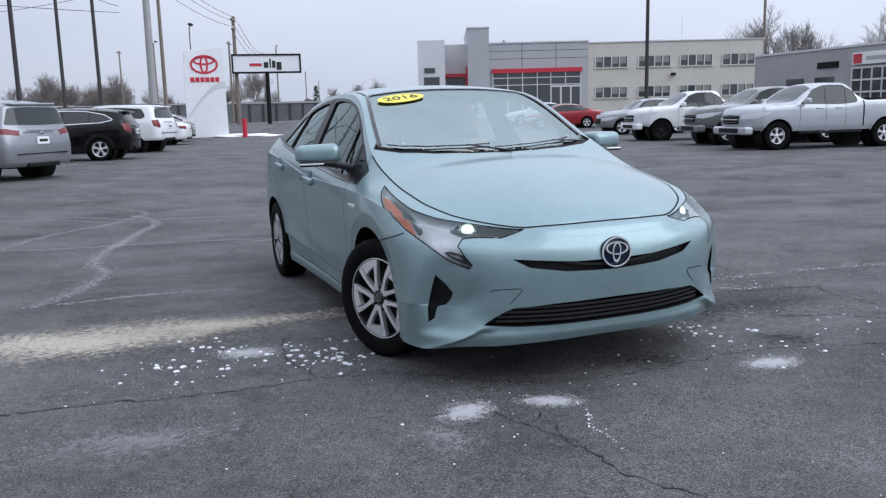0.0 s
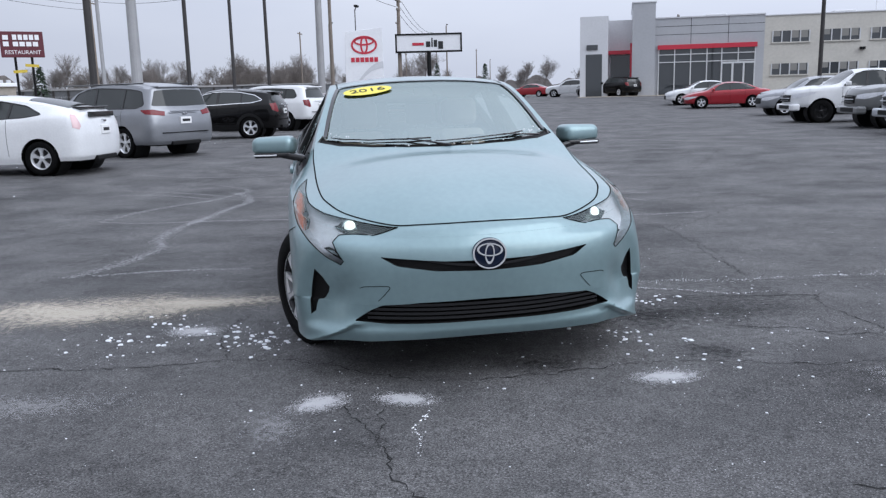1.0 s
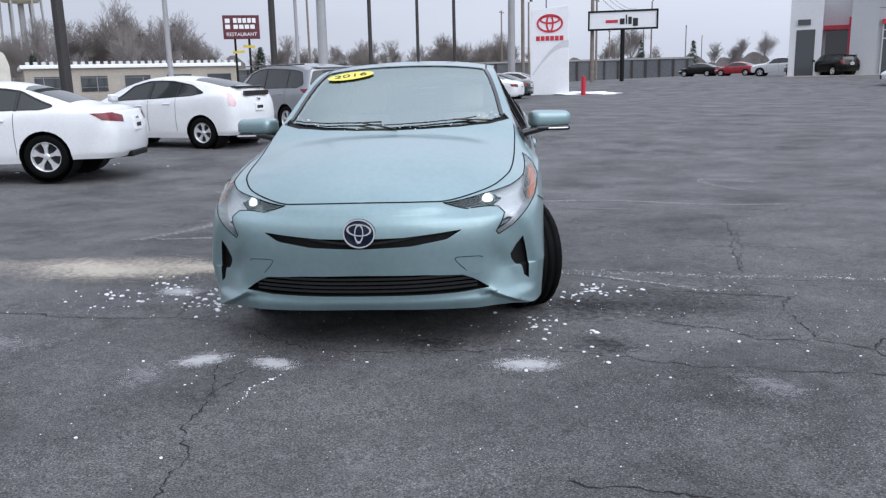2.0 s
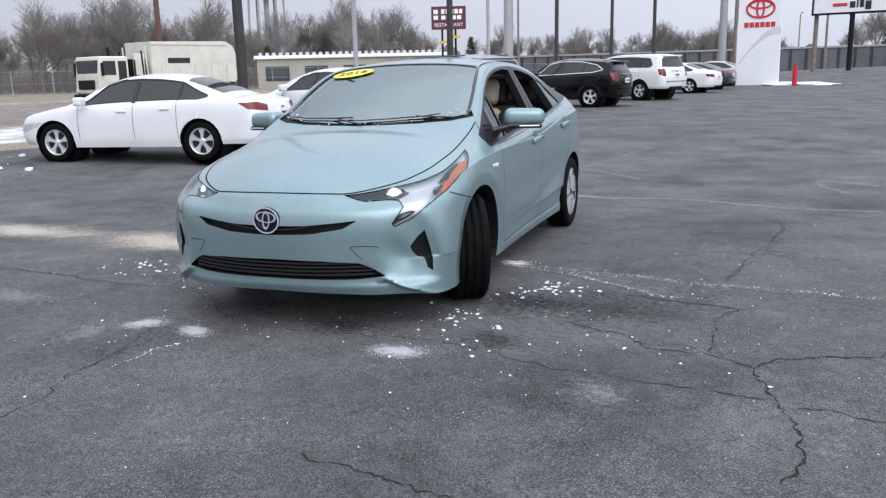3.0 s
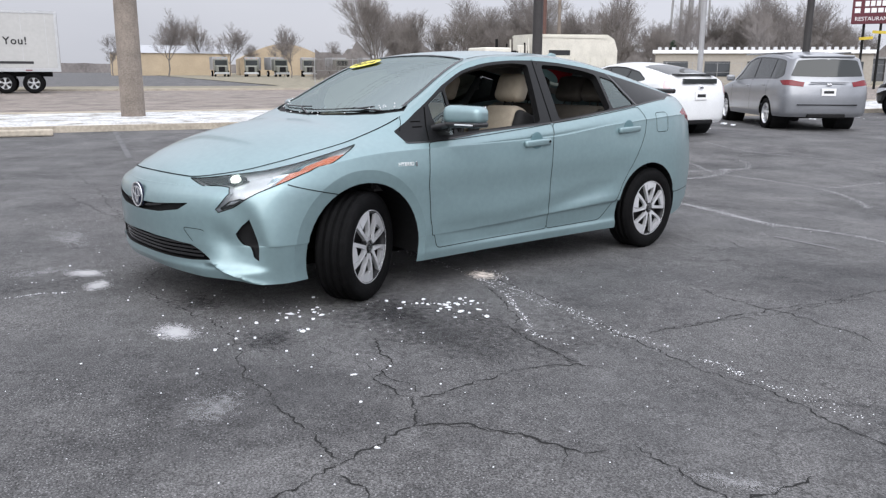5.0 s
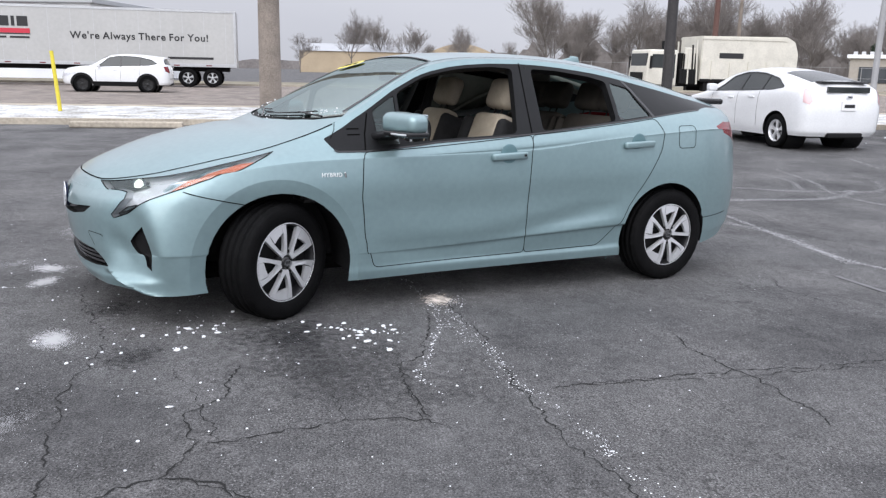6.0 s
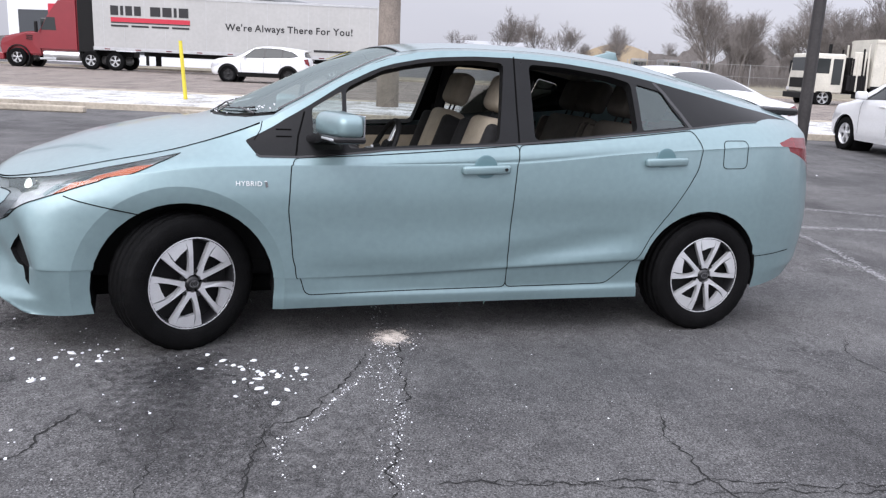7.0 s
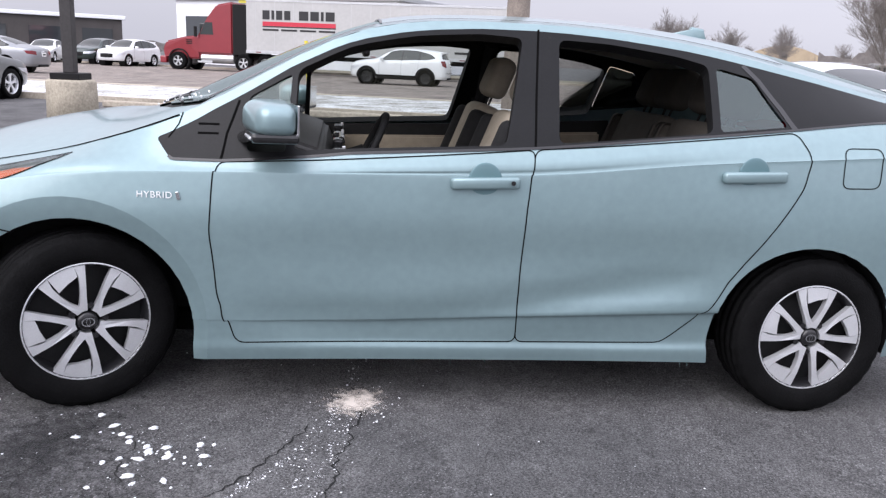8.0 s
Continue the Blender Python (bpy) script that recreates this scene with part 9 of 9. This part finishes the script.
# brush at the wood's edge
V, F = [], []
for k in range(9000):
    b = radians(rg.uniform(116, 172))
    d = rg.uniform(98, 150) if b > radians(136) else rg.uniform(160, 215)
    x, y = 5 + d * math.cos(b), 3 + d * math.sin(b)
    h = rg.uniform(1.5, 4.6)
    r = 0.03
    lx, ly = rg.uniform(-0.6, 0.6), rg.uniform(-0.6, 0.6)
    i = len(V)
    V += [(x - r, y, 0), (x + r, y, 0), (x, y + r, 0), (x + lx, y + ly, h)]
    F += [(i, i + 1, i + 3), (i + 1, i + 2, i + 3), (i + 2, i, i + 3)]
br = raw_mesh("brushwood", V, F, M_TWIG)
tagged(br, "grey-brown bare brushwood at the wood's edge", "brush", kind="stuff")
for x, y, h in ((-66, 78, 5.5), (-84, 60, 5.0), (-40, 150, 7), (-33, 160, 7)):
    ob = thing("conifer", pose(x, y, 0), "dark green conifer at the wood's edge", "tree", "conifers")
    part("trunk", tubed((0, 0, 0), (0, 0, h * 0.3), 0.16), M_BARK, ob)
    V, F = [], []
    for k in range(420):
        z = h * (0.12 + 0.88 * rg.random() ** 1.2)
        R = (1 - z / h) * h * 0.24 + 0.08
        a = rg.uniform(0, 6.28)
        rr = R * rg.uniform(0.5, 1.05)
        c = Vector((rr * math.cos(a), rr * math.sin(a), z))
        i = len(V)
        t = Vector((-math.sin(a), math.cos(a), 0)) * 0.16
        o = Vector((math.cos(a), math.sin(a), -0.5)) * 0.45
        V += [tuple(c - t), tuple(c + t), tuple(c + o)]
        F.append((i, i + 1, i + 2))
    raw_mesh("crown", V, F, M_FIR, ob)
# far wood line, its haze painted into the grey-brown colour
for k, (b0, b1, d, h) in enumerate(((134, 172, 160, 6.5), (112, 136, 245, 6.5), (86, 120, 280, 7.0), (170, 240, 260, 3.6))):
    V, F = [], []
    for i in range(121):
        b = radians(b0 + (b1 - b0) * i / 120)
        for z in (0, 1):
            V.append((5 + d * math.cos(b), 3 + d * math.sin(b), -1 if z == 0 else h * (0.72 + 0.5 * noise.noise(Vector((i * 0.22, k * 7.0, 0))) + 0.2 * noise.noise(Vector((i * 1.3, k * 5.0, 3))))))
    n0 = len(V)
    V += [(x * 1.06, y * 1.06, z) for x, y, z in V]
    for i in range(120):
        F += [(2 * i, 2 * i + 2, 2 * i + 3, 2 * i + 1), (2 * i + 1, 2 * i + 3, n0 + 2 * i + 3, n0 + 2 * i + 1)]
    ob = raw_mesh("backdrop", V, F, mat("far_wood", (0.185, 0.17, 0.165), 1.0, vary=0.3, scale=0.15, bump=0.8, bump_scale=0.6))
    tagged(ob, "hazy grey-brown line of far woods", "backdrop", kind="structure")
